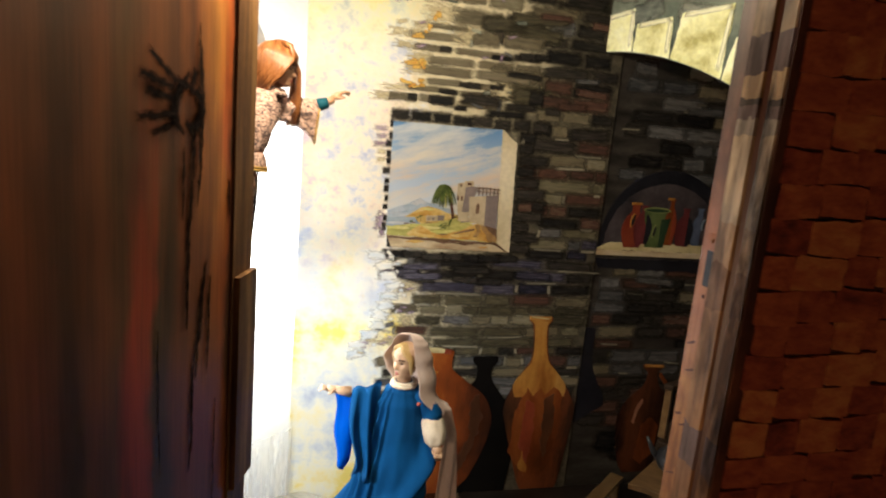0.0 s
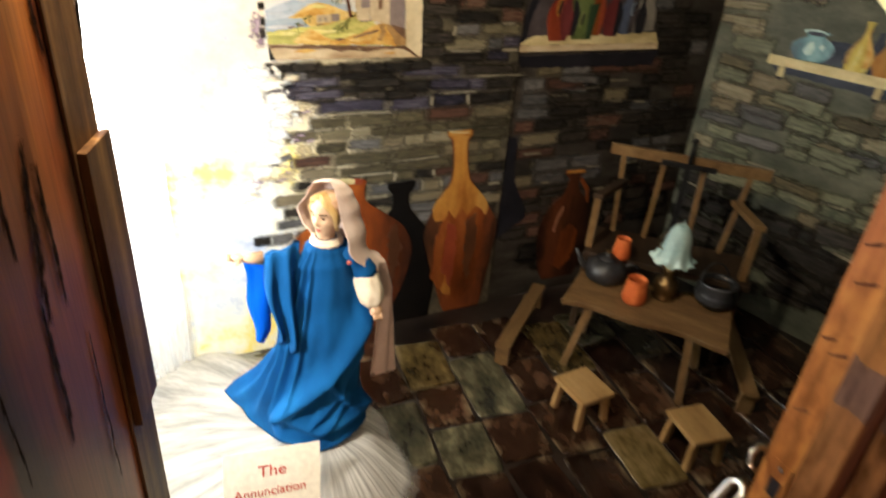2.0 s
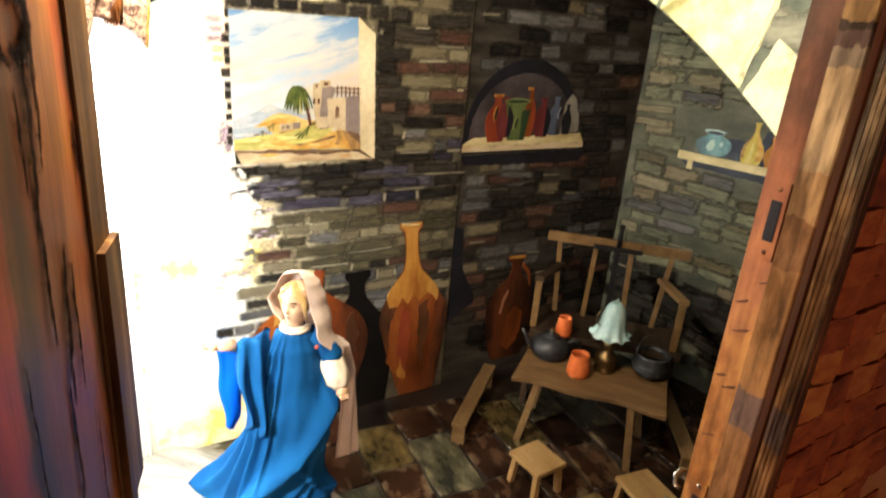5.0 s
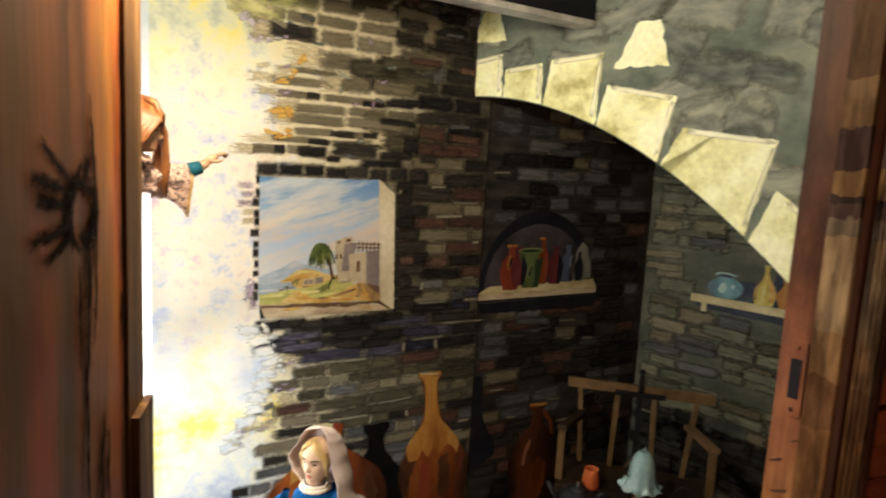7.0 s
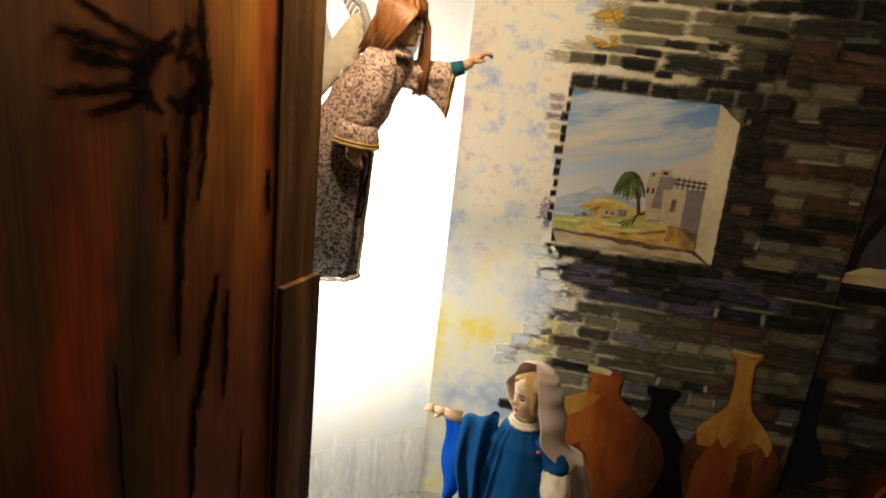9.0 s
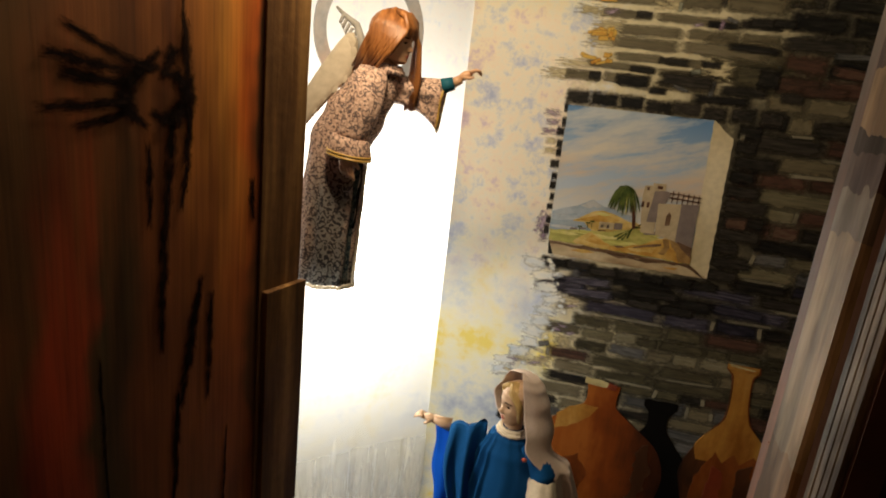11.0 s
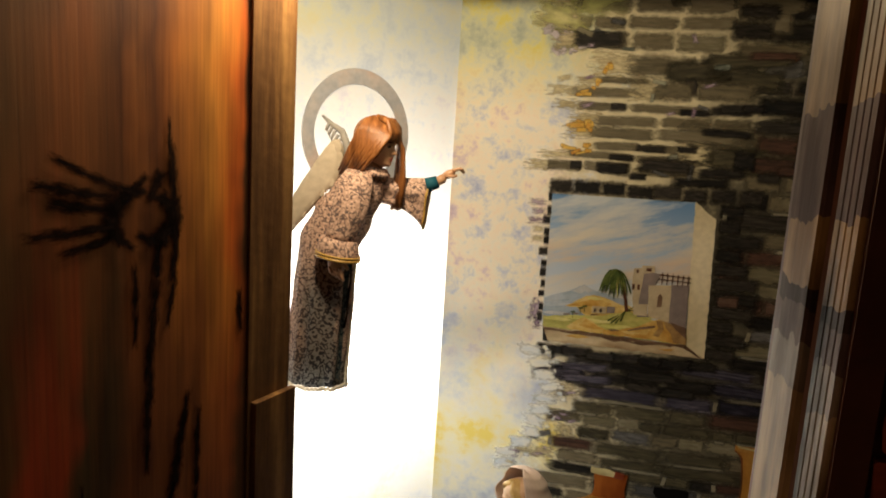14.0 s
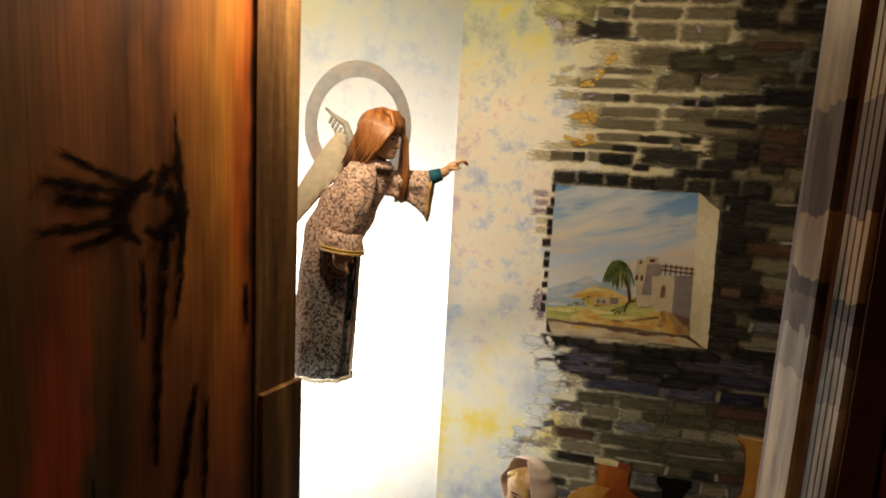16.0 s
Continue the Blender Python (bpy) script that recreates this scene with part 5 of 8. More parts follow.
amphora = empty("painted_amphora", BACK, "tall long-necked orange and ochre jar, painted flat on the wall", "mural")
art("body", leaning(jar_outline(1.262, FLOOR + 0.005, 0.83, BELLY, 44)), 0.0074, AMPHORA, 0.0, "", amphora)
art("neck", leaning(jar_outline(1.262, 0.43, 0.375, [(0, 0.118), (0.14, 0.125), (0.30, 0.085), (0.46, 0.038), (0.90, 0.029), (0.94, 0.046), (1.0, 0.048)], 36)), 0.0082, OCHRE, 0.0, "ochre neck and shoulder", amphora)
art("glaze", ragged([(1.145, 0.16), (1.155, 0.36), (1.185, 0.43), (1.205, 0.475), (1.235, 0.435), (1.265, 0.475), (1.29, 0.44), (1.33, 0.478), (1.372, 0.44), (1.378, 0.25), (1.345, 0.10), (1.29, 0.02), (1.23, 0.04)], 0.02, 0.006, rng), 0.0090, TERRA, 0.0, "red glaze", amphora)
for pts, mt in (([(1.19, 0.20), (1.205, 0.42), (1.24, 0.40), (1.255, 0.28), (1.24, 0.10)], REDGLAZE), ([(1.29, 0.42), (1.335, 0.45), (1.345, 0.28), (1.32, 0.12), (1.295, 0.20)], TERRADARK), ([(1.20, 0.08), (1.215, 0.26), (1.235, 0.24), (1.24, 0.06)], OCHRE)):
    art("glaze", ragged(pts, 0.02, 0.007, rng), 0.0096 + 0.0002 * len(pts), mt, 0.0, "", amphora)
art("lip", [(1.176, 0.790), (1.272, 0.782), (1.273, 0.797), (1.176, 0.806)], 0.0112, OCHRE, 0.001, "", amphora)
art("lip_gleam", [(1.182, 0.800), (1.262, 0.793), (1.262, 0.798), (1.182, 0.806)], 0.0118, SHELFPAINT, 0.001, "pale lip", amphora)
big = empty("painted_oil_jar", BACK @ Matrix.Translation((-0.010, 0, 0)), "broad round terracotta jar, painted flat on the wall", "mural")
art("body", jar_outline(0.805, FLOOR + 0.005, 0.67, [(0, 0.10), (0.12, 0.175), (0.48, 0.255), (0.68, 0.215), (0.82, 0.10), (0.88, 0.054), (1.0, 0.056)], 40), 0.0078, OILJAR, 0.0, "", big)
art("rim", [(0.738, 0.640), (0.842, 0.634), (0.842, 0.652), (0.738, 0.662)], 0.0095, SHELFPAINT, 0.002, "pale ochre rim", big)
art("rim_shade", [(0.815, 0.632), (0.848, 0.630), (0.848, 0.650), (0.82, 0.654)], 0.0102, REDGLAZE, 0.002, "", big)
art("glaze", ragged([(0.57, 0.10), (0.56, 0.30), (0.62, 0.38), (0.70, 0.33), (0.76, 0.36), (0.80, 0.27), (0.76, 0.10), (0.70, 0.03)], 0.02, 0.008, rng), 0.0088, TERRA, 0.0, "", big)
art("shoulder", ragged([(0.655, 0.44), (0.66, 0.50), (0.70, 0.535), (0.75, 0.56), (0.80, 0.552), (0.775, 0.51), (0.70, 0.455)], 0.02, 0.006, rng), 0.0092, OCHRE, 0.0, "", big)
art("shade", ragged([(0.93, 0.08), (0.985, 0.20), (1.02, 0.33), (0.99, 0.45), (0.955, 0.40), (0.965, 0.25), (0.90, 0.10)], 0.02, 0.008, rng), 0.0094, TERRADARK, 0.0, "", big)
dark = empty("painted_black_jar", BACK, "black shadowed jar, painted flat between the orange jars", "mural")
art("body", jar_outline(0.995, FLOOR + 0.005, 0.645, [(0, 0.15), (0.35, 0.17), (0.62, 0.135), (0.76, 0.07), (0.84, 0.036), (0.93, 0.036), (0.95, 0.055), (1.0, 0.055)], 30), 0.0068, SHADOWPAINT, 0.002, "", dark)
brown = empty("painted_brown_jar", NICHE, "dark brown jar with a small handle, painted in the shadowed corner", "mural")
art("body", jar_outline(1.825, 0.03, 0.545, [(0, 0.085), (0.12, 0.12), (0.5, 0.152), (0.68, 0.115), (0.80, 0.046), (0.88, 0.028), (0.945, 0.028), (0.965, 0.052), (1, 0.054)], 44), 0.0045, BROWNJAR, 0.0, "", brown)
art("gleam", [(1.75, 0.29), (1.765, 0.37), (1.79, 0.41), (1.797, 0.39), (1.775, 0.34), (1.765, 0.28)], 0.0055, PLASTER, 0.002, "", brown)
art("glaze", ragged([(1.79, 0.10), (1.80, 0.27), (1.85, 0.31), (1.90, 0.26), (1.88, 0.12), (1.83, 0.07)], 0.02, 0.006, rng), 0.0052, TERRA, 0.0, "red glaze", brown)
art("lip", [(1.777, 0.566), (1.875, 0.562), (1.875, 0.574), (1.777, 0.578)], 0.006, OCHRE, 0.001, "", brown)
art("handle", [(1.86, 0.52), (1.90, 0.47), (1.915, 0.41), (1.925, 0.41), (1.915, 0.48), (1.865, 0.54)], 0.0055, TERRA, 0.001, "", brown)
shade = empty("painted_shadow", NICHE, "black jar-shaped shadow painted by the panel joint", "mural")
art("body", ragged(jar_outline(1.475, FLOOR + 0.002, 0.78, [(0, 0.02), (0.3, 0.10), (0.55, 0.115), (0.75, 0.04), (0.97, 0.024), (1, 0.02)], 24)[12:40], 0.03, 0.004, rng), 0.0037, DEEPSHADE, 0.0, "", shade)

# ---- painted niche with jugs ----
niche = empty("painted_niche", NICHE, "arched niche with coloured jugs on a shelf, painted flat", "mural")
ARC = [(1.455, 1.12)] + [(1.77 - 0.315 * math.cos(math.pi * i / 20), 1.15 + 0.325 * math.sin(math.pi * i / 20)) for i in range(21)] + [(2.09, 1.12)]
art("shade", ARC, 0.0042, DEEPSHADE, 0.0, "", niche)
art("back", [(1.50, 1.115)] + [(1.762 - 0.284 * math.cos(math.pi * i / 20), 1.14 + 0.275 * math.sin(math.pi * i / 20)) for i in range(21)] + [(2.046, 1.115)], 0.005, NICHEBACK, 0.004, "", niche)
part("shelf", box(1.438, 2.125, -0.009, -0.001, 1.088, 1.112, bevel=0.002), SILL, niche, "buff painted shelf edge")
art("shelf_top", [(1.438, 1.113), (1.50, 1.145), (2.10, 1.155), (2.125, 1.113)], 0.0058, SHELFPAINT, 0.002, "", niche)
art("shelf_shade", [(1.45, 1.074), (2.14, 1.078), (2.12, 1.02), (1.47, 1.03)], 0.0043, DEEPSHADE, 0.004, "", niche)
NICHELIGHT = material("pale_grey_niche_paint", [(0.08, 0.075, 0.07), (0.15, 0.145, 0.13), (0.24, 0.23, 0.20)], (9, 9, 5), 0.5)
NICHEGREEN = material("bottle_green_paint", [(0.012, 0.03, 0.016), (0.03, 0.06, 0.028)], (12, 12, 5), 0.5)
NICHEGREENLIGHT = material("yellow_green_paint", [(0.14, 0.18, 0.06), (0.24, 0.27, 0.10)], (12, 12, 5), 0.5)
BLUEGLEAM = material("pale_blue_gleam_paint", [(0.16, 0.22, 0.30), (0.28, 0.34, 0.42)], (12, 12, 5), 0.5)
JUG = [(0, 0.04), (0.1, 0.05), (0.45, 0.064), (0.68, 0.045), (0.8, 0.022), (0.95, 0.02), (1, 0.03)]
art("wall_gleam", ragged([(1.975, 1.15), (1.985, 1.29), (2.02, 1.33), (2.05, 1.30), (2.075, 1.24), (2.085, 1.16)], 0.02, 0.004, rng), 0.0056, NICHELIGHT, 0.0, "", niche)
for nm, u, z, h, w, mt, prof, lean in (("maroon_shadow", 1.655, 1.145, 0.17, 0.7, MAROON, JUG, 0), ("red_jug", 1.612, 1.127, 0.196, 0.90, REDGLAZE, JUG, 0), ("orange_jug", 1.786, 1.145, 0.208, 0.5, TERRA, JUG, 0), ("green_beaker", 1.722, 1.132, 0.168, 1.08, GREENGLAZE, [(0, 0.042), (0.2, 0.046), (0.8, 0.060), (1, 0.064)], 0), ("maroon_jug", 1.862, 1.142, 0.172, 0.72, MAROON, JUG, 0), ("blue_jug", 1.935, 1.148, 0.17, 0.62, BLUEPAINT, JUG, 0), ("dark_bottle", 2.005, 1.15, 0.135, 0.42, DEEPSHADE, JUG, 0)):
    o = [(u + (a - u) * w - lean * (b - z), b) for a, b in jar_outline(u, z, h, prof, 20)]
    art(nm, o, 0.007 + 0.0002 * (u * 10 % 3), mt, 0.001, "", niche)
    # darker turned side, narrow gleam
    art("turned_side", [(u + (a - u) * w - lean * (b - z), b) for a, b in jar_outline(u, z, h, prof, 20) if a > u][:16] + [(u + 0.018 * w - lean * (b - z), b) for b in (z + h * 0.75, z + h * 0.4, z + 0.004)], 0.0079, DEEPSHADE if nm == "dark_bottle" else {REDGLAZE: MAROON, GREENGLAZE: NICHEGREEN, TERRA: REDGLAZE, MAROON: DEEPSHADE, BLUEPAINT: NICHEBACK}[mt], 0.001, "", niche)
for u, z, rx, rz, mt in ((1.602, 1.248, 0.011, 0.032, OCHRE), (1.712, 1.205, 0.009, 0.030, NICHEGREENLIGHT), (1.955, 1.245, 0.010, 0.026, BLUEGLEAM)):
    # handle: a pale loop round a dark eye
    art("handle", [(u + rx * math.cos(0.4 * i) + 0.15 * rz * math.sin(0.4 * i), z + rz * math.sin(0.4 * i)) for i in range(16)], 0.0085, mt, 0.001, "", niche)
    art("handle_eye", [(u + 0.003 + rx * 0.62 * math.cos(0.4 * i) + 0.15 * rz * math.sin(0.4 * i), z + rz * 0.82 * math.sin(0.4 * i)) for i in range(16)], 0.0089, DEEPSHADE, 0.0, "", niche)
art("beaker_rim", [(1.714 + 0.068 * math.cos(a * 0.4), 1.298 + 0.013 * math.sin(a * 0.4)) for a in range(16)], 0.0085, NICHEGREENLIGHT, 0.0, "", niche)
art("beaker_mouth", [(1.714 + 0.058 * math.cos(a * 0.4), 1.297 + 0.008 * math.sin(a * 0.4)) for a in range(16)], 0.0089, NICHEGREEN, 0.0, "", niche)
for u, z, w in ((1.612, 1.322, 0.050), (1.776, 1.352, 0.030)):
    art("jug_lip", [(u - w / 2, z - 0.006), (u + w / 2, z - 0.006), (u + w / 2, z + 0.005), (u - w / 2, z + 0.005)], 0.0086, OCHRE, 0.001, "", niche)

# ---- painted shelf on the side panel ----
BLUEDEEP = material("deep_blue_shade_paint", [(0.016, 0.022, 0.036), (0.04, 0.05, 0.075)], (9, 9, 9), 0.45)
shelf = empty("painted_shelf", RIGHT, "pale shelf with a turquoise pot and yellow vase, painted flat", "mural")
part("board", box(0.25, 0.84, -0.009, -0.001, 1.075, 1.112, bevel=0.002), SHELFPAINT, shelf)
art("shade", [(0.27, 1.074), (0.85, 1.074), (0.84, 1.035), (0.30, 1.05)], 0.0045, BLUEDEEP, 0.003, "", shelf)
for u in (0.315, 0.68):
    part("bracket", box(u - 0.012, u + 0.012, -0.010, -0.001, 1.035, 1.074, bevel=0.001), SHELFPAINT, shelf)
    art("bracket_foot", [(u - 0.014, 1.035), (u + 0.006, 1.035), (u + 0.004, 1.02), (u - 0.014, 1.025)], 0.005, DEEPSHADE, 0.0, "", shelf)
NAVY = material("navy_shadow_paint", [(0.010, 0.014, 0.026), (0.024, 0.032, 0.052), (0.05, 0.062, 0.085)], (7, 7, 9), 0.45)
POTLIGHT = material("pale_turquoise_paint", [(0.16, 0.34, 0.34), (0.36, 0.52, 0.46)], (12, 12, 9), 0.4)
POT = [(0, 0.042), (0.08, 0.058), (0.32, 0.079), (0.5, 0.080), (0.68, 0.064), (0.80, 0.036), (0.88, 0.034), (0.95, 0.046), (1, 0.047)]
VASE = [(0, 0.036), (0.1, 0.043), (0.28, 0.047), (0.42, 0.042), (0.58, 0.026), (0.74, 0.011), (0.93, 0.010), (1, 0.015)]


def tilted(outline, u0, k=0.06):
    """Painted with the shelf's slope."""
    return [(u, z + k * (u - u0)) for u, z in outline]


def crescent(u, z, h, profile, inner, outer, side):
    """One flank of a painted jar, between two shares of its half width."""
    pts = [(a, b) for a, b in jar_outline(u, z, h, profile, 22) if (a - u) * side > 0]
    pts = pts[2:-3]
    return [(u + (a - u) * outer, b) for a, b in pts] + [(u + (a - u) * inner, b) for a, b in reversed(pts)]


art("pot_shade", tilted(jar_outline(0.495, 1.112, 0.088, [(0, 0.05), (0.5, 0.066), (0.85, 0.05), (1, 0.03)], 18), 0.40), 0.005, NAVY, 0.002, "", shelf)
art("turquoise_pot", tilted(jar_outline(0.403, 1.114, 0.112, POT, 30), 0.40), 0.0065, TEAL, 0.0, "", shelf)
art("pot_gleam", [(0.372, 1.150), (0.384, 1.182), (0.402, 1.190), (0.412, 1.166), (0.404, 1.140), (0.386, 1.134)], 0.0072, POTLIGHT, 0.003, "", shelf)
art("pot_gleam", [(0.428, 1.172), (0.436, 1.185), (0.446, 1.176), (0.440, 1.160)], 0.0072, POTLIGHT, 0.002, "", shelf)
art("pot_mouth", [(0.398 + 0.046 * math.cos(0.4 * i), 1.222 + 0.010 * math.sin(0.4 * i)) for i in range(16)], 0.0075, POTLIGHT, 0.0, "", shelf)
art("pot_mouth", [(0.403 + 0.038 * math.cos(0.4 * i), 1.218 + 0.008 * math.sin(0.4 * i)) for i in range(16)], 0.0079, NAVY, 0.0, "", shelf)
art("vase_shade", tilted(jar_outline(0.625, 1.112, 0.15, [(0, 0.04), (0.3, 0.045), (0.8, 0.014), (1, 0.012)], 18), 0.60), 0.005, NAVY, 0.002, "", shelf)
art("yellow_vase", tilted(jar_outline(0.575, 1.112, 0.18, VASE, 30), 0.575), 0.0068, GOLD, 0.0, "", shelf)
art("vase_flank", tilted(crescent(0.575, 1.112, 0.18, VASE, 0.45, 0.98, 1), 0.575), 0.0071, OCHREP, 0.001, "", shelf)
art("vase_flank", tilted(crescent(0.575, 1.112, 0.18, VASE, 0.70, 0.98, -1), 0.575), 0.0071, EARTH, 0.001, "", shelf)
art("vase_gleam", [(0.562, 1.135), (0.566, 1.175), (0.572, 1.215), (0.578, 1.175), (0.574, 1.135)], 0.0074, LIMEP, 0.002, "", shelf)
art("orange_pot", jar_outline(0.680, 1.112, 0.13, [(0, 0.04), (0.4, 0.058), (0.8, 0.032), (1, 0.036)], 24), 0.0066, OCHRE, 0.0, "", shelf)
art("orange_flank", crescent(0.680, 1.112, 0.13, [(0, 0.04), (0.4, 0.058), (0.8, 0.032), (1, 0.036)], 0.4, 0.98, 1), 0.0070, TERRADARK, 0.001, "", shelf)


# ---- furniture ----
def plank(name, a, b, width, thick, mat, parent, label=""):
    """A board from a to b (world), lying flat: width across, thick up."""
    a, b = Vector(a), Vector(b)
    d = b - a
    bm = bmesh.new()
    add_box(bm, -width / 2, width / 2, 0, d.length, -thick / 2, thick / 2, bevel=min(width, thick) * 0.12)
    y = d.normalized()
    x = y.cross(Vector((0, 0, 1)))
    x = Vector((1, 0, 0)) if x.length < 1e-3 else x.normalized()
    z = x.cross(y)
    bmesh.ops.transform(bm, matrix=Matrix((x, y, z)).transposed().to_4x4(), verts=bm.verts)
    for v in bm.verts:
        v.co += a - parent.matrix_world.translation
    ob = part(name, bm, mat, parent, label)
    ob.matrix_parent_inverse = parent.matrix_world.inverted() @ Matrix.Translation(parent.matrix_world.translation)
    return ob


settle = empty("settle", wall_frame(1.87, 2.37, -45.3) @ Matrix.Translation((0, 0, FLOOR)), "plain pine settle with slatted back and arms behind the table", "bench")
H = -FLOOR
SLAT = WOODMID
part("top_rail", box(-0.012, 0.60, -0.011, 0.011, 0.708 + H, 0.752 + H, bevel=0.003), SLAT, settle)
for u, lean in ((0.045, 0.02), (0.205, -0.01), (0.357, 0.012), (0.53, -0.03)):
    bm = bmesh.new()
    add_box(bm, -0.0105, 0.0105, -0.008, 0.008, 0.0, 0.3415, bevel=0.002)
    for v in bm.verts:
        v.co.x += u + lean * (1 - v.co.z / 0.345)
        v.co.z += 0.366 + H
    part("back_slat", bm, SLAT, settle)
# seat and legs take the pine with the shade put into its colour
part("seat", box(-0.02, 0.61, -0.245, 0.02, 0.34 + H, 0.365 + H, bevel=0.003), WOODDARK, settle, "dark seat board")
for u, back in ((-0.012, 0.065), (0.580, 0.505)):
    bm = box(-0.020, 0.020, -0.228, -0.0125, 0.590 + H, 0.612 + H, bevel=0.003)
    for v in bm.verts:
        v.co.x += u + (back - u) * (v.co.y + 0.228) / 0.216
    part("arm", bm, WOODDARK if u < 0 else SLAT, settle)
    part("arm_post", box(u - 0.014, u + 0.014, -0.21, -0.18, 0.366 + H, 0.589 + H, bevel=0.002), SLAT, settle)
    for y in (-0.22, -0.02):
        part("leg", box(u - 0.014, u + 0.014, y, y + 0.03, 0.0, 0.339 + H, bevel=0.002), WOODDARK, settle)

BLACKIRON = material("dead_black_iron", [(0.003, 0.003, 0.0035), (0.008, 0.008, 0.009)], (16, 16, 16), 0.6, bump=0.2)
sword = empty("sword", wall_frame(1.87, 2.37, -45.3) @ Matrix.Translation((0.297, -0.028, 0.376)), "black iron sword standing against the settle back", "sword")
bm = bmesh.new()
add_box(bm, -0.012, 0.012, -0.003, 0.003, 0.0, 0.33, bevel=0.0025)
part("blade", bm, BLACKIRON, sword)
part("crossguard", box(-0.105, 0.105, -0.007, 0.007, 0.331, 0.352, bevel=0.004), BLACKIRON, sword)
bm = bmesh.new()
add_tube(bm, [(0, 0, 0.353), (0, 0, 0.40), (0, 0, 0.435)], [0.009, 0.011, 0.008], 10)
part("grip", bm, BLACKIRON, sword)
bm = bmesh.new()
add_ball(bm, (0, 0, 0.446), (0.014, 0.011, 0.012), k=12)
part("pommel", bm, BLACKIRON, sword)

table = empty("table", wall_frame(1.468, 2.045, -51.2) @ Matrix.Translation((0, 0, FLOOR)), "rough plank table with splayed legs and waney front edge", "table")
bm = bmesh.new()
pts = [(0.0, 0.0)] + [(0.595 * i / 12, 0.012 * math.sin(i * 0.9) + 0.018 * math.sin(math.pi * i / 12)) for i in range(1, 12)] + [(0.60, -0.005), (0.595, 0.31), (0.3, 0.30), (0.01, 0.31)]
up = [bm.verts.new((x, y, 0.31)) for x, y in pts]
dn = [bm.verts.new((x, y + 0.008, 0.284)) for x, y in pts]
bm.faces.new(up)
bm.faces.new(dn[::-1])
for i in range(len(pts)):
    bm.faces.new((up[i - 1], dn[i - 1], dn[i], up[i]))
bmesh.ops.recalc_face_normals(bm, faces=bm.faces)
bmesh.ops.bevel(bm, geom=list(bm.edges), offset=0.002, segments=1, affect="EDGES")
part("tabletop", bm, material("worn_table_boards", [(0.0778, 0.0428, 0.0175), (0.125, 0.0713, 0.0292), (0.171, 0.104, 0.0467)], (4, 16, 16), 0.5, bump=0.3), table)
for x, y, dx, dy in ((0.10, 0.06, -0.05, -0.03), (0.47, 0.06, 0.03, -0.03), (0.10, 0.26, -0.04, 0.03), (0.49, 0.26, 0.04, 0.03)):
    bm = bmesh.new()
    add_box(bm, -0.014, 0.014, -0.013, 0.013, 0.0, 0.284, bevel=0.002)
    for v in bm.verts:
        k = 1 - v.co.z / 0.284
        v.co.x += x + dx * k
        v.co.y += y + dy * k
    part("leg", bm, WOODMID, table)

stool = empty("stool", Matrix.Translation((1.41, 1.77, FLOOR)) @ Matrix.Rotation(radians(3), 4, "Z"), "small square pale pine stool on the painted paving", "stool", "stools")
part("seat", box(-0.073, 0.073, -0.08, 0.08, 0.118, 0.136, bevel=0.004), WOODPALE, stool)
for sx in (-1, 1):
    for sy in (-1, 1):
        bm = bmesh.new()
        add_box(bm, -0.011, 0.011, -0.011, 0.011, 0.0, 0.1175, bevel=0.002)
        for v in bm.verts:
            k = 1 - v.co.z / 0.118
            v.co.x += sx * (0.052 + 0.008 * k)
            v.co.y += sy * (0.058 + 0.008 * k)
        part("leg", bm, WOODPALE, stool)
copy_thing(stool, Matrix.Translation((1.66, 1.472, FLOOR)) @ Matrix.Rotation(radians(-9), 4, "Z"))

form = empty("low_bench", Matrix.Translation((1.27, 2.10, FLOOR)) @ Matrix.Rotation(radians(-49.5), 4, "Z"), "narrow low pine bench beside the table", "bench", "low benches")
part("seat", box(-0.03, 0.03, 0.0, 0.52, 0.088, 0.104, bevel=0.003), WOODMID, form)
for y in (0.012, 0.48):
    part("leg", box(-0.027, 0.027, y, y + 0.018, 0.0, 0.0875, bevel=0.002), WOODMID, form)
copy_thing(form, Matrix.Translation((1.99, 1.53, FLOOR)) @ Matrix.Rotation(radians(-38), 4, "Z"))

# ---- things on the table and settle ----
TOP = FLOOR + 0.31
kettle = empty("kettle", Matrix.Translation((1.725, 2.118, TOP)) @ Matrix.Rotation(radians(-38), 4, "Z") @ Matrix.Scale(1.13, 4), "squat black iron kettle on the table", "kettle")
part("body", lathe([(0.0, 0.0), (0.05, 0.0), (0.066, 0.012), (0.074, 0.036), (0.068, 0.06), (0.045, 0.078), (0.03, 0.083)]), IRON, kettle, smooth=True)
part("lid", lathe([(0.034, 0.0835), (0.03, 0.089), (0.012, 0.094), (0.008, 0.097), (0.012, 0.102), (0.008, 0.107), (0.0, 0.108)]), IRON, kettle, smooth=True)
bm = bmesh.new()
add_ball(bm, (0, 0, 0.1105), (0.012, 0.012, 0.005), k=12)
part("knob", bm, BRASS, kettle, "worn brass knob", smooth=True)
bm = bmesh.new()
add_tube(bm, [(-0.062, 0, 0.035), (-0.085, 0, 0.05), (-0.098, 0, 0.075), (-0.112, 0, 0.10)], [0.014, 0.011, 0.008, 0.006], 12)
part("spout", bm, IRON, kettle, smooth=True)
bm = bmesh.new()
add_tube(bm, [(0.062, 0, 0.062), (0.085, 0, 0.074), (0.108, 0, 0.066), (0.114, 0, 0.045), (0.10, 0, 0.025)], [0.006] * 5, 10)
part("handle", bm, IRON, kettle, smooth=True)


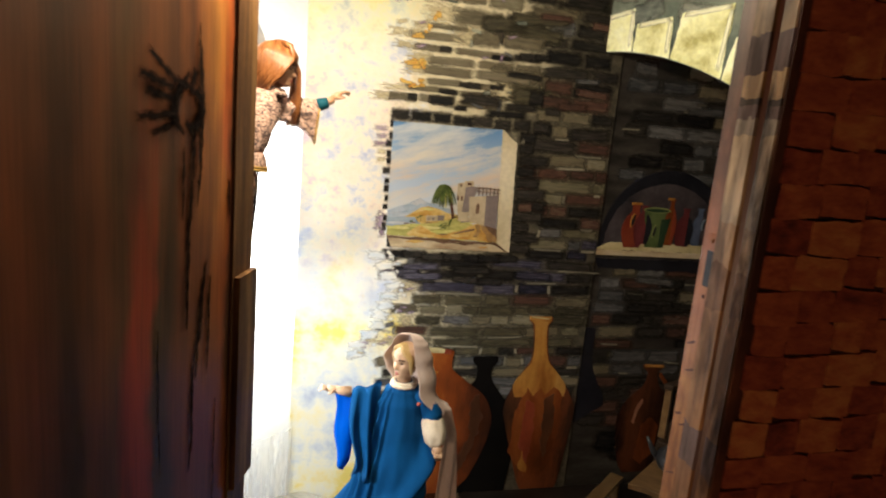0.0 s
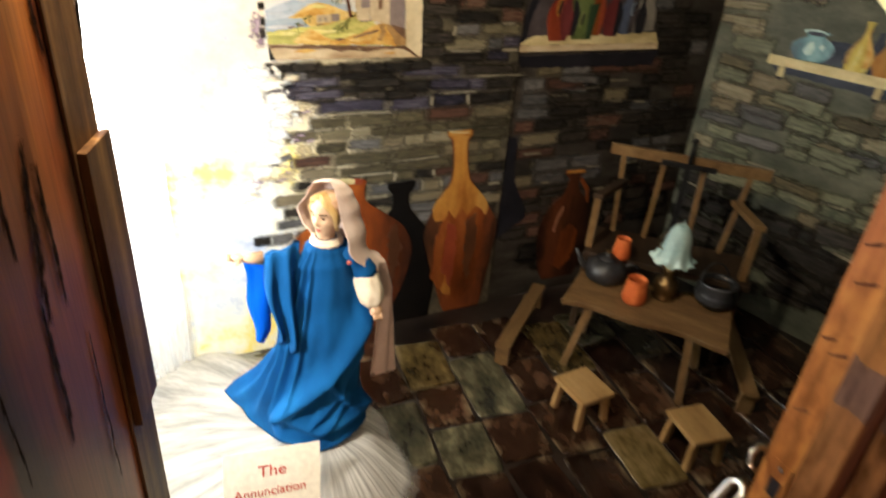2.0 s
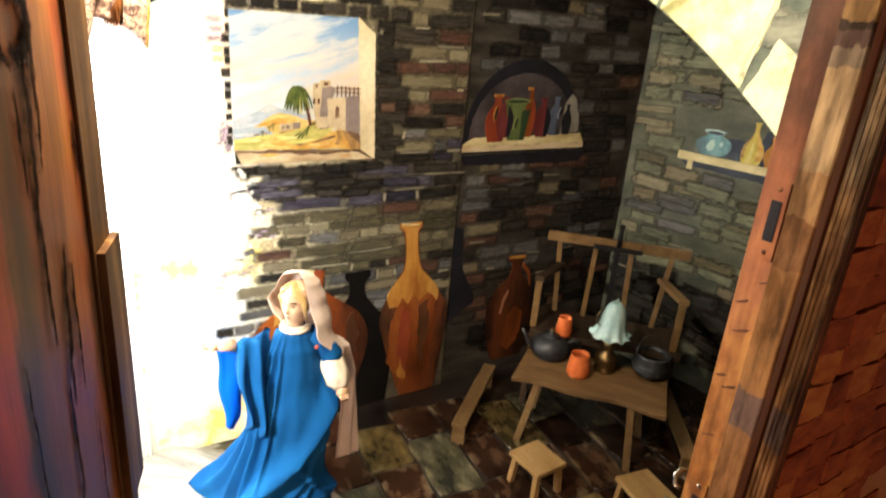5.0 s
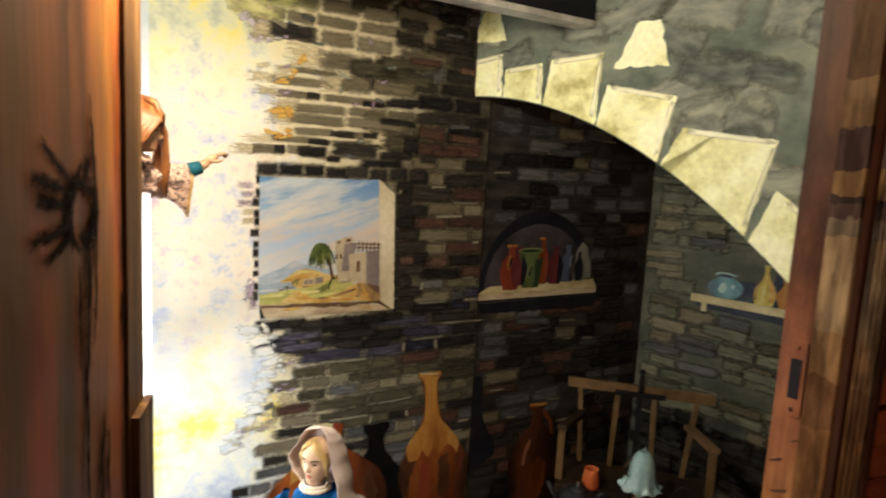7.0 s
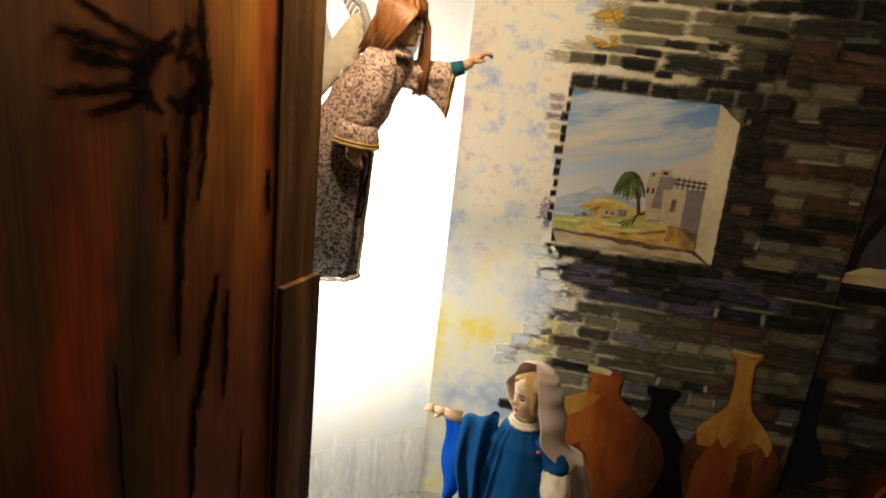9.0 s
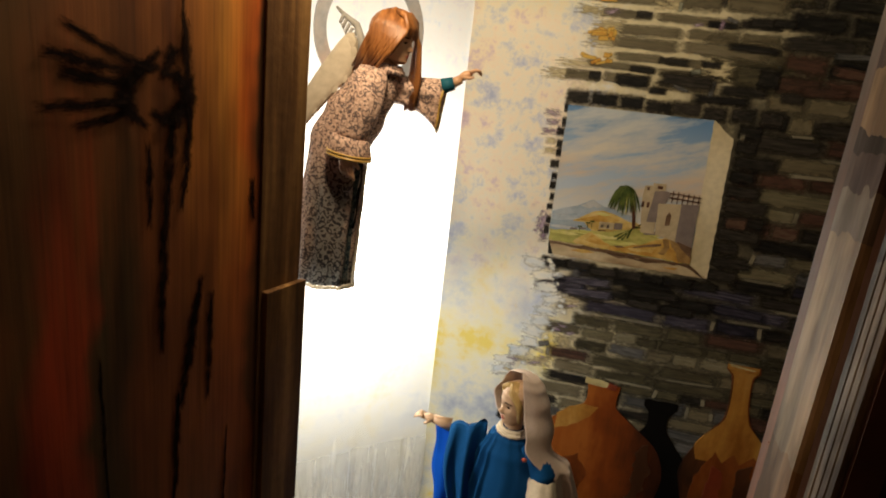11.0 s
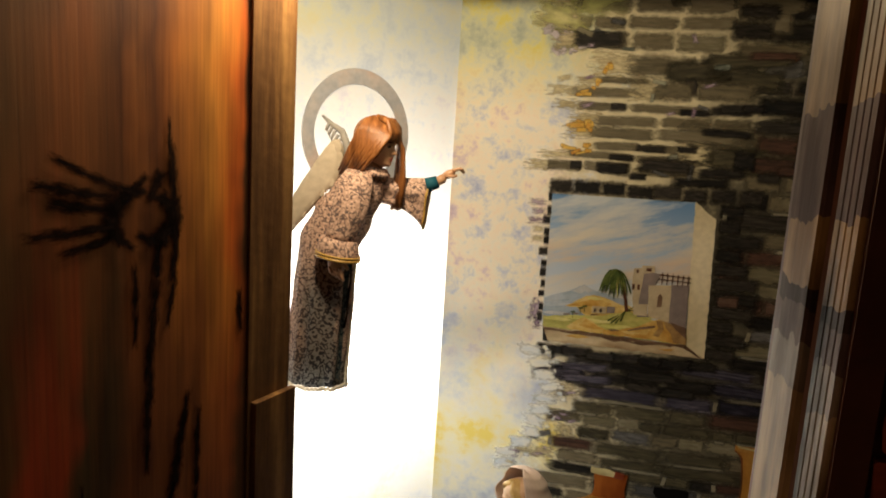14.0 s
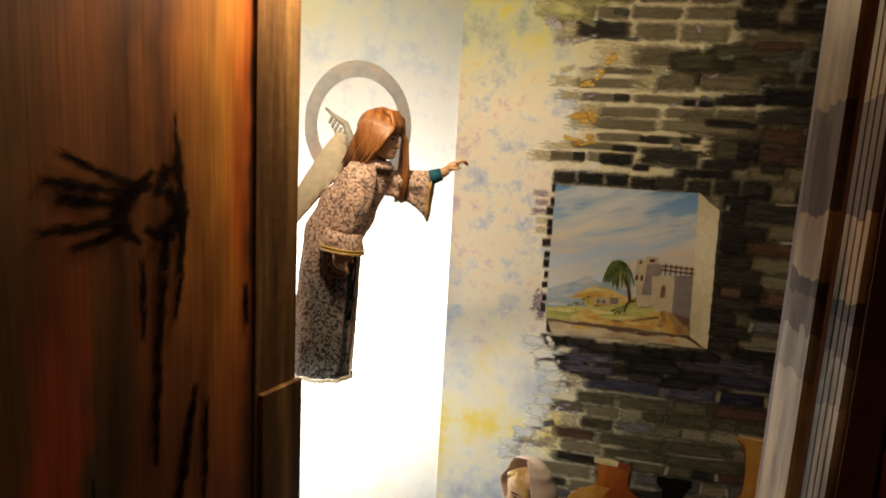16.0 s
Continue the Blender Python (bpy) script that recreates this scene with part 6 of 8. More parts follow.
def mug(place, r, h, label):
    m = empty("mug", Matrix.Translation(place), label, "mug", "earthenware mugs")
    part("cup", lathe([(0.0, 0.0), (r * 0.9, 0.0), (r * 1.02, h * 0.10), (r * 1.06, h * 0.28), (r * 0.95, h * 0.62), (r * 0.84, h * 0.92), (r * 0.85, h), (r * 0.8, h), (r * 0.74, h * 0.8), (r * 0.86, h * 0.3), (r * 0.7, h * 0.1), (0.0, h * 0.08)]), CLAY, m, smooth=True)
    b = bmesh.new()
    add_tube(b, [(r * 0.5, r * 0.66, h * 0.8), (r * 0.85, r * 1.2, h * 0.72), (r * 0.9, r * 1.3, h * 0.45), (r * 0.55, r * 0.76, h * 0.25)], [r * 0.12] * 4, 8)
    part("handle", b, CLAY, m, smooth=True)


mug((1.730, 1.945, TOP), 0.044, 0.098, "orange earthenware mug at the table's front")
mug((1.79, 2.12, 0.365), 0.034, 0.085, "small orange earthenware mug on the settle seat")

oil = empty("oil_lamp", Matrix.Translation((1.868, 1.93, TOP)), "brass oil lamp with a fluted pale blue glass shade", "lamp")
part("base", lathe([(0.0, 0.0), (0.044, 0.0), (0.046, 0.009), (0.036, 0.018), (0.042, 0.03), (0.048, 0.052), (0.043, 0.072), (0.028, 0.084), (0.020, 0.10), (0.028, 0.114), (0.030, 0.128), (0.018, 0.142), (0.013, 0.175)]), BRASS, oil, smooth=True)
SHADE = [(0.160, 0.080), (0.165, 0.071), (0.176, 0.061), (0.192, 0.054), (0.212, 0.050), (0.236, 0.047), (0.258, 0.042), (0.277, 0.034), (0.291, 0.023), (0.299, 0.012)]
rings = []
for z, r in [(0.166 + (z - 0.16) * 1.06, r * 1.02) for z, r in SHADE]:
    f = max(0.0, (r - 0.046) / 0.036)
    rings.append([Vector((r * (1 + 0.10 * f * math.sin(9 * a)) * math.cos(a), r * (1 + 0.10 * f * math.sin(9 * a)) * math.sin(a), z + 0.007 * f * math.sin(9 * a + 1.2))) for a in [2 * math.pi * j / 72 for j in range(72)]])
inner = [[Vector((p.x * 0.94, p.y * 0.94, p.z - 0.001)) for p in r] for r in reversed(rings)]
bm = bmesh.new()
add_loft(bm, rings + inner, 0, True, False)
part("shade", bm, OPAL, oil, "fluted pale blue glass shade", smooth=True)
bm = bmesh.new()
add_tube(bm, [(0, 0, 0.172), (0, 0, 0.24), (0, 0, 0.272)], [0.014, 0.012, 0.010], 14)
part("chimney", bm, OPAL, oil, smooth=True)
bm = bmesh.new()
add_tube(bm, [(-0.045 + 0.034 * math.cos(2 * math.pi * i / 20), 0.02, 0.245 + 0.034 * math.sin(2 * math.pi * i / 20)) for i in range(21)], [0.0022] * 21, 8)
part("wire_ring", bm, BRASS, oil, "brass wire ring of the shade holder", smooth=True)
bm = bmesh.new()
add_tube(bm, [(0, 0, 0.305), (0.002, 0, 0.318), (0.008, 0, 0.328)], [0.005, 0.003, 0.0015], 8)
part("finial", bm, OPAL, oil, smooth=True)

pot = empty("cooking_pot", Matrix.Translation((2.015, 1.818, TOP)) @ Matrix.Scale(1.14, 4), "round black iron cooking pot with a bail handle", "pot")
part("body", lathe([(0.0, 0.0), (0.04, 0.0), (0.062, 0.02), (0.068, 0.035), (0.0665, 0.037), (0.0685, 0.04), (0.066, 0.055), (0.0645, 0.057), (0.066, 0.06), (0.056, 0.078), (0.064, 0.09), (0.058, 0.09), (0.05, 0.078), (0.058, 0.05), (0.04, 0.012), (0.0, 0.008)]), IRON, pot, smooth=True)
bm = bmesh.new()
add_tube(bm, [(0.064 * math.cos(a), 0.02 * math.sin(a) + 0.018, 0.086 + 0.055 * math.sin(a)) for a in [math.pi * i / 14 for i in range(15)]], [0.0028] * 15, 8)
part("bail", bm, IRON, pot, smooth=True)

# ---- the figure in the blue robe ----
HEM = 0.112


def smoothstep(a, b, x):
    t = min(1, max(0, (x - a) / (b - a)))
    return t * t * (3 - 2 * t)


def along(keys, x):
    """Value at x of a run of (x, value) keys, eased between them."""
    for (x0, v0), (x1, v1) in zip(keys, keys[1:]):
        if x <= x1:
            k = smoothstep(x0, x1, x)
            return v0 + (v1 - v0) * k
    return keys[-1][1]


def doll():
    bm = bmesh.new()
    K = 216
    front = radians(250)
    # folds: from (turn off the front, height) to (turn, height), width, rise
    pleats = [(-84, 0.72, -118, 0.12, 7, 0.026), (-66, 0.74, -98, 0.13, 5.5, 0.030), (-52, 0.765, -76, 0.19, 4.2, 0.030), (-38, 0.77, -54, 0.24, 3.4, 0.028), (-24, 0.77, -31, 0.30, 3.2, 0.018), (62, 0.70, 70, 0.30, 9, 0.012), (-125, 0.5, -140, 0.12, 8, 0.022)]
    swags = [(76, 0.57, -40, 0.245, 0.046, 0.040), (66, 0.42, 4, 0.235, 0.022, 0.016), (-40, 0.235, 84, 0.205, 0.036, 0.034), (-40, 0.155, 84, 0.150, 0.030, 0.034), (-30, 0.195, 40, 0.250, 0.014, 0.012), (22, 0.33, 78, 0.22, 0.030, 0.018)]
    rings = []
    for i in range(84):
        t = i / 83
        z = HEM + (0.795 - HEM) * t
        cx = along([(HEM, 0.500), (0.3, 0.506), (0.5, 0.515), (0.68, 0.522), (0.8, 0.514)], z)
        cy = along([(HEM, 1.925), (0.3, 1.915), (0.55, 1.885), (0.8, 1.868)], z)
        rx = along([(HEM, 0.112), (0.20, 0.116), (0.32, 0.112), (0.45, 0.106), (0.62, 0.090), (0.72, 0.082), (0.765, 0.062), (0.795, 0.027)], z)
        ry = along([(HEM, 0.088), (0.25, 0.086), (0.45, 0.078), (0.62, 0.066), (0.72, 0.058), (0.765, 0.046), (0.795, 0.025)], z)
        pts = []
        for j in range(K):
            a = 2 * math.pi * j / K
            d = math.degrees(((a - front + math.pi) % (2 * math.pi)) - math.pi)
            out = 0.0
            for d0, z0, d1, z1, w, h in pleats:
                k = (z - z0) / (z1 - z0)
                if -0.08 < k < 1.15:
                    c = d0 + (d1 - d0) * k
                    out += h * math.exp(-((d - c) / w) ** 2) * smoothstep(-0.08, 0.2, k) * smoothstep(1.15, 0.85, k) * (0.55 + 0.6 * k)
            for d0, z0, d1, z1, w, h in swags:
                k = (d - d0) / (d1 - d0)
                if -0.25 < k < 1.25:
                    c = z0 + (z1 - z0) * k - 0.035 * math.sin(math.pi * min(1, max(0, k)))
                    q = (z - c) / w
                    out += h * (math.exp(-0.6 * q * q) if q > 0 else math.exp(-6 * q * q)) * smoothstep(-0.25, 0.05, k) * smoothstep(1.25, 0.95, k)
            out += 0.004 * noise.noise(Vector((math.cos(a) * 3, math.sin(a) * 3, z * 9)))
            low = 1 - t
            tail = max(0, math.cos(a - 2.36)) ** 5 * max(0.0, (0.50 - z) / (0.50 - HEM)) ** 1.8 * (1 + 0.10 * math.sin(11 * a))
            flare = 0.03 * max(0, math.cos(a - 3.2)) ** 2 * low ** 2.5
            hang = 0.008 * math.sin(5 * a + 1) * low ** 3
            pts.append(Vector((cx + (rx + out + flare) * math.cos(a) - 0.140 * tail, cy + (ry + out + flare) * math.sin(a) + 0.140 * tail, z + hang + 0.012 * tail)))
        rings.append(pts)
    add_loft(bm, rings, 0)
    # cape sleeve hanging from the raised arm
    face_pts, back_pts = [], []
    for i in range(30):
        v = i / 29
        fr, bk = [], []
        for j in range(41):
            u = j / 40
            top = 0.765 + 0.018 * u + 0.006 * math.sin(9 * u)
            bottom = 0.46 - 0.08 * u
            z = top + (bottom - top) * v
            x = 0.345 + 0.098 * u + v * (0.030 * (1 - u) ** 1.5 + 0.012 * math.sin(4 * v)) + 0.010 * math.sin(7 * v + 2) * (1 - u)
            f = math.sin(2 * math.pi * (2.0 * u + 0.25 * v))
            y = 1.862 - 0.012 * u + (-0.022 * math.sqrt(min(1, v * 5)) - (0.004 + 0.020 * v) * (f if f > 0 else 0.6 * f) - 0.012 * u * v) * smoothstep(1.02, 0.72, v) + 0.03 * smoothstep(0.75, 1.0, v) + 0.034 * smoothstep(0.55, 1.0, u)
            fr.append(Vector((x, y, z)))
            bk.append(Vector((x + 0.004, 1.875 + 0.022 * math.sqrt(min(1, v * 5)), z)))
        face_pts.append(fr + bk[::-1])
    add_loft(bm, face_pts, 0)
    # lining of the far side of the sleeve, below the hand
    rows = []
    for i in range(16):
        t = i / 15
        z = 0.742 - 0.25 * t
        x0 = 0.306 + 0.016 * t + 0.005 * math.sin(9 * t)
        x1 = 0.375 - 0.01 * t if t < 0.85 else 0.3665 - 0.15 * (t - 0.85)
        rows.append([Vector((x0 + (x1 - x0) * c, 1.895 + 0.006 * math.sin(5 * c + 3 * t) + w, z - 0.018 * c * t)) for w, cs in ((0, (0, 0.2, 0.4, 0.6, 0.8, 1)), (0.004, (1, 0.8, 0.6, 0.4, 0.2, 0))) for c in cs])
    add_loft(bm, rows, 1)
    # raised hand
    add_tube(bm, [(0.352, 1.880, 0.752), (0.320, 1.880, 0.756), (0.302, 1.880, 0.762)], [0.018, 0.013, 0.012], 12, 2)
    add_ball(bm, (0.292, 1.878, 0.764), (0.021, 0.014, 0.009), 2)
    for k in range(4):
        add_tube(bm, [(0.280, 1.868 + 0.007 * k, 0.765), (0.266, 1.866 + 0.008 * k, 0.769), (0.254, 1.866 + 0.008 * k, 0.763 - 0.002 * k)], [0.0044, 0.004, 0.003], 8, 2)
    add_tube(bm, [(0.298, 1.866, 0.760), (0.284, 1.854, 0.757)], [0.0048, 0.0035], 8, 2)
    # lowered arm: blue sleeve, puffed white cuff, hand
    add_tube(bm, [(0.550, 1.86, 0.755), (0.588, 1.848, 0.728), (0.606, 1.830, 0.692), (0.608, 1.822, 0.674)], [0.034, 0.034, 0.033, 0.029], 18, 0)
    rings = []
    for i in range(14):
        t = i / 13
        c = Vector((0.606, 1.826, 0.692)).lerp(Vector((0.610, 1.782, 0.610)), t)
        r = 0.029 + 0.008 * math.sin(math.pi * min(1, t * 1.15)) - 0.014 * smoothstep(0.8, 1.0, t)
        rings.append(ring(c, r, r, 28, None, lambda a, t=t: 1 + 0.10 * noise.noise(Vector((2.2 * math.cos(a), 2.2 * math.sin(a), 5 * t))) + 0.06 * math.sin(7 * a + 5 * t)))
    add_loft(bm, rings, 3)
    add_ball(bm, (0.615, 1.768, 0.605), (0.018, 0.014, 0.017), 2)
    for k in range(4):
        add_tube(bm, [(0.607 + 0.006 * k, 1.760, 0.602), (0.606 + 0.006 * k, 1.750, 0.592), (0.609 + 0.005 * k, 1.755, 0.583)], [0.0042, 0.004, 0.0035], 8, 2)
    # neck and head, turned to its right
    face = math.radians(212)
    fx, fy = math.cos(face), math.sin(face)
    sx, sy = -fy, fx
    hc = Vector((0.514, 1.858, 0.862))
    add_tube(bm, [(0.513, 1.868, 0.780), (0.512, 1.864, 0.83)], [0.025, 0.021], 14, 2)
    add_head(bm, hc, face, 1.1, 2, 5, 6, radians(4))
    for s in (-1, 1):
        # parted hair
        for g in range(3):
            add_tube(bm, [hc + Vector((fx * (0.018 - 0.006 * g), fy * (0.018 - 0.006 * g), 0.054)), hc + Vector((fx * (0.031 - 0.007 * g) + sx * s * 0.018, fy * (0.031 - 0.007 * g) + sy * s * 0.018, 0.042 + 0.002 * g)), hc + Vector((fx * 0.016 + sx * s * (0.036 + 0.002 * g), fy * 0.016 + sy * s * (0.036 + 0.002 * g), 0.012)), hc + Vector((fx * 0.010 + sx * s * 0.039, fy * 0.010 + sy * s * 0.039, -0.03))], [0.008, 0.008, 0.008, 0.005], 10, 4)
    # collar with a gathered edge, brooch
    for rr, zz in ((0.031, 0.792), (0.036, 0.784)):
        add_tube(bm, [(0.513 + rr * (1 + 0.06 * (i % 2)) * math.cos(2 * math.pi * i / 26), 1.866 + rr * (1 + 0.06 * (i % 2)) * math.sin(2 * math.pi * i / 26), zz) for i in range(27)], [0.006] * 27, 8, 3)
    add_ball(bm, (0.553, 1.806, 0.742), (0.007, 0.005, 0.006), 5, None, 10)
    # veil: a loose hood that opens round the face, then a long fall behind one shoulder
    L = [(0.0, (0.545, 1.790, 0.795)), (0.22, (0.622, 1.815, 0.700)), (0.42, (0.646, 1.850, 0.60)), (0.7, (0.648, 1.880, 0.44)), (1.0, (0.645, 1.895, 0.275))]
    R = [(0.0, (0.606, 1.905, 0.795)), (0.22, (0.664, 1.915, 0.700)), (0.42, (0.705, 1.925, 0.585)), (0.7, (0.728, 1.930, 0.42)), (1.0, (0.748, 1.930, 0.252))]
    near_r = [(0, 0.004), (0.06, 0.025), (0.15, 0.038), (0.35, 0.046), (0.7, 0.050), (1, 0.066)]
    right_r = [(0, 0.004), (0.06, 0.030), (0.15, 0.046), (0.35, 0.062), (0.65, 0.080), (1, 0.098)]
    far_r = [(0, 0.004), (0.06, 0.027), (0.15, 0.040), (0.35, 0.052), (0.68, 0.080), (0.85, 0.070), (1, 0.048)]
    rings = []
    hood = None
    for i in range(64):
        t = i / 63
        arc = []
        if t <= 0.4:
            k = t / 0.4
            z = 0.945 - 0.150 * k ** 1.5
            c = Vector((0.516 + 0.004 * k, 1.862, z))
            a0, a1 = radians(270 + 26 * k), radians(516 - 10 * k)
            n, r, f = along(near_r, k), along(right_r, k), along(far_r, k)
            for j in range(49):
                q = j / 48
                a = a0 + (a1 - a0) * q
                rr = along([(0, n), (0.30, r), (0.62, r * 0.86), (1.0, f)], q)
                rr *= 1 + 0.035 * math.sin(12 * q + 2 * k) * smoothstep(0.3, 0.9, k)
                arc.append(c + Vector((rr * math.cos(a), rr * math.sin(a), 0.010 * smoothstep(0.25, 0.0, q) * (1 - k))))
            hood = arc
        else:
            k = (t - 0.4) / 0.6
            l = Vector([along([(p, v[n]) for p, v in L], k) for n in range(3)])
            r = Vector([along([(p, v[n]) for p, v in R], k) for n in range(3)])
            for j in range(49):
                q = j / 48
                p = l.lerp(r, q)
                p += Vector((1, -0.25, 0)) * (0.030 - 0.018 * k) * math.sin(math.pi * q)
                p += Vector((0.007, -0.006, 0)) * math.sin(15 * q + 2 * k) * smoothstep(0.1, 0.4, k)
                h = hood[j] - Vector((0, 0, 0.45 * k))
                arc.append(h.lerp(p, smoothstep(0.0, 0.22, k)))
        mid = sum(arc, Vector()) / len(arc)
        back = [p + (mid - p).normalized() * 0.0025 for p in reversed(arc)]
        rings.append(arc + back)
    add_loft(bm, rings, 7)
    return part("doll", bm, [BLUECLOTH, BLUELINING, SKIN, CUFF, BLOND, LIP, KNOT, VEIL, AUBURN], None, "doll in draped blue robe and pink veil, arm held out", "doll", smooth=True)


doll()


# ---- the flying figure ----
def winged_doll():
    bm = bmesh.new()
    K = 96
    rings = []
    mid_x = [(1.076, -0.048), (1.20, -0.042), (1.32, -0.034), (1.44, -0.026), (1.52, 0.010), (1.586, 0.048), (1.625, 0.066), (1.645, 0.076)]
    half = [(1.076, 0.080), (1.20, 0.080), (1.32, 0.079), (1.44, 0.076), (1.52, 0.074), (1.586, 0.062), (1.625, 0.046), (1.645, 0.026)]
    front = radians(289)
    for i in range(40):
        z = 1.076 + (1.645 - 1.076) * i / 39
        cx, r = along(mid_x, z), along(half, z)
        low = smoothstep(1.46, 1.2, z)
        pts = []
        for j in range(K):
            a = 2 * math.pi * j / K
            f = 1 + 0.05 * low * math.sin(9 * a + 2 * z) + 0.035 * low * math.sin(15 * a - 5 * z)
            lean = -0.22 * r * math.cos(a) * smoothstep(1.3, 1.5, z)
            pts.append(Vector((cx + r * f * math.cos(a), 1.940 + 0.80 * r * f * math.sin(a), z + lean)))
        rings.append(pts)
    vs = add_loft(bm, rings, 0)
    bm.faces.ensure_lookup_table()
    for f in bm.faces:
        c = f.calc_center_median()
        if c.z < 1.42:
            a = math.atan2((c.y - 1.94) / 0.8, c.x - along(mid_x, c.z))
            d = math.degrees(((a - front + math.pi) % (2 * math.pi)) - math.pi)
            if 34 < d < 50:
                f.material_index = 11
    # lace edging at the hem and up the front edge
    for j in range(0, K):
        p, q = rings[0][j], rings[0][(j + 1) % K]
        add_ball(bm, (p + q) / 2 - Vector((0, 0, 0.004 + 0.003 * (j % 2))), (0.0045, 0.003, 0.006), 7, None, 6)
    edge = [rings[i][int(round((front + radians(62)) / (2 * math.pi) * K)) % K] for i in range(0, 24)]
    for i in range(len(edge) - 1):
        for g in range(2):
            p = edge[i].lerp(edge[i + 1], g / 2)
            add_ball(bm, p + Vector((0.003, -0.003, 0)), (0.0045 - 0.0015 * g, 0.003, 0.005), 7, None, 6)
    # lowered arm in a wide sleeve with a deep turned-back cuff
    rings = []
    for z, cx, cy, r in ((1.640, 0.070, 1.922, 0.016), (1.632, 0.062, 1.900, 0.032), (1.605, 0.058, 1.884, 0.042), (1.56, 0.054, 1.872, 0.045), (1.52, 0.046, 1.868, 0.042), (1.485, 0.036, 1.866, 0.038), (1.455, 0.028, 1.865, 0.037)):
        rings.append(ring((cx, cy, z), r, r * 0.82, 40, Matrix.Rotation(radians(10), 3, "Y"), lambda a, z=z: 1 + 0.035 * math.sin(5 * a + 9 * z) + 0.02 * math.sin(9 * a - 30 * z)))
    add_loft(bm, rings, 0)
    rings = []
    for dz, r in ((0.012, 0.037), (0.010, 0.044), (0.0, 0.049), (-0.016, 0.052), (-0.032, 0.053), (-0.039, 0.050), (-0.036, 0.042), (-0.01, 0.036)):
        rings.append(ring((0.026, 1.865, 1.458 + dz), r, r * 0.84, 44, Matrix.Rotation(radians(7), 3, "Y"), lambda a: 1 + 0.025 * math.sin(7 * a) + 0.015 * math.sin(17 * a)))
    add_loft(bm, rings, 0)
    for dz, r, w in ((-0.036, 0.053, 0.0035), (-0.028, 0.0545, 0.0022)):
        p = ring((0.026, 1.865, 1.458 + dz), r, r * 0.84, 44, Matrix.Rotation(radians(7), 3, "Y"))
        add_tube(bm, p + [p[0]], [w * (1 + 0.3 * (i % 2)) for i in range(45)], 8, 4)
    add_tube(bm, [(0.022, 1.862, 1.44), (0.024, 1.856, 1.415)], [0.019, 0.017], 12, 2)
    add_ball(bm, (0.026, 1.852, 1.410), (0.020, 0.013, 0.020), 2)
    for k in range(4):
        add_tube(bm, [(0.014 + 0.008 * k, 1.847, 1.400), (0.019 + 0.009 * k, 1.843, 1.388 - 0.002 * k), (0.026 + 0.008 * k, 1.845, 1.380 - 0.004 * k)], [0.0055, 0.005, 0.0038], 8, 2)
    add_tube(bm, [(0.040, 1.86, 1.412), (0.052, 1.857, 1.402), (0.056, 1.858, 1.394)], [0.0055, 0.0048, 0.0036], 8, 2)
    # raised arm: hanging sleeve, teal cuff, hand
    rings = []
    for i in range(12):
        t = i / 11
        x = 0.075 + 0.146 * t
        top, bottom = 1.618 + 0.006 * t, 1.552 - 0.058 * t ** 3
        rings.append([Vector((x - 0.013 * t * (0.5 - 0.5 * math.sin(a)), 1.970 + 0.02 * t + (0.03 - 0.010 * t) * math.cos(a) * (1 + 0.2 * math.sin(5 * a)), (top + bottom) / 2 + (top - bottom) / 2 * math.sin(a))) for a in [2 * math.pi * j / 32 for j in range(32)]])
    add_loft(bm, rings, 0)
    add_tube(bm, rings[-1] + [rings[-1][0]], [0.0032] * 33, 6, 4)
    add_tube(bm, [(0.212, 1.985, 1.606), (0.240, 1.99, 1.616)], [0.019, 0.016], 14, 5)
    add_tube(bm, [(0.238, 1.99, 1.616), (0.256, 1.994, 1.628)], [0.012, 0.011], 12, 2)
    add_ball(bm, (0.266, 1.994, 1.637), (0.019, 0.011, 0.011), 2, Matrix.Rotation(radians(-28), 3, "Y"))
    for k in range(4):
        add_tube(bm, [(0.277, 1.986 + 0.006 * k, 1.646), (0.291, 1.985 + 0.007 * k, 1.652), (0.304, 1.985 + 0.007 * k, 1.651 - 0.003 * k)], [0.0048, 0.0042, 0.003], 8, 2)
    add_tube(bm, [(0.264, 1.984, 1.632), (0.279, 1.978, 1.632), (0.29, 1.978, 1.636)], [0.005, 0.004, 0.003], 8, 2)
    # collar frill, neck, head in profile
    for rr, zz in ((0.030, 1.640), (0.035, 1.632)):
        p = [Vector((0.082, 1.935, zz)) + Vector((rr * (1 + 0.10 * (i % 2)) * math.cos(2 * math.pi * i / 26), rr * (1 + 0.10 * (i % 2)) * math.sin(2 * math.pi * i / 26), -0.22 * rr * math.cos(2 * math.pi * i / 26))) for i in range(26)]
        add_tube(bm, p + [p[0]], [0.008] * 27, 8, 0)
    add_tube(bm, [(0.080, 1.938, 1.625), (0.096, 1.932, 1.672)], [0.022, 0.020], 14, 2)
    face = radians(-12)
    F, S = Vector((math.cos(face), math.sin(face), 0)), Vector((-math.sin(face), math.cos(face), 0))
    hc = Vector((0.102, 1.926, 1.702))
    add_head(bm, hc + Vector((0.004, 0, -0.004)), face, 1.0, 2, 6, 8, radians(10))
    # long straight hair: crown, near side swept back over the shoulder, far side falling in front
    add_ball(bm, hc + Vector((-0.020, 0.008, 0.014)), (0.049, 0.046, 0.053), 3, Matrix.Rotation(radians(-16), 3, "Y"), 32)
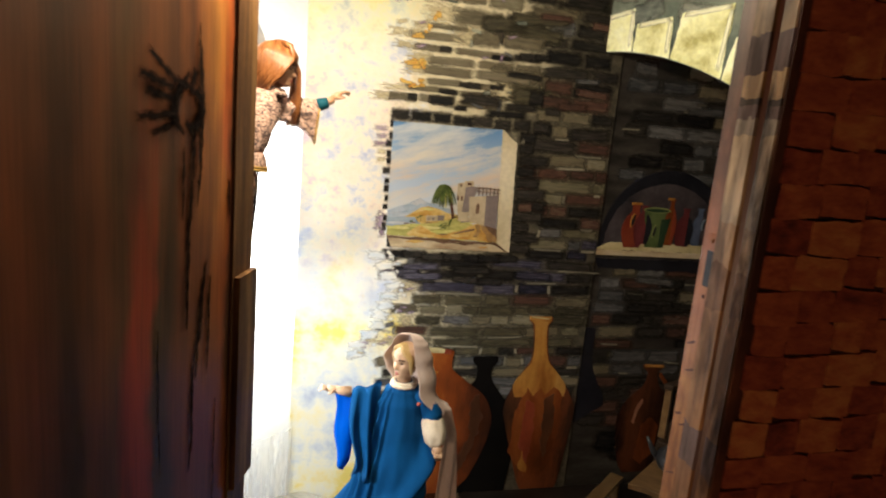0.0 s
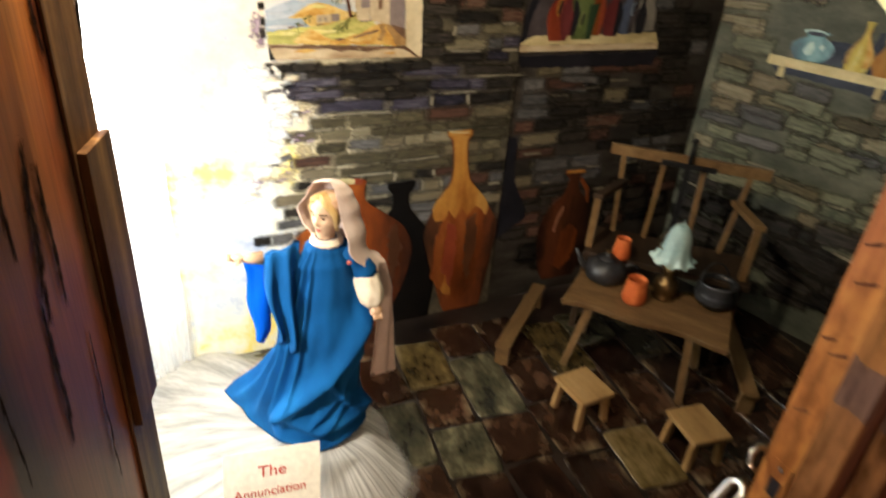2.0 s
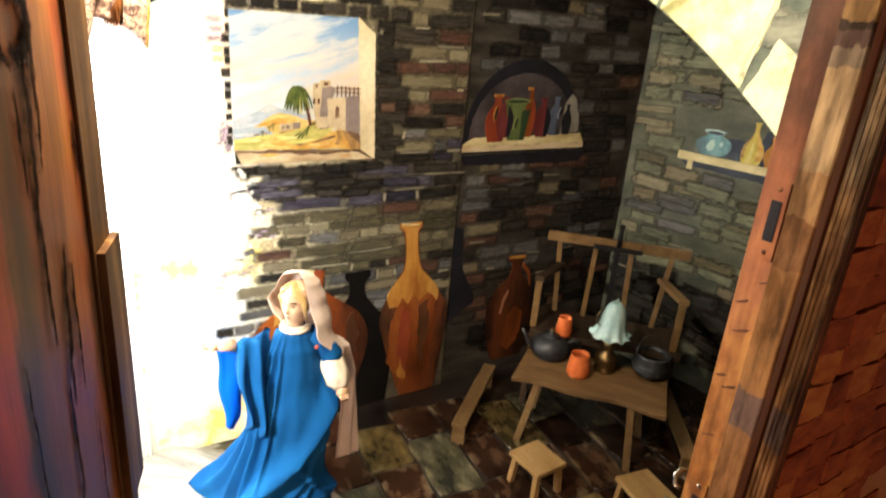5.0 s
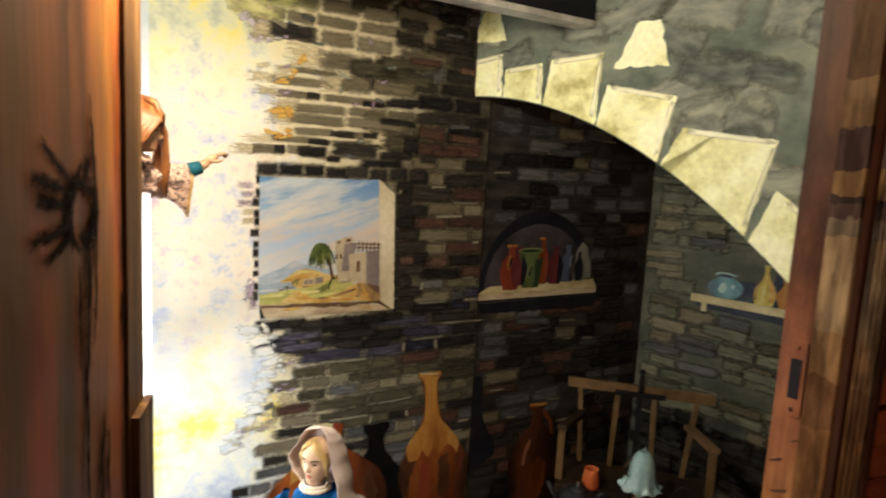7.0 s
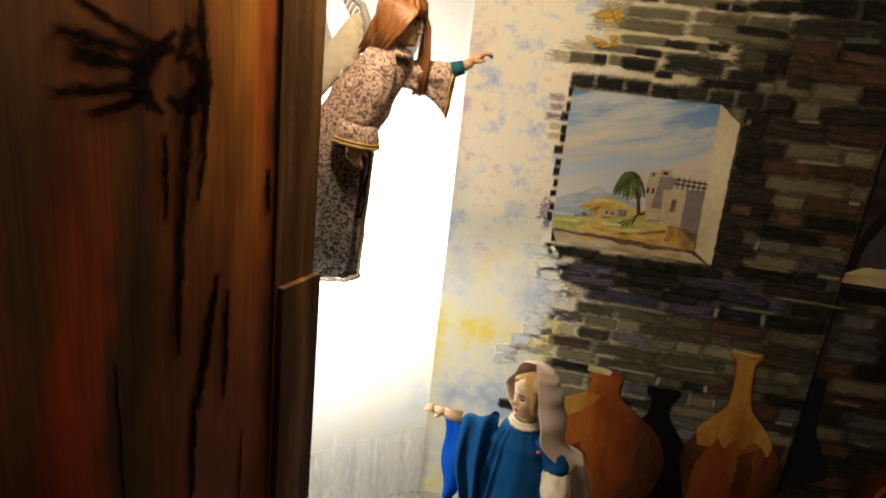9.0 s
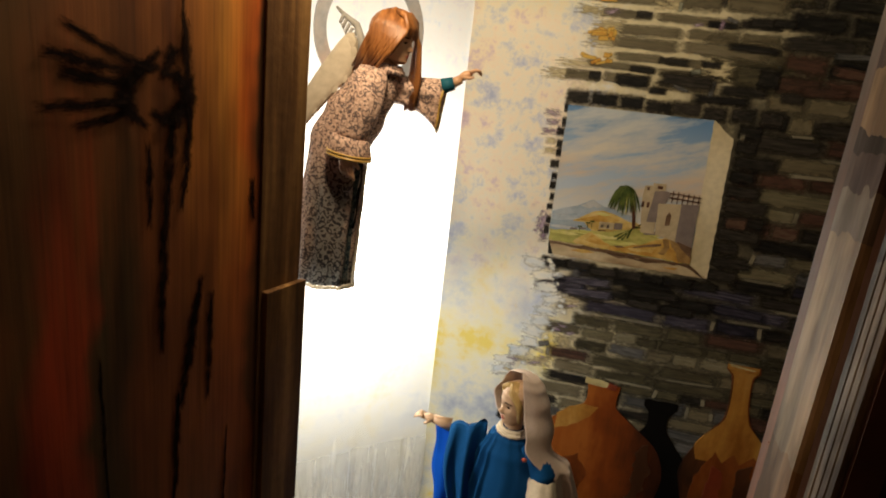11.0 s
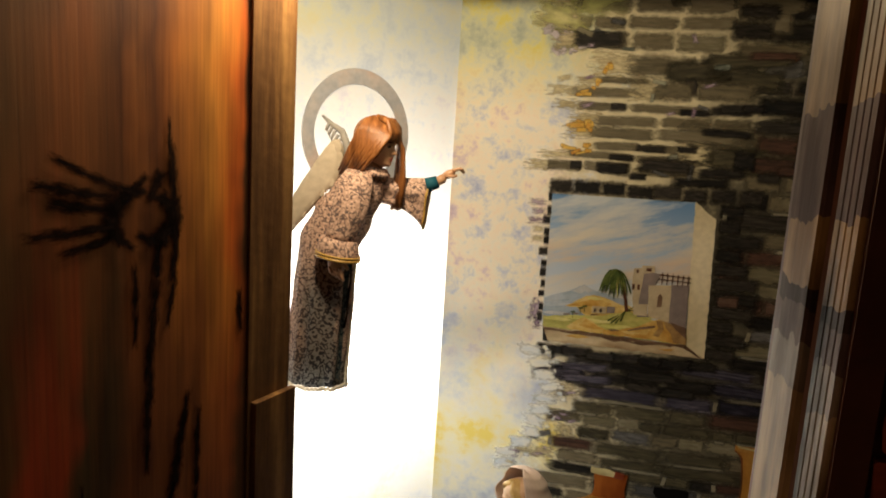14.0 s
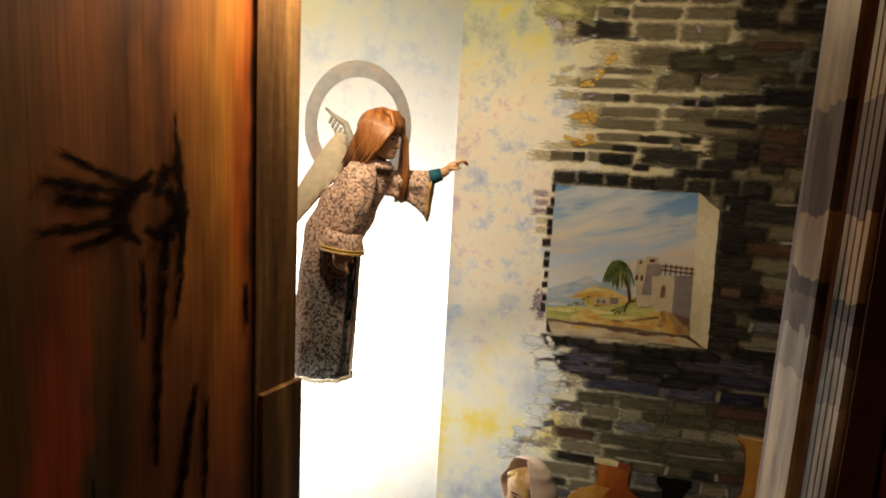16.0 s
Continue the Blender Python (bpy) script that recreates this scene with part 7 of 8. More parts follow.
    for k in range(22):
        q = k / 21
        w = 0.004 * math.sin(k * 2.4)
        top = hc + Vector((0.030 - 0.056 * q, -0.014 - 0.014 * q, 0.058 + 0.008 * math.sin(math.pi * q)))
        side = hc + Vector((0.034 - 0.078 * q, -0.043 + 0.006 * q, 0.016 + 0.010 * q))
        low = hc + Vector((0.006 - 0.070 * q, -0.046 + 0.010 * q, -0.026 + 0.008 * q + w))
        tip = hc + Vector((-0.034 - 0.062 * q, -0.038 + 0.016 * q, -0.066 - 0.006 * q + 3 * w))
        add_tube(bm, [top, side, low, tip], [0.0055, 0.0065, 0.0065, 0.0025], 8, 3)
        add_tube(bm, [hc + Vector((0.014 + 0.010 * q, -0.010 + 0.034 * q, 0.060)), hc + Vector((0.030 + 0.006 * q, 0.004 + 0.034 * q, 0.042)), hc + Vector((0.052 - 0.012 * q, 0.022 + 0.022 * q, -0.01)), hc + Vector((0.058 - 0.026 * q, 0.026 + 0.02 * q, -0.09)), hc + Vector((0.057 - 0.036 * q, 0.024 + 0.02 * q, -0.156 + 0.008 * math.sin(k * 1.9)))], [0.006, 0.0075, 0.0075, 0.0065, 0.002], 8, 3)
    # fringe over the brow
    for k in range(16):
        q = k / 15
        y = -0.038 + 0.070 * q
        add_tube(bm, [hc + Vector((-0.004, y * 0.5, 0.064)), hc + Vector((0.028, y * 0.85, 0.052)), hc + Vector((0.045 - 6.0 * y * y, y, 0.026)), hc + Vector((0.047 - 8.0 * y * y, y * 1.02, 0.006 + 0.004 * math.sin(k * 2.1)))], [0.007, 0.0075, 0.0065, 0.002], 8, 3)
    # gold girdle and dark cord
    p = ring((-0.022, 1.94, 1.445), 0.068, 0.056, 30, Matrix.Rotation(radians(14), 3, "Y"))
    add_tube(bm, p + [p[0]], [0.0045 * (1 + 0.3 * (i % 2)) for i in range(31)], 8, 4)
    add_tube(bm, [(0.055, 1.885, 1.41), (0.056, 1.883, 1.36), (0.050, 1.883, 1.325), (0.050, 1.883, 1.28), (0.043, 1.884, 1.24)], [0.0026, 0.0022, 0.0045, 0.0022, 0.003], 8, 8)
    # near wing: a moulded plate with rows of feathers
    def plate(outline, at_y, thick, mi, slope):
        mid = sum((Vector((x, 0, z)) for x, z in outline), Vector()) / len(outline)
        ringset = []
        for s, dy in ((0.55, -thick), (0.9, -thick * 0.8), (1.0, 0.0), (0.9, thick * 0.5), (0.55, thick * 0.6)):
            ringset.append([Vector((mid.x + (x - mid.x) * s, at_y + dy + slope * (mid.x + (x - mid.x) * s), mid.z + (z - mid.z) * s)) for x, z in outline])
        add_loft(bm, ringset, mi)
    plate([(-0.002, 1.606), (0.008, 1.65), (0.006, 1.688), (-0.006, 1.708), (-0.022, 1.706), (-0.042, 1.682), (-0.068, 1.644), (-0.096, 1.600), (-0.124, 1.552), (-0.150, 1.500), (-0.168, 1.448), (-0.176, 1.412), (-0.160, 1.420), (-0.126, 1.460), (-0.084, 1.512), (-0.036, 1.572)], 1.935, 0.012, 10, 0.10)
    for row in range(7):
        for k in range(3):
            x = -0.012 - 0.023 * row + 0.004 * k
            top = 1.692 - 0.034 * row - 0.001 * row * row
            z = top - 0.022 * (k + 0.2 + 0.4 * (row % 2)) * (1 - 0.06 * row)
            if z < 1.592 + 0.98 * (x + 0.02):
                continue
            add_ball(bm, (x, 1.9268 + 0.10 * x, z), (0.016, 0.0018, 0.018), 10, Matrix.Rotation(radians(-45), 3, "Y"), 12)
    # far wing: a curved grey plate with pinion notches
    add_tube(bm, [(0.010, 1.965, 1.635), (0.004, 1.97, 1.69), (-0.014, 1.975, 1.728), (-0.048, 1.98, 1.748), (-0.072, 1.985, 1.766)], [0.012, 0.011, 0.009, 0.006, 0.003], 10, 9)
    for k in range(7):
        t = k / 6
        root = Vector((0.003, 1.968, 1.690)).lerp(Vector((-0.05, 1.978, 1.748)), t)
        add_tube(bm, [root, root + Vector((-0.012 + 0.004 * t, 0, -0.018)), root + Vector((-0.016 + 0.012 * t, 0, -0.052 * (1 - 0.55 * t)))], [0.008, 0.007, 0.002], 8, 9, 0.5)
    # bracket to the backdrop
    add_tube(bm, [(-0.04, 1.96, 1.40), (-0.20, 2.20, 1.40)], [0.008, 0.008], 10, 8)
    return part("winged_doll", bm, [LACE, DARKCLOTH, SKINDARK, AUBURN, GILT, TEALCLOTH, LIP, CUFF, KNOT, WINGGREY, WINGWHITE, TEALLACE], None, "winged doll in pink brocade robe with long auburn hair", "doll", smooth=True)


winged_doll()

# ring of light painted on card behind the winged doll
HALO = material("pale_blue_rose_card", [(0.36, 0.40, 0.48), (0.50, 0.48, 0.50), (0.62, 0.5, 0.46)], (9, 9, 9), 0.6)
halo = empty("halo", LEFT, "flat pale blue and rose card ring on the backdrop", "halo")
bm = bmesh.new()
o = [(-0.352 + 0.174 * math.cos(2 * math.pi * i / 64), 1.730 + 0.194 * math.sin(2 * math.pi * i / 64)) for i in range(64)]
q = [(-0.352 + 0.138 * math.cos(2 * math.pi * i / 64), 1.730 + 0.148 * math.sin(2 * math.pi * i / 64)) for i in range(64)]
V = [[bm.verts.new((u, -d, z)) for u, z in ringpts] for ringpts, d in ((o, 0.0005), (o, 0.008), (q, 0.008), (q, 0.0005))]
for a, b in zip(V, V[1:]):
    for i in range(64):
        bm.faces.new((a[i], a[(i + 1) % 64], b[(i + 1) % 64], b[i]))
bmesh.ops.recalc_face_normals(bm, faces=bm.faces)
part("ring", bm, HALO, halo)

# ---- tulle: a heap under the doll and a hanging sheet on the backdrop ----
bm = bmesh.new()
rows = []
for i in range(34):
    k = i / 33
    arc = []
    for j in range(361):
        a = 2 * math.pi * j / 360
        left = smoothstep(-0.2, 0.9, -math.cos(a))
        reach = 0.33 + 0.10 * max(0, -math.sin(a)) + 0.80 * left + 0.12 * max(0, math.sin(a)) + 0.025 * noise.noise(Vector((math.cos(a) * 3, math.sin(a) * 3, 1))) + 0.012 * noise.noise(Vector((math.cos(a) * 26, math.sin(a) * 26, 5)))
        r = 0.05 + (reach - 0.05) * k
        x, y = 0.50 + r * math.cos(a) * 0.78, 1.90 + r * math.sin(a) * (1.0 if math.sin(a) < 0 else 0.95)
        fold = noise.noise(Vector((math.cos(a) * 5, math.sin(a) * 5, k * 1.2))) * 0.010 + noise.noise(Vector((x * 9, y * 9, 4))) * 0.012
        h = 0.115 * (1 - smoothstep(0.25, 1.0, k)) ** 0.9 + 0.022 * (1 - k) + fold * smoothstep(0.1, 0.45, k) * (1 - 0.6 * smoothstep(0.8, 1.0, k))
        y = min(y, 2.512, 2.512 + (x - 0.18) * 0.9)
        arc.append(Vector((x, y, FLOOR + max(0.003, h))))
    rows.append(arc)
add_loft(bm, rows, 0, False)
tagged(part("tulle", bm, TULLE, smooth=True), "heaped white tulle spread over the floor under the doll", "fabric")
bm = bmesh.new()
rows = []
for i in range(14):
    k = i / 13
    z = FLOOR + 0.01 + 0.60 * k
    rows.append([Vector((-0.64 + 0.62 * j / 140 + 0.02 * noise.noise(Vector((j * 0.05, k * 2, 9))), -0.03 - 0.02 * (1 - 0.5 * k) * noise.noise(Vector((j * 0.07 + 0.6 * k, k * 0.7, 4))) - 0.004 * noise.noise(Vector((j * 0.2 + 0.8 * k, k * 0.6, 7))), z)) for j in range(141)])
add_loft(bm, rows, 0, False)
ob = part("tulle_drape", bm, SHEER, None, "sheer white tulle draped in folds down the backdrop", "fabric", smooth=True)
ob.matrix_world = LEFT

# ---- card with lettering ----
SIGN = Matrix.Translation((0.172, 1.655, 0.128)) @ Matrix.Rotation(radians(-3), 4, "Z") @ Matrix.Rotation(radians(6), 4, "Y") @ Matrix.Rotation(radians(-24), 4, "X")
sign = empty("sign", SIGN, "small ivory card lettered in red, propped on the tulle", "sign")
part("card", box(0.0, 0.25, -0.001, 0.001, 0.0, 0.170), CARD, sign)


def words(text, size, x, z, parent, mat, squeeze=1.0):
    c = bpy.data.curves.new("lettering", "FONT")
    c.body, c.size, c.extrude = text, size, 0.0004
    ob = bpy.data.objects.new("lettering", c)
    scene.collection.objects.link(ob)
    dg = bpy.context.evaluated_depsgraph_get()
    me = bpy.data.meshes.new_from_object(ob.evaluated_get(dg))
    bpy.data.objects.remove(ob)
    bpy.data.curves.remove(c)
    me.materials.clear()
    me.materials.append(mat)
    t = new("lettering", me)
    t.parent = parent
    t.matrix_local = Matrix.Translation((x, -0.0022, z)) @ Matrix.Rotation(radians(90), 4, "X") @ Matrix.Diagonal((squeeze, 1, 1, 1))
    return t


words("The", 0.043, 0.085, 0.098, sign, REDINK, 1.1)
words("Annunciation", 0.033, 0.024, 0.046, sign, REDINK, 1.06)

# ---- chain across the doorway ----
chain = empty("chain", Matrix(), "galvanised steel barrier chain hooked to the door frame", "chain")


def link_mesh():
    bm = bmesh.new()
    path = []
    for i in range(28):
        a = 2 * math.pi * i / 28
        path.append(Vector((0.010 * (1 if math.cos(a) > 0 else -1) * (abs(math.cos(a)) > 0.02) + 0.0125 * math.cos(a), 0.0125 * math.sin(a), 0)))
    rings = []
    for i, p in enumerate(path):
        d = (path[(i + 1) % 28] - path[i - 1]).normalized()
        side = Vector((-d.y, d.x, 0))
        rings.append([p + side * 0.0040 * math.cos(2 * math.pi * j / 10) + Vector((0, 0, 0.0040 * math.sin(2 * math.pi * j / 10))) for j in range(10)])
    add_loft(bm, rings + [rings[0]], 0, True, False)
    bmesh.ops.remove_doubles(bm, verts=bm.verts, dist=1e-6)
    me = bpy.data.meshes.new("link")
    bm.to_mesh(me)
    bm.free()
    me.materials.append(STEEL)
    me.polygons.foreach_set("use_smooth", [True] * len(me.polygons))
    return me


LINK = link_mesh()


def sag(s):
    """A point of the hanging chain, s from the hook (0) to the far jamb (1)."""
    return Vector((0.645 - 0.835 * s, 0.742 + 0.004 * s, 1.068 - 1.02 * s * (1 - s) * 1.0))


s = 0.02
k = 0
while s < 0.985:
    p = sag(s)
    t = s
    while (sag(t) - p).length < 0.0355 and t < 1:
        t += 0.001
    c = (p + sag(t)) / 2
    d = (sag(t) - p).normalized()
    ob = new("link", LINK)
    ob.parent = chain
    ob.matrix_local = Matrix.Translation(c) @ d.to_track_quat("X", "Z").to_matrix().to_4x4() @ Matrix.Rotation(radians(28 + 90 * (k % 2)), 4, "X")
    s, k = t, k + 1
bm = bmesh.new()
add_tube(bm, [(0.666, 0.7495, 1.081), (0.655, 0.753, 1.085), (0.645, 0.752, 1.081), (0.642, 0.748, 1.069), (0.648, 0.744, 1.063)], [0.0028] * 5, 10)
part("hook", bm, STEEL, chain, "bright steel hook")
cord = empty("blue_cord", Matrix(), "blue nylon cord tied to the barrier chain", "cord")
for k in range(3):
    bm = bmesh.new()
    add_tube(bm, [sag(0.06) + Vector((0.01 * k, 0.014, -0.012)), sag(0.08) + Vector((0.012 * k - 0.005, 0.02, -0.10)), sag(0.13) + Vector((0.014 * k, 0.02, -0.20)), sag(0.20) + Vector((0.01, 0.018, -0.26 + 0.01 * k))], [0.007, 0.008, 0.009, 0.008], 10)
    part("strand", bm, BLUECORD, cord, smooth=True)
bm = bmesh.new()
add_tube(bm, [sag(0.20 + 0.02 * i) + Vector((0, 0.010 * math.sin(2.1 * i), -0.012 + 0.012 * math.cos(2.1 * i))) for i in range(28)], [0.0065] * 28, 8)
part("strand", bm, BLUECORD, cord, smooth=True)

# ---- painted stones, bricks and slabs, each a thin raised piece ----


def stone_mesh(name, seed, n=16, wobble=0.10, mat=None, near=0.0025, square=14.0, axis=1):
    """A unit piece with a brushy outline, shared by many objects."""
    r = random.Random(seed)
    pts = []
    lean = [r.uniform(-0.05, 0.05) for _ in range(4)]
    taper, bow = (r.uniform(-0.55, 0.55), r.uniform(-0.08, 0.10)) if square < 10 else (r.uniform(-0.12, 0.12), 0.0)
    square = square * r.uniform(0.5, 1.3) if square < 10 else square
    if square >= 10:
        # squared piece: walk round the four sides, corners knocked off
        side = max(3, n // 4)
        for q, (cx, cy) in enumerate(((-0.5, -0.5), (0.5, -0.5), (0.5, 0.5), (-0.5, 0.5))):
            dx, dy = ((1, 0), (0, 1), (-1, 0), (0, -1))[q]
            for i in range(side):
                t = 0.04 + 0.92 * i / (side - 1)
                u, v = cx + dx * t, cy + dy * t
                v *= 1 + taper * u
                pts.append((u * (1 + 0.1 * lean[2]) + lean[0] * v + r.uniform(-0.5, 0.5) * wobble * 0.5, v + lean[1] * u + r.uniform(-0.5, 0.5) * wobble * 0.5))
        n = len(pts)
    for i in range(n if square < 10 else 0):
        a = 2 * math.pi * (i + 0.5) / n
        c, s_ = math.cos(a), math.sin(a)
        k = (abs(c) ** square + abs(s_) ** square) ** (-1 / square)
        u, v = 0.5 * k * c, 0.5 * k * s_
        v *= 1 + taper * u
        v += bow * math.cos(math.pi * u) * (1 if v > 0 else -0.6) - bow * 0.5
        pts.append((u + lean[0] * v * 2 + r.uniform(-0.35, 0.35) * wobble, v + lean[1] * u * 2 + r.uniform(-1, 1) * wobble))
    bm = bmesh.new()
    if axis == 1:
        add_patch(bm, pts, near)
    else:
        top = [bm.verts.new((u * 0.97, v * 0.97, near)) for u, v in pts]
        bot = [bm.verts.new((u, v, 0)) for u, v in pts]
        bm.faces.new(top)
        for i in range(n):
            bm.faces.new((bot[i], bot[(i + 1) % n], top[(i + 1) % n], top[i]))
    me = bpy.data.meshes.new(name)
    bm.to_mesh(me)
    bm.free()
    me.materials.append(mat)
    return me


PAINTS = {"olive": OLIVE, "slate": SLATE, "purple": PURPLE, "rust": RUST, "dark": DARK, "khaki": KHAKI, "sage": SAGE, "mortar": MORTAR, "lilac": LILAC, "faded": FADED, "foam": FOAM, "lime": LIME, "violet_cloud": VIOLETCLOUD, "moss": MOSS, "ink": INK, "scumble": GREYWASH, "stone_light": PALESTROKE, "amber": AMBER}
CLOUDY = ("foam", "violet_cloud")
STONES = {k: [stone_mesh("stone", 11 * i + len(k), mat=m, near=0.0014 + 0.0003 * i, wobble=0.02 if k in CLOUDY else 0.10, n=24, square=16.0 if k in CLOUDY else 6.0) for i in range(9)] for k, m in PAINTS.items()}


def lay(parent, kind, u, z, w, h, name="stone", turn=0.0, lift=0.0):
    ob = new(name, rng.choice(STONES[kind]))
    ob.parent = parent
    ob.matrix_local = Matrix.Translation((u, -lift, z)) @ Matrix.Rotation(turn, 4, "Y") @ Matrix.Diagonal((w, 1, h, 1))


def cloud_edge(z):
    """How far the cloud reaches along the back panel at a height."""
    return 0.52 + 0.075 * math.cos((z - 0.90) * 9.0) if z < 1.2 else 0.55


def back_kind(u, z):
    q = rng.random()
    if z > 1.62:
        if u > 1.02 and z < 1.83:
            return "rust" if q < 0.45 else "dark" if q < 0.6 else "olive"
        # far end: the light's falloff is put into a larger dark share
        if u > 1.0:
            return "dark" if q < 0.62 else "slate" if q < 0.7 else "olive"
        return "olive" if q < 0.94 else "khaki"
    if z > 1.50:
        return "khaki" if q < 0.5 else "olive" if q < 0.8 else "dark" if q < 0.92 else "rust"
    if z > 1.07:
        return "rust" if q < 0.42 else "dark" if q < 0.56 else "khaki" if q < 0.80 else "slate" if q < 0.93 else "purple"
    if z > 0.95:
        return "purple" if q < 0.5 else "dark" if q < 0.8 else "slate"
    if z > 0.66:
        return "moss" if q < 0.52 else "khaki" if q < 0.62 else "olive" if q < 0.72 else "slate" if q < 0.82 else "dark" if q < 0.94 else "rust"
    return "slate" if q < 0.25 else "olive" if q < 0.5 else "dark" if q < 0.78 else "rust"


# upper courses with broad pale joints: middle height, height, joints along the wall
COURSES = [(2.405, 0.075, (0.62, 0.80, 0.98)), (2.325, 0.07, (0.57, 0.70, 0.92)), (2.25, 0.066, (0.55, 0.66, 0.83, 1.0)), (2.18, 0.058, (0.53, 0.72, 0.87, 1.02)), (2.124, 0.044, (0.51, 0.60, 0.70, 0.86, 1.03)), (2.066, 0.060, (0.55, 0.717, 0.85, 1.0)), (1.994, 0.074, (0.705, 0.925, 1.10)), (1.945, 0.024, (0.625, 0.795)), (1.911, 0.034, (0.54, 0.795)), (1.923, 0.064, (0.797, 0.92, 1.10)), (1.868, 0.030, (0.565, 0.73, 0.97, 1.10)), (1.826, 0.036, (0.625, 0.828, 0.985, 1.1)), (1.783, 0.042, (0.61, 0.823, 1.08)), (1.744, 0.030, (0.63, 0.785, 0.955)), (1.733, 0.054, (0.96, 1.105)), (1.710, 0.025, (0.555, 0.765, 0.955)), (1.675, 0.038, (0.49, 0.608, 0.758, 0.955, 1.1))]
for z, h, joints in COURSES:
    for a, b in zip(joints, joints[1:]):
        lay(wall_back, back_kind((a + b) / 2, z), (a + b) / 2, z + rng.uniform(-0.004, 0.004), (b - a) * 1.02, h * 1.05, turn=rng.uniform(-0.02, 0.02) + (math.pi if rng.random() < 0.5 else 0))
    if rng.random() < 0.7:
        w = rng.uniform(0.08, 0.16)
        lay(wall_back, "faded", joints[0] - w * 0.2, z, w, h * 1.3, "faded_stone", rng.uniform(-0.05, 0.05))
# darker ground between stones, top and far side: olive joints plus painted light falloff
for i in range(26):
    u, z = rng.uniform(0.78, 1.12), rng.uniform(1.68, 2.42)
    if u + 0.30 * (z - 1.68) > 0.98:
        lay(wall_back, rng.choice(("moss", "moss", "olive")), u, z, rng.uniform(0.16, 0.28), rng.uniform(0.06, 0.10), "ground_stroke", rng.uniform(-0.1, 0.1), -0.0009)
for u, z, w, h in ((0.50, 2.13, 0.20, 0.10), (0.60, 2.18, 0.22, 0.12), (0.56, 2.07, 0.10, 0.08), (0.66, 2.27, 0.24, 0.12), (0.52, 2.28, 0.22, 0.12)):
    lay(wall_back, "lime", u, z, w, h, "colour_wash", rng.uniform(-0.3, 0.3), -0.0004)
for i in range(9):
    k = rng.uniform(0.03, 0.065)
    lay(wall_back, "violet_cloud", rng.gauss(0.49, 0.06), rng.gauss(2.045, 0.035), k * 1.5, k, "cloud_wisp", rng.uniform(-0.6, 0.6), 0.0001 * i)
# far end of the upper courses, light falloff put into darker stones
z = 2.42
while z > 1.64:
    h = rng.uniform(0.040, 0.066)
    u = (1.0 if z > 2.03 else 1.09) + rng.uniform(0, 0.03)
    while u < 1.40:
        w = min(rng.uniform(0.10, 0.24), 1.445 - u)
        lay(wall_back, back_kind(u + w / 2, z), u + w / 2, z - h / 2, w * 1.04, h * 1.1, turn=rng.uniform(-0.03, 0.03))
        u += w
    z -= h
# stones beside and below the window
z = 1.625
while z > 0.40:
    beside = z > 1.075
    h = rng.uniform(0.046, 0.064) if beside else rng.uniform(0.040, 0.060)
    e = 1.10 if beside else cloud_edge(z) + 0.02
    u = e + rng.uniform(-0.06, 0.08)
    while u < 1.40:
        w = min(rng.choice((rng.uniform(0.06, 0.12), rng.uniform(0.12, 0.20), rng.uniform(0.16, 0.28))), 1.447 - u)
        c = u + w / 2
        lay(wall_back, "faded" if not beside and c < e + 0.05 and rng.random() < 0.4 else back_kind(c, z), c, z - h / 2 + rng.uniform(-0.004, 0.004), w * 1.06, h * rng.uniform(1.0, 1.2), turn=rng.uniform(-0.035, 0.035) + (math.pi if rng.random() < 0.5 else 0))
        q = rng.random()
        if q < 0.22:
            lay(wall_back, "mortar", c + rng.uniform(-0.2, 0.2) * w, z - h, w * rng.uniform(0.5, 1.0), rng.uniform(0.010, 0.017), "mortar_stroke", rng.uniform(-0.05, 0.05), 0.002)
        elif q < 0.30:
            lay(wall_back, "mortar", u, z - h / 2, 0.015, h * rng.uniform(0.7, 1.2), "mortar_stroke", rng.uniform(-0.2, 0.2), 0.002)
        u += w
    z -= h * 0.97
# dark slits in the lower part of the upper stones
for u, z, w, h in ((0.70, 1.868, 0.045, 0.020), (0.93, 1.858, 0.085, 0.020), (1.05, 1.875, 0.10, 0.030), (1.03, 1.800, 0.14, 0.024), (0.81, 1.742, 0.085, 0.020), (0.92, 1.744, 0.055, 0.020), (0.725, 1.709, 0.075, 0.020), (0.86, 1.690, 0.155, 0.046), (0.70, 1.673, 0.10, 0.040), (0.585, 1.678, 0.035, 0.026), (0.91, 1.935, 0.035, 0.050), (1.09, 1.72, 0.06, 0.060), (0.62, 2.07, 0.14, 0.05), (0.97, 1.645, 0.16, 0.028), (0.78, 1.652, 0.05, 0.02)):
    lay(wall_back, "dark", u, z, w * 1.15, h * 1.25, "dark_stroke", rng.uniform(-0.03, 0.03), 0.002)
for i in range(18):
    lay(wall_back, rng.choice(("dark", "slate", "rust")), rng.uniform(1.0, 1.4), rng.uniform(1.66, 2.35), rng.uniform(0.07, 0.16), rng.uniform(0.02, 0.04), "dark_stroke", rng.uniform(-0.06, 0.06), 0.002)
for i in range(14):
    lay(wall_back, rng.choice(("slate", "lilac", "scumble")), rng.uniform(0.58, 1.0), rng.uniform(1.66, 2.2), rng.uniform(0.03, 0.055), rng.uniform(0.012, 0.024), "paint_dab", rng.uniform(-0.4, 0.4) + math.pi / 2 * rng.randint(0, 1), 0.0025)
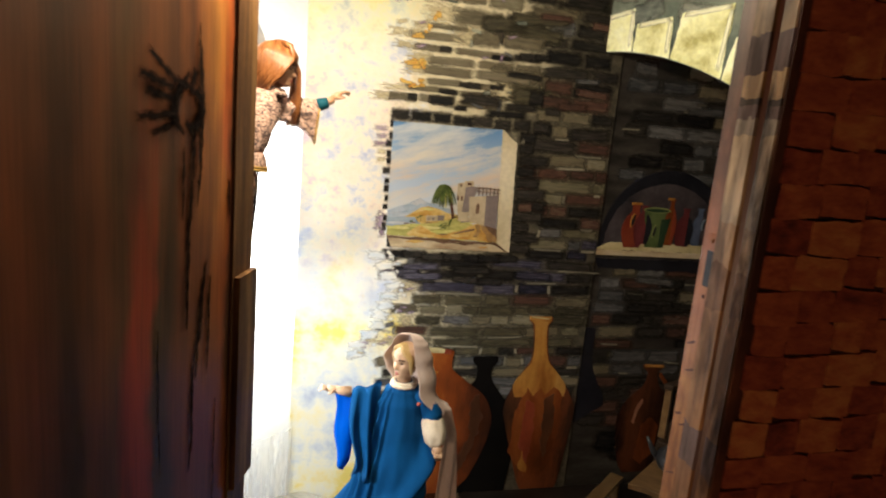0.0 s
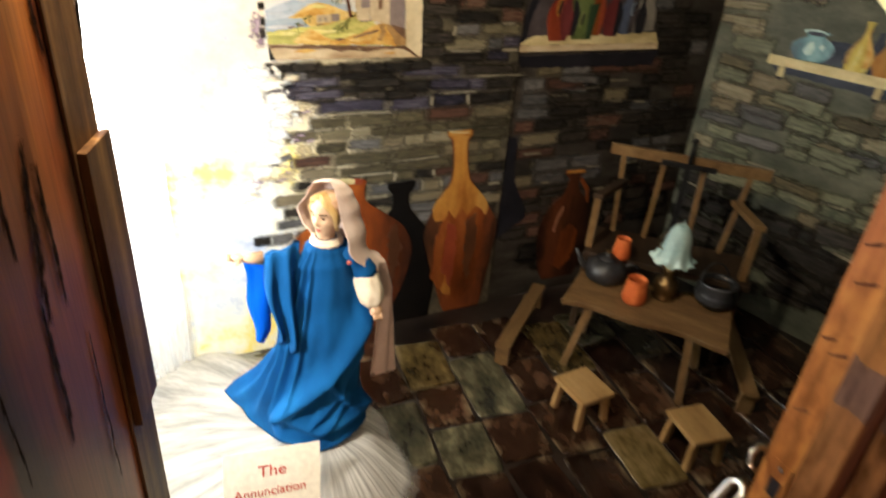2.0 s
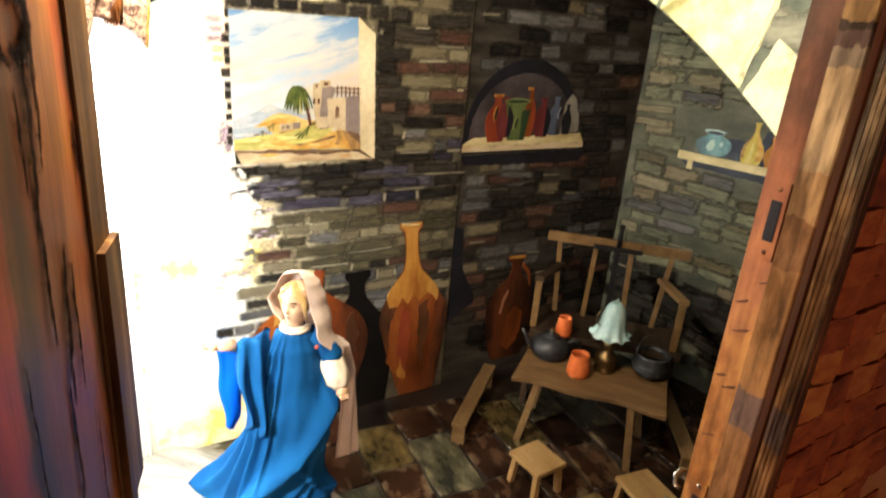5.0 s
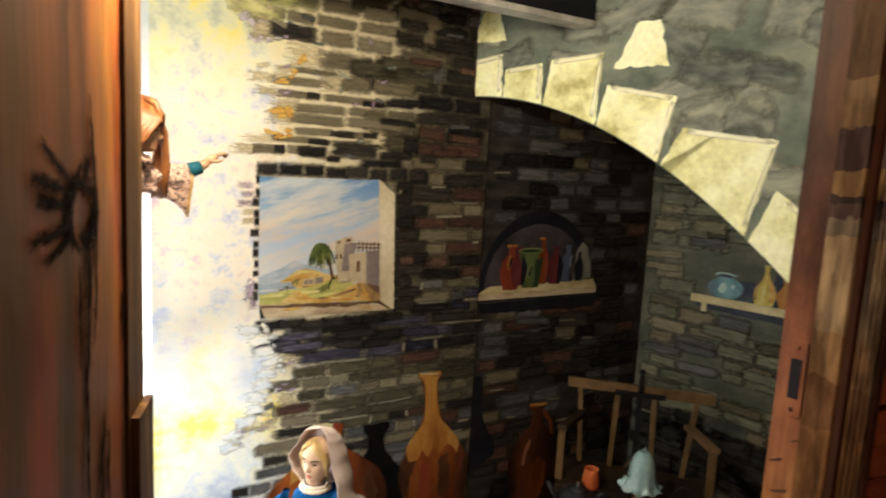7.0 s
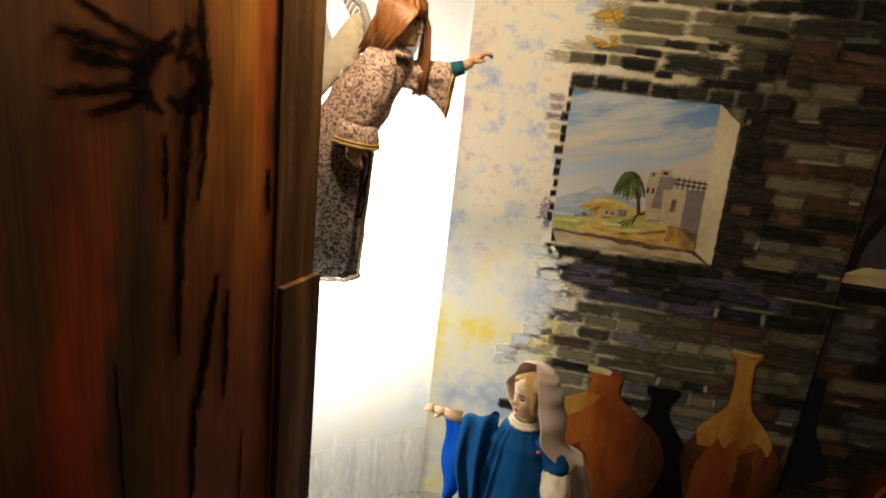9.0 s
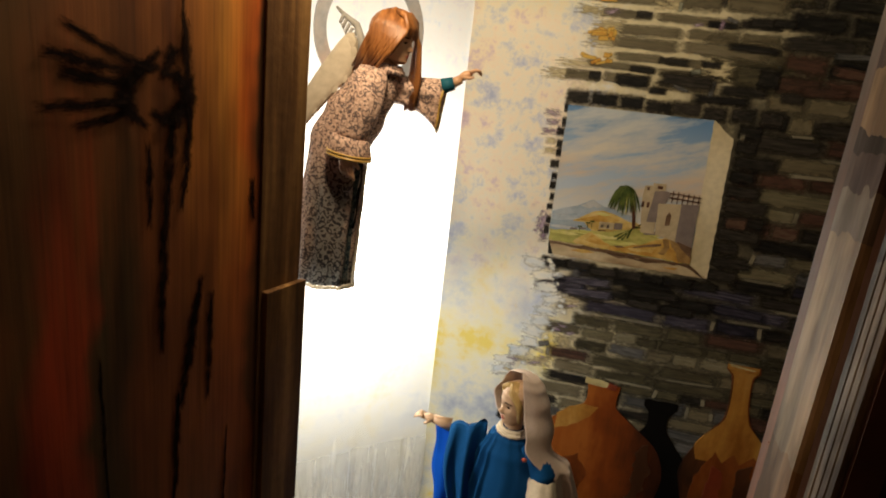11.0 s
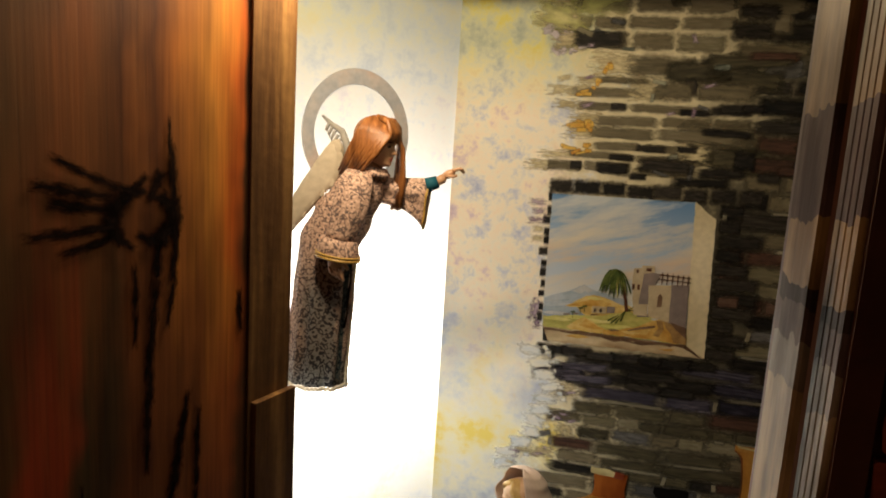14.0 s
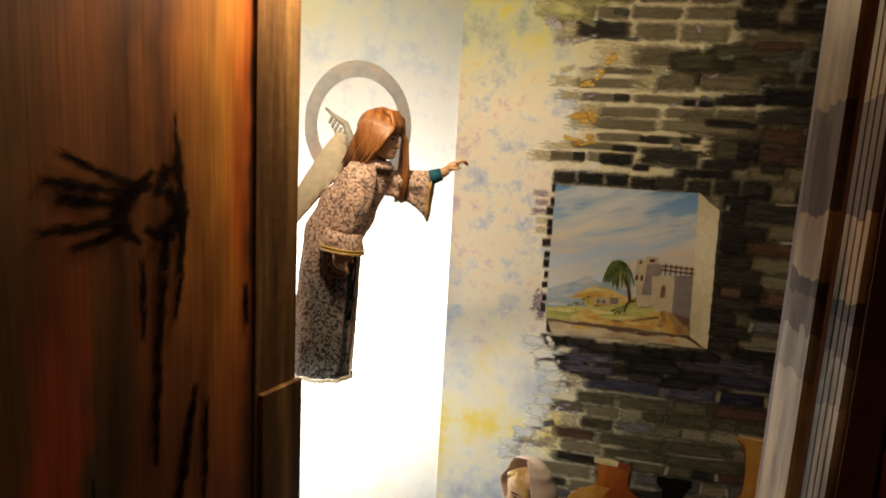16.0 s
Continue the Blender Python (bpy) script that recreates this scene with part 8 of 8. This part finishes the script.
# dark blocks round the painted window
for i in range(8):
    lay(wall_back, "dark", 0.545 + 0.083 * i, 1.606 + rng.uniform(-0.004, 0.004), rng.uniform(0.075, 0.10), 0.058, lift=0.001)
for i in range(11):
    w = rng.uniform(0.07, 0.16)
    lay(wall_back, "dark", 1.036 + w / 2, 1.56 - 0.046 * i, w, 0.058, lift=0.001)
for i in range(12):
    w = rng.uniform(0.014, 0.024) + (0.012 if i in (2, 5) else 0)
    lay(wall_back, "dark", 0.521 - w / 2, 1.565 - 0.036 * i + rng.uniform(-0.006, 0.006), w, rng.uniform(0.026, 0.044), turn=rng.uniform(-0.1, 0.1), lift=0.001)
for i in range(5):
    w = rng.uniform(0.04, 0.07)
    lay(wall_back, "lilac" if i < 3 else "faded", 0.505 - w / 2, 1.55 - 0.030 * i, w, 0.028, turn=rng.uniform(-0.05, 0.05))
lay(wall_back, "lilac", 0.494, 1.185, 0.05, 0.095, turn=0.2)
lay(wall_back, "lilac", 0.505, 1.145, 0.035, 0.05)
for i in range(7):
    lay(wall_back, "dark", 0.56 + 0.08 * i, 1.056 + rng.uniform(-0.006, 0.006), 0.11, 0.046, lift=0.001)
for i in range(10):
    lay(wall_back, rng.choice(("dark", "purple", "purple")), rng.uniform(0.58, 1.2), rng.uniform(0.95, 1.04), rng.uniform(0.1, 0.2), rng.uniform(0.03, 0.05), turn=rng.uniform(-0.05, 0.05), lift=0.001)
# thin dabs where the stones give way to the cloud
for i in range(11):
    z = 0.63 + 0.042 * i
    w = rng.uniform(0.11, 0.18)
    lay(wall_back, "foam", cloud_edge(z) + 0.015 - 0.36 * w + rng.uniform(-0.012, 0.012), z, w, rng.uniform(0.065, 0.085), "cloud_wisp", rng.uniform(-0.25, 0.25), 0.003 + 0.0001 * i)
for i in range(14):
    z = rng.uniform(0.66, 1.06)
    k = rng.uniform(0.014, 0.034)
    lay(wall_back, "foam", cloud_edge(z) + abs(rng.gauss(0.0, 0.018)), z, k * 1.4, k, "cloud_wisp", rng.uniform(-0.8, 0.8), 0.0055)
for i in range(24):
    z = rng.choice((rng.uniform(0.62, 1.04), rng.uniform(1.66, 2.3)))
    lay(wall_back, rng.choice(("slate", "lilac", "faded") if z < 1.1 else ("khaki", "faded", "lilac")), cloud_edge(z) + rng.gauss(0.02, 0.035), z, rng.uniform(0.02, 0.06), rng.uniform(0.012, 0.026), "paint_dab", rng.uniform(-0.4, 0.4), 0.003)
for u, z, w, h in ((0.60, 1.905, 0.05, 0.022), (0.63, 1.93, 0.03, 0.035), (0.585, 1.80, 0.08, 0.03), (0.62, 1.815, 0.03, 0.055), (0.655, 1.985, 0.03, 0.04), (0.575, 1.725, 0.08, 0.026), (0.615, 1.73, 0.03, 0.035)):
    for i in range(4):
        lay(wall_back, "amber", u + rng.uniform(-0.4, 0.4) * w, z + rng.uniform(-0.4, 0.4) * h, w * rng.uniform(0.4, 0.8), h * rng.uniform(0.35, 0.7), "paint_stroke", rng.uniform(-0.5, 0.5), 0.003 + 0.0002 * i)

# knot and streaks painted on the door: from, to, width
for u0, z0, u1, z1, w in ((0.364, 1.651, 0.420, 1.626, 0.016), (0.42, 1.628, 0.475, 1.604, 0.015), (0.335, 1.618, 0.430, 1.603, 0.018), (0.360, 1.598, 0.428, 1.586, 0.022), (0.330, 1.554, 0.440, 1.565, 0.018), (0.375, 1.532, 0.445, 1.552, 0.014), (0.530, 1.71, 0.531, 1.62, 0.009), (0.534, 1.67, 0.541, 1.52, 0.018), (0.543, 1.54, 0.526, 1.41, 0.016), (0.510, 1.545, 0.497, 1.39, 0.022), (0.500, 1.41, 0.484, 1.19, 0.020), (0.471, 1.50, 0.472, 1.395, 0.014), (0.563, 1.285, 0.520, 1.08, 0.022), (0.582, 1.25, 0.577, 1.07, 0.014), (0.670, 1.43, 0.674, 1.37, 0.014), (0.515, 1.635, 0.500, 1.605, 0.022), (0.49, 1.63, 0.465, 1.61, 0.014), (0.517, 1.09, 0.505, 0.90, 0.014), (0.385, 1.20, 0.388, 0.95, 0.006), (0.62, 0.98, 0.61, 0.72, 0.007), (0.745, 1.13, 0.750, 0.98, 0.012)):
    ln, turn = math.hypot(u1 - u0, z1 - z0), -math.atan2(z1 - z0, u1 - u0)
    k = max(2, round(ln / 0.035))
    for i in range(k):
        f = (i + 0.5) / k
        wide = w * 1.15 * (0.45 + 0.75 * math.sin(math.pi * (0.12 + 0.80 * f))) * rng.uniform(0.8, 1.15)
        lay(door, "ink", u0 + (u1 - u0) * f + rng.uniform(-0.12, 0.12) * w, z0 + (z1 - z0) * f + rng.uniform(-0.12, 0.12) * w, ln / k * 1.9, wide, "grain_stroke", turn + rng.uniform(-0.07, 0.07), 0.0003 * i)
for a0, a1, r, thick in ((95, 235, 0.044, 0.026), (-120, 85, 0.034, 0.030)):
    for i in range(7):
        a = radians(a0 + (a1 - a0) * i / 6)
        cx = 0.482 if a0 > 0 else 0.502
        k = thick * (0.45 + 1.05 * math.sin(math.pi * (i + 0.5) / 7))
        lay(door, "ink", cx + r * math.cos(a), 1.570 + r * 0.9 * math.sin(a), 0.040, k, "knot", math.pi / 2 - a, 0.0004 * i)

# scumbled patches and smudges on the arch board
for i in range(46):
    u, z = rng.uniform(0.0, 1.45), rng.uniform(1.55, 2.40)
    if z > arch_height(u) + 0.10:
        lay(arch_wall, "scumble", u, z, rng.uniform(0.14, 0.32), rng.uniform(0.08, 0.15), "scumble", rng.uniform(-0.4, 0.4), -0.001)

# brushed light along the edges of the wedge stones
for k, (tl, tr) in enumerate(TOPS):
    wide = tr[0] - tl[0]
    slope = -math.atan2(tr[1] - tl[1], wide)
    mid = ((tl[0] + tr[0]) / 2, (tl[1] + tr[1]) / 2)
    lay(arch_wall, "stone_light", mid[0], mid[1] - 0.008, wide * 0.95, 0.022, "light_stroke", slope, 0.002)
    foot = (JOINTS[k + 1] - 0.012, arch_height(JOINTS[k + 1] - 0.012) + 0.012)
    ln = math.hypot(tr[0] - foot[0], tr[1] - foot[1])
    side = -math.atan2(tr[1] - foot[1], tr[0] - foot[0])
    lay(arch_wall, "stone_light", (tr[0] + foot[0]) / 2 - 0.006, (tr[1] + foot[1]) / 2, ln * 0.9, 0.018, "light_stroke", side, 0.0022)

# shadowed panel
z = 2.42
while z > 0.3:
    h = rng.uniform(0.050, 0.072)
    u = 1.46 + rng.uniform(0, 0.08)
    while u < 2.44:
        w = rng.uniform(0.09, 0.21)
        c = u + w / 2
        inside = 1.43 < c < 2.12 and 1.03 < z - h / 2 < 1.47 and (z < 1.16 or (c - 1.77) ** 2 + (z - 1.15) ** 2 < 0.115)
        if not inside and u + w < 2.47 and rng.random() < 0.8:
            q = rng.random()
            # shade low down and in the corner is put into more dark stones
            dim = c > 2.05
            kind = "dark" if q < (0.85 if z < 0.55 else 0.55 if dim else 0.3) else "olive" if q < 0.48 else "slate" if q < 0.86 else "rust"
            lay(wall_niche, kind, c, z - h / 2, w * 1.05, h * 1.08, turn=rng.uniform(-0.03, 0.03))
        u += w
    z -= h
for i in range(26):
    u, z = rng.uniform(1.5, 2.2), rng.choice((rng.uniform(0.4, 1.0), rng.uniform(0.55, 0.98), rng.uniform(1.55, 1.85)))
    lay(wall_niche, "mortar", u, z, rng.uniform(0.05, 0.12), rng.uniform(0.010, 0.016), "mortar_stroke", rng.uniform(-0.1, 0.1))

# broad dark strokes paint in the shade at the panel's foot
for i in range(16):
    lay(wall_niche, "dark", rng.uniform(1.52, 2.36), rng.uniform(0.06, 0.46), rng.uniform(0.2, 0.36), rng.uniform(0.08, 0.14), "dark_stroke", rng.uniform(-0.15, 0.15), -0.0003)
for i in range(18):
    lay(wall_niche, rng.choice(("dark", "moss", "slate", "dark")), rng.uniform(1.56, 2.3), rng.choice((rng.uniform(0.5, 0.98), rng.uniform(1.56, 2.2))), rng.uniform(0.10, 0.22), rng.uniform(0.03, 0.06), "paint_stroke", rng.uniform(-0.1, 0.1), 0.0004)

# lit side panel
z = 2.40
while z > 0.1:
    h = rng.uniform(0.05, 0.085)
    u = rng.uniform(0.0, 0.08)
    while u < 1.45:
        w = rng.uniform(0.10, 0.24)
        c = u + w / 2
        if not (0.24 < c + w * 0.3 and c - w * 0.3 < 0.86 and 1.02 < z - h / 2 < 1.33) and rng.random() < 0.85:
            # dark low stones: the shade behind the settle goes into their colour
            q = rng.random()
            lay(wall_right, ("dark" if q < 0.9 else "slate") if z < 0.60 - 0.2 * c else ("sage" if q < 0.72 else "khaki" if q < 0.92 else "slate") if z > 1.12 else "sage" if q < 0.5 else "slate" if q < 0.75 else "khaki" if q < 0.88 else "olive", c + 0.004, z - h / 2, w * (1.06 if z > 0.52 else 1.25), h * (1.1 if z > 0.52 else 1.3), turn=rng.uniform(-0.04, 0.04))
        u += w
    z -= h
for i in range(34):
    z = rng.uniform(0.55, 2.0)
    u = rng.uniform(0.05, 1.3)
    if not (0.10 < u < 0.98 and 0.97 < z < 1.38):
        lay(wall_right, rng.choice(("sage", "sage", "khaki", "slate")) if z > 1.1 else rng.choice(("sage", "slate", "moss", "olive")), u, z, rng.uniform(0.12, 0.26), rng.uniform(0.035, 0.07), "paint_stroke", rng.uniform(-0.15, 0.15), 0.002)
for u, z, w, h, kind in ((0.10, 1.42, 0.16, 0.075, "khaki"), (0.30, 1.36, 0.20, 0.07, "slate"), (0.48, 1.40, 0.22, 0.09, "sage"), (0.13, 1.20, 0.16, 0.10, "khaki"), (0.12, 1.05, 0.18, 0.07, "moss"), (0.15, 0.93, 0.20, 0.08, "khaki"), (0.42, 0.95, 0.24, 0.075, "sage"), (0.66, 0.92, 0.20, 0.07, "moss"), (0.30, 0.84, 0.22, 0.06, "slate"), (0.62, 0.78, 0.24, 0.07, "sage"), (0.14, 1.55, 0.2, 0.08, "sage"), (0.42, 1.58, 0.24, 0.08, "khaki")):
    lay(wall_right, kind, u, z, w, h, "paint_stroke", rng.uniform(-0.06, 0.06), 0.0024)
# more painted shade, laid as dark strokes below half a metre
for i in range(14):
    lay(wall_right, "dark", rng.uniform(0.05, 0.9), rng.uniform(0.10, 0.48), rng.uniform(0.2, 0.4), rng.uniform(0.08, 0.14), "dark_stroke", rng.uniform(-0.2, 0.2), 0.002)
for i in range(24):
    lay(wall_right, "mortar", rng.uniform(0.05, 1.1), rng.choice((rng.uniform(0.3, 1.0), rng.uniform(1.36, 1.8))), rng.uniform(0.07, 0.18), rng.uniform(0.010, 0.022), "mortar_stroke", rng.uniform(-0.12, 0.12))

# brick courses on the corridor wall
BRICK = [stone_mesh("brick", 90 + i, 24, 0.11, BRICKPAINT, 0.003 + 0.0004 * i, 14.0) for i in range(8)]
z = 2.40
row = 0
while z > 0.5:
    h = 0.041 + rng.uniform(-0.005, 0.005)
    u = 0.668 - (0.06 if row % 2 else 0.0)
    while u < 1.45:
        w = rng.uniform(0.042, 0.074)
        a, b = max(u, 0.668), u + w
        bare = 0.95 < (a + b) / 2 and z < 1.24 + 0.25 * min(0.12, (a + b) / 2 - 1.0)
        if b - a > 0.025 and not bare:
            ob = new("brick", rng.choice(BRICK))
            ob.parent = brick_wall
            ob.matrix_local = Matrix.Translation(((a + b) / 2, 0.645, z - h / 2 + 0.006 * math.sin(9 * a) + rng.uniform(-0.0015, 0.0015))) @ Matrix.Rotation(rng.uniform(-0.05, 0.05), 4, "Y") @ Matrix.Diagonal(((b - a) * rng.uniform(0.95, 1.02), 1, h * rng.uniform(0.93, 1.02), 1))
        u += w
    z -= h
    row += 1
bare = part("bare_plaster", patch(ragged([(0.98, FLOOR + 0.05), (2.0, FLOOR + 0.05), (2.0, 1.05), (1.5, 1.10), (1.28, 1.16), (1.20, 1.22), (1.13, 1.272), (1.07, 1.255), (1.0, 1.21), (0.935, 1.17), (0.93, 0.85), (0.96, 0.5)], 0.022, 0.016, rng), 0.0022), PLASTER, brick_wall, "patch of bare pinkish plaster paint")
bare.matrix_local = Matrix.Translation((0, 0.645, 0))

# painted paving
SLABMESH = [[stone_mesh("slab", 130 + 7 * i + 31 * k, 30, 0.035, m, 0.004 + 0.0006 * i, 16.0, axis=2) for i in range(6)] for k, m in enumerate(SLABS)]
AX = Matrix.Rotation(radians(-6), 4, "Z")
for col in range(-3, 15):
    cx = 0.02 + col * 0.192
    y = 0.72 + (0.15 if col % 2 else 0.0) + rng.uniform(0, 0.06)
    while y < 2.78:
        ln = rng.uniform(0.19, 0.35)
        p = AX @ Vector((cx - 0.22, y + ln / 2, 0))
        if p.y + ln * 0.45 < 2.515 and p.y > 0.78 and p.x < 2.44 + (2.5 - p.y) * 0.24 and p.x > -0.3:
            q = rng.random()
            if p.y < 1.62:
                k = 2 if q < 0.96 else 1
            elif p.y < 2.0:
                # beyond x 1.5 the light's falloff is painted in as brown slabs
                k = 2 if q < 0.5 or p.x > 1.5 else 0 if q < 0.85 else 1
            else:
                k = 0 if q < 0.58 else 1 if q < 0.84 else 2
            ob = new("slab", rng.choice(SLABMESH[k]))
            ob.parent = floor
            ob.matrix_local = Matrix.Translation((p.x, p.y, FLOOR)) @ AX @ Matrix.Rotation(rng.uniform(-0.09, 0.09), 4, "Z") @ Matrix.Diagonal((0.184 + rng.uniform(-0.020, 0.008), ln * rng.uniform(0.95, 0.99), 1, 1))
        y += ln
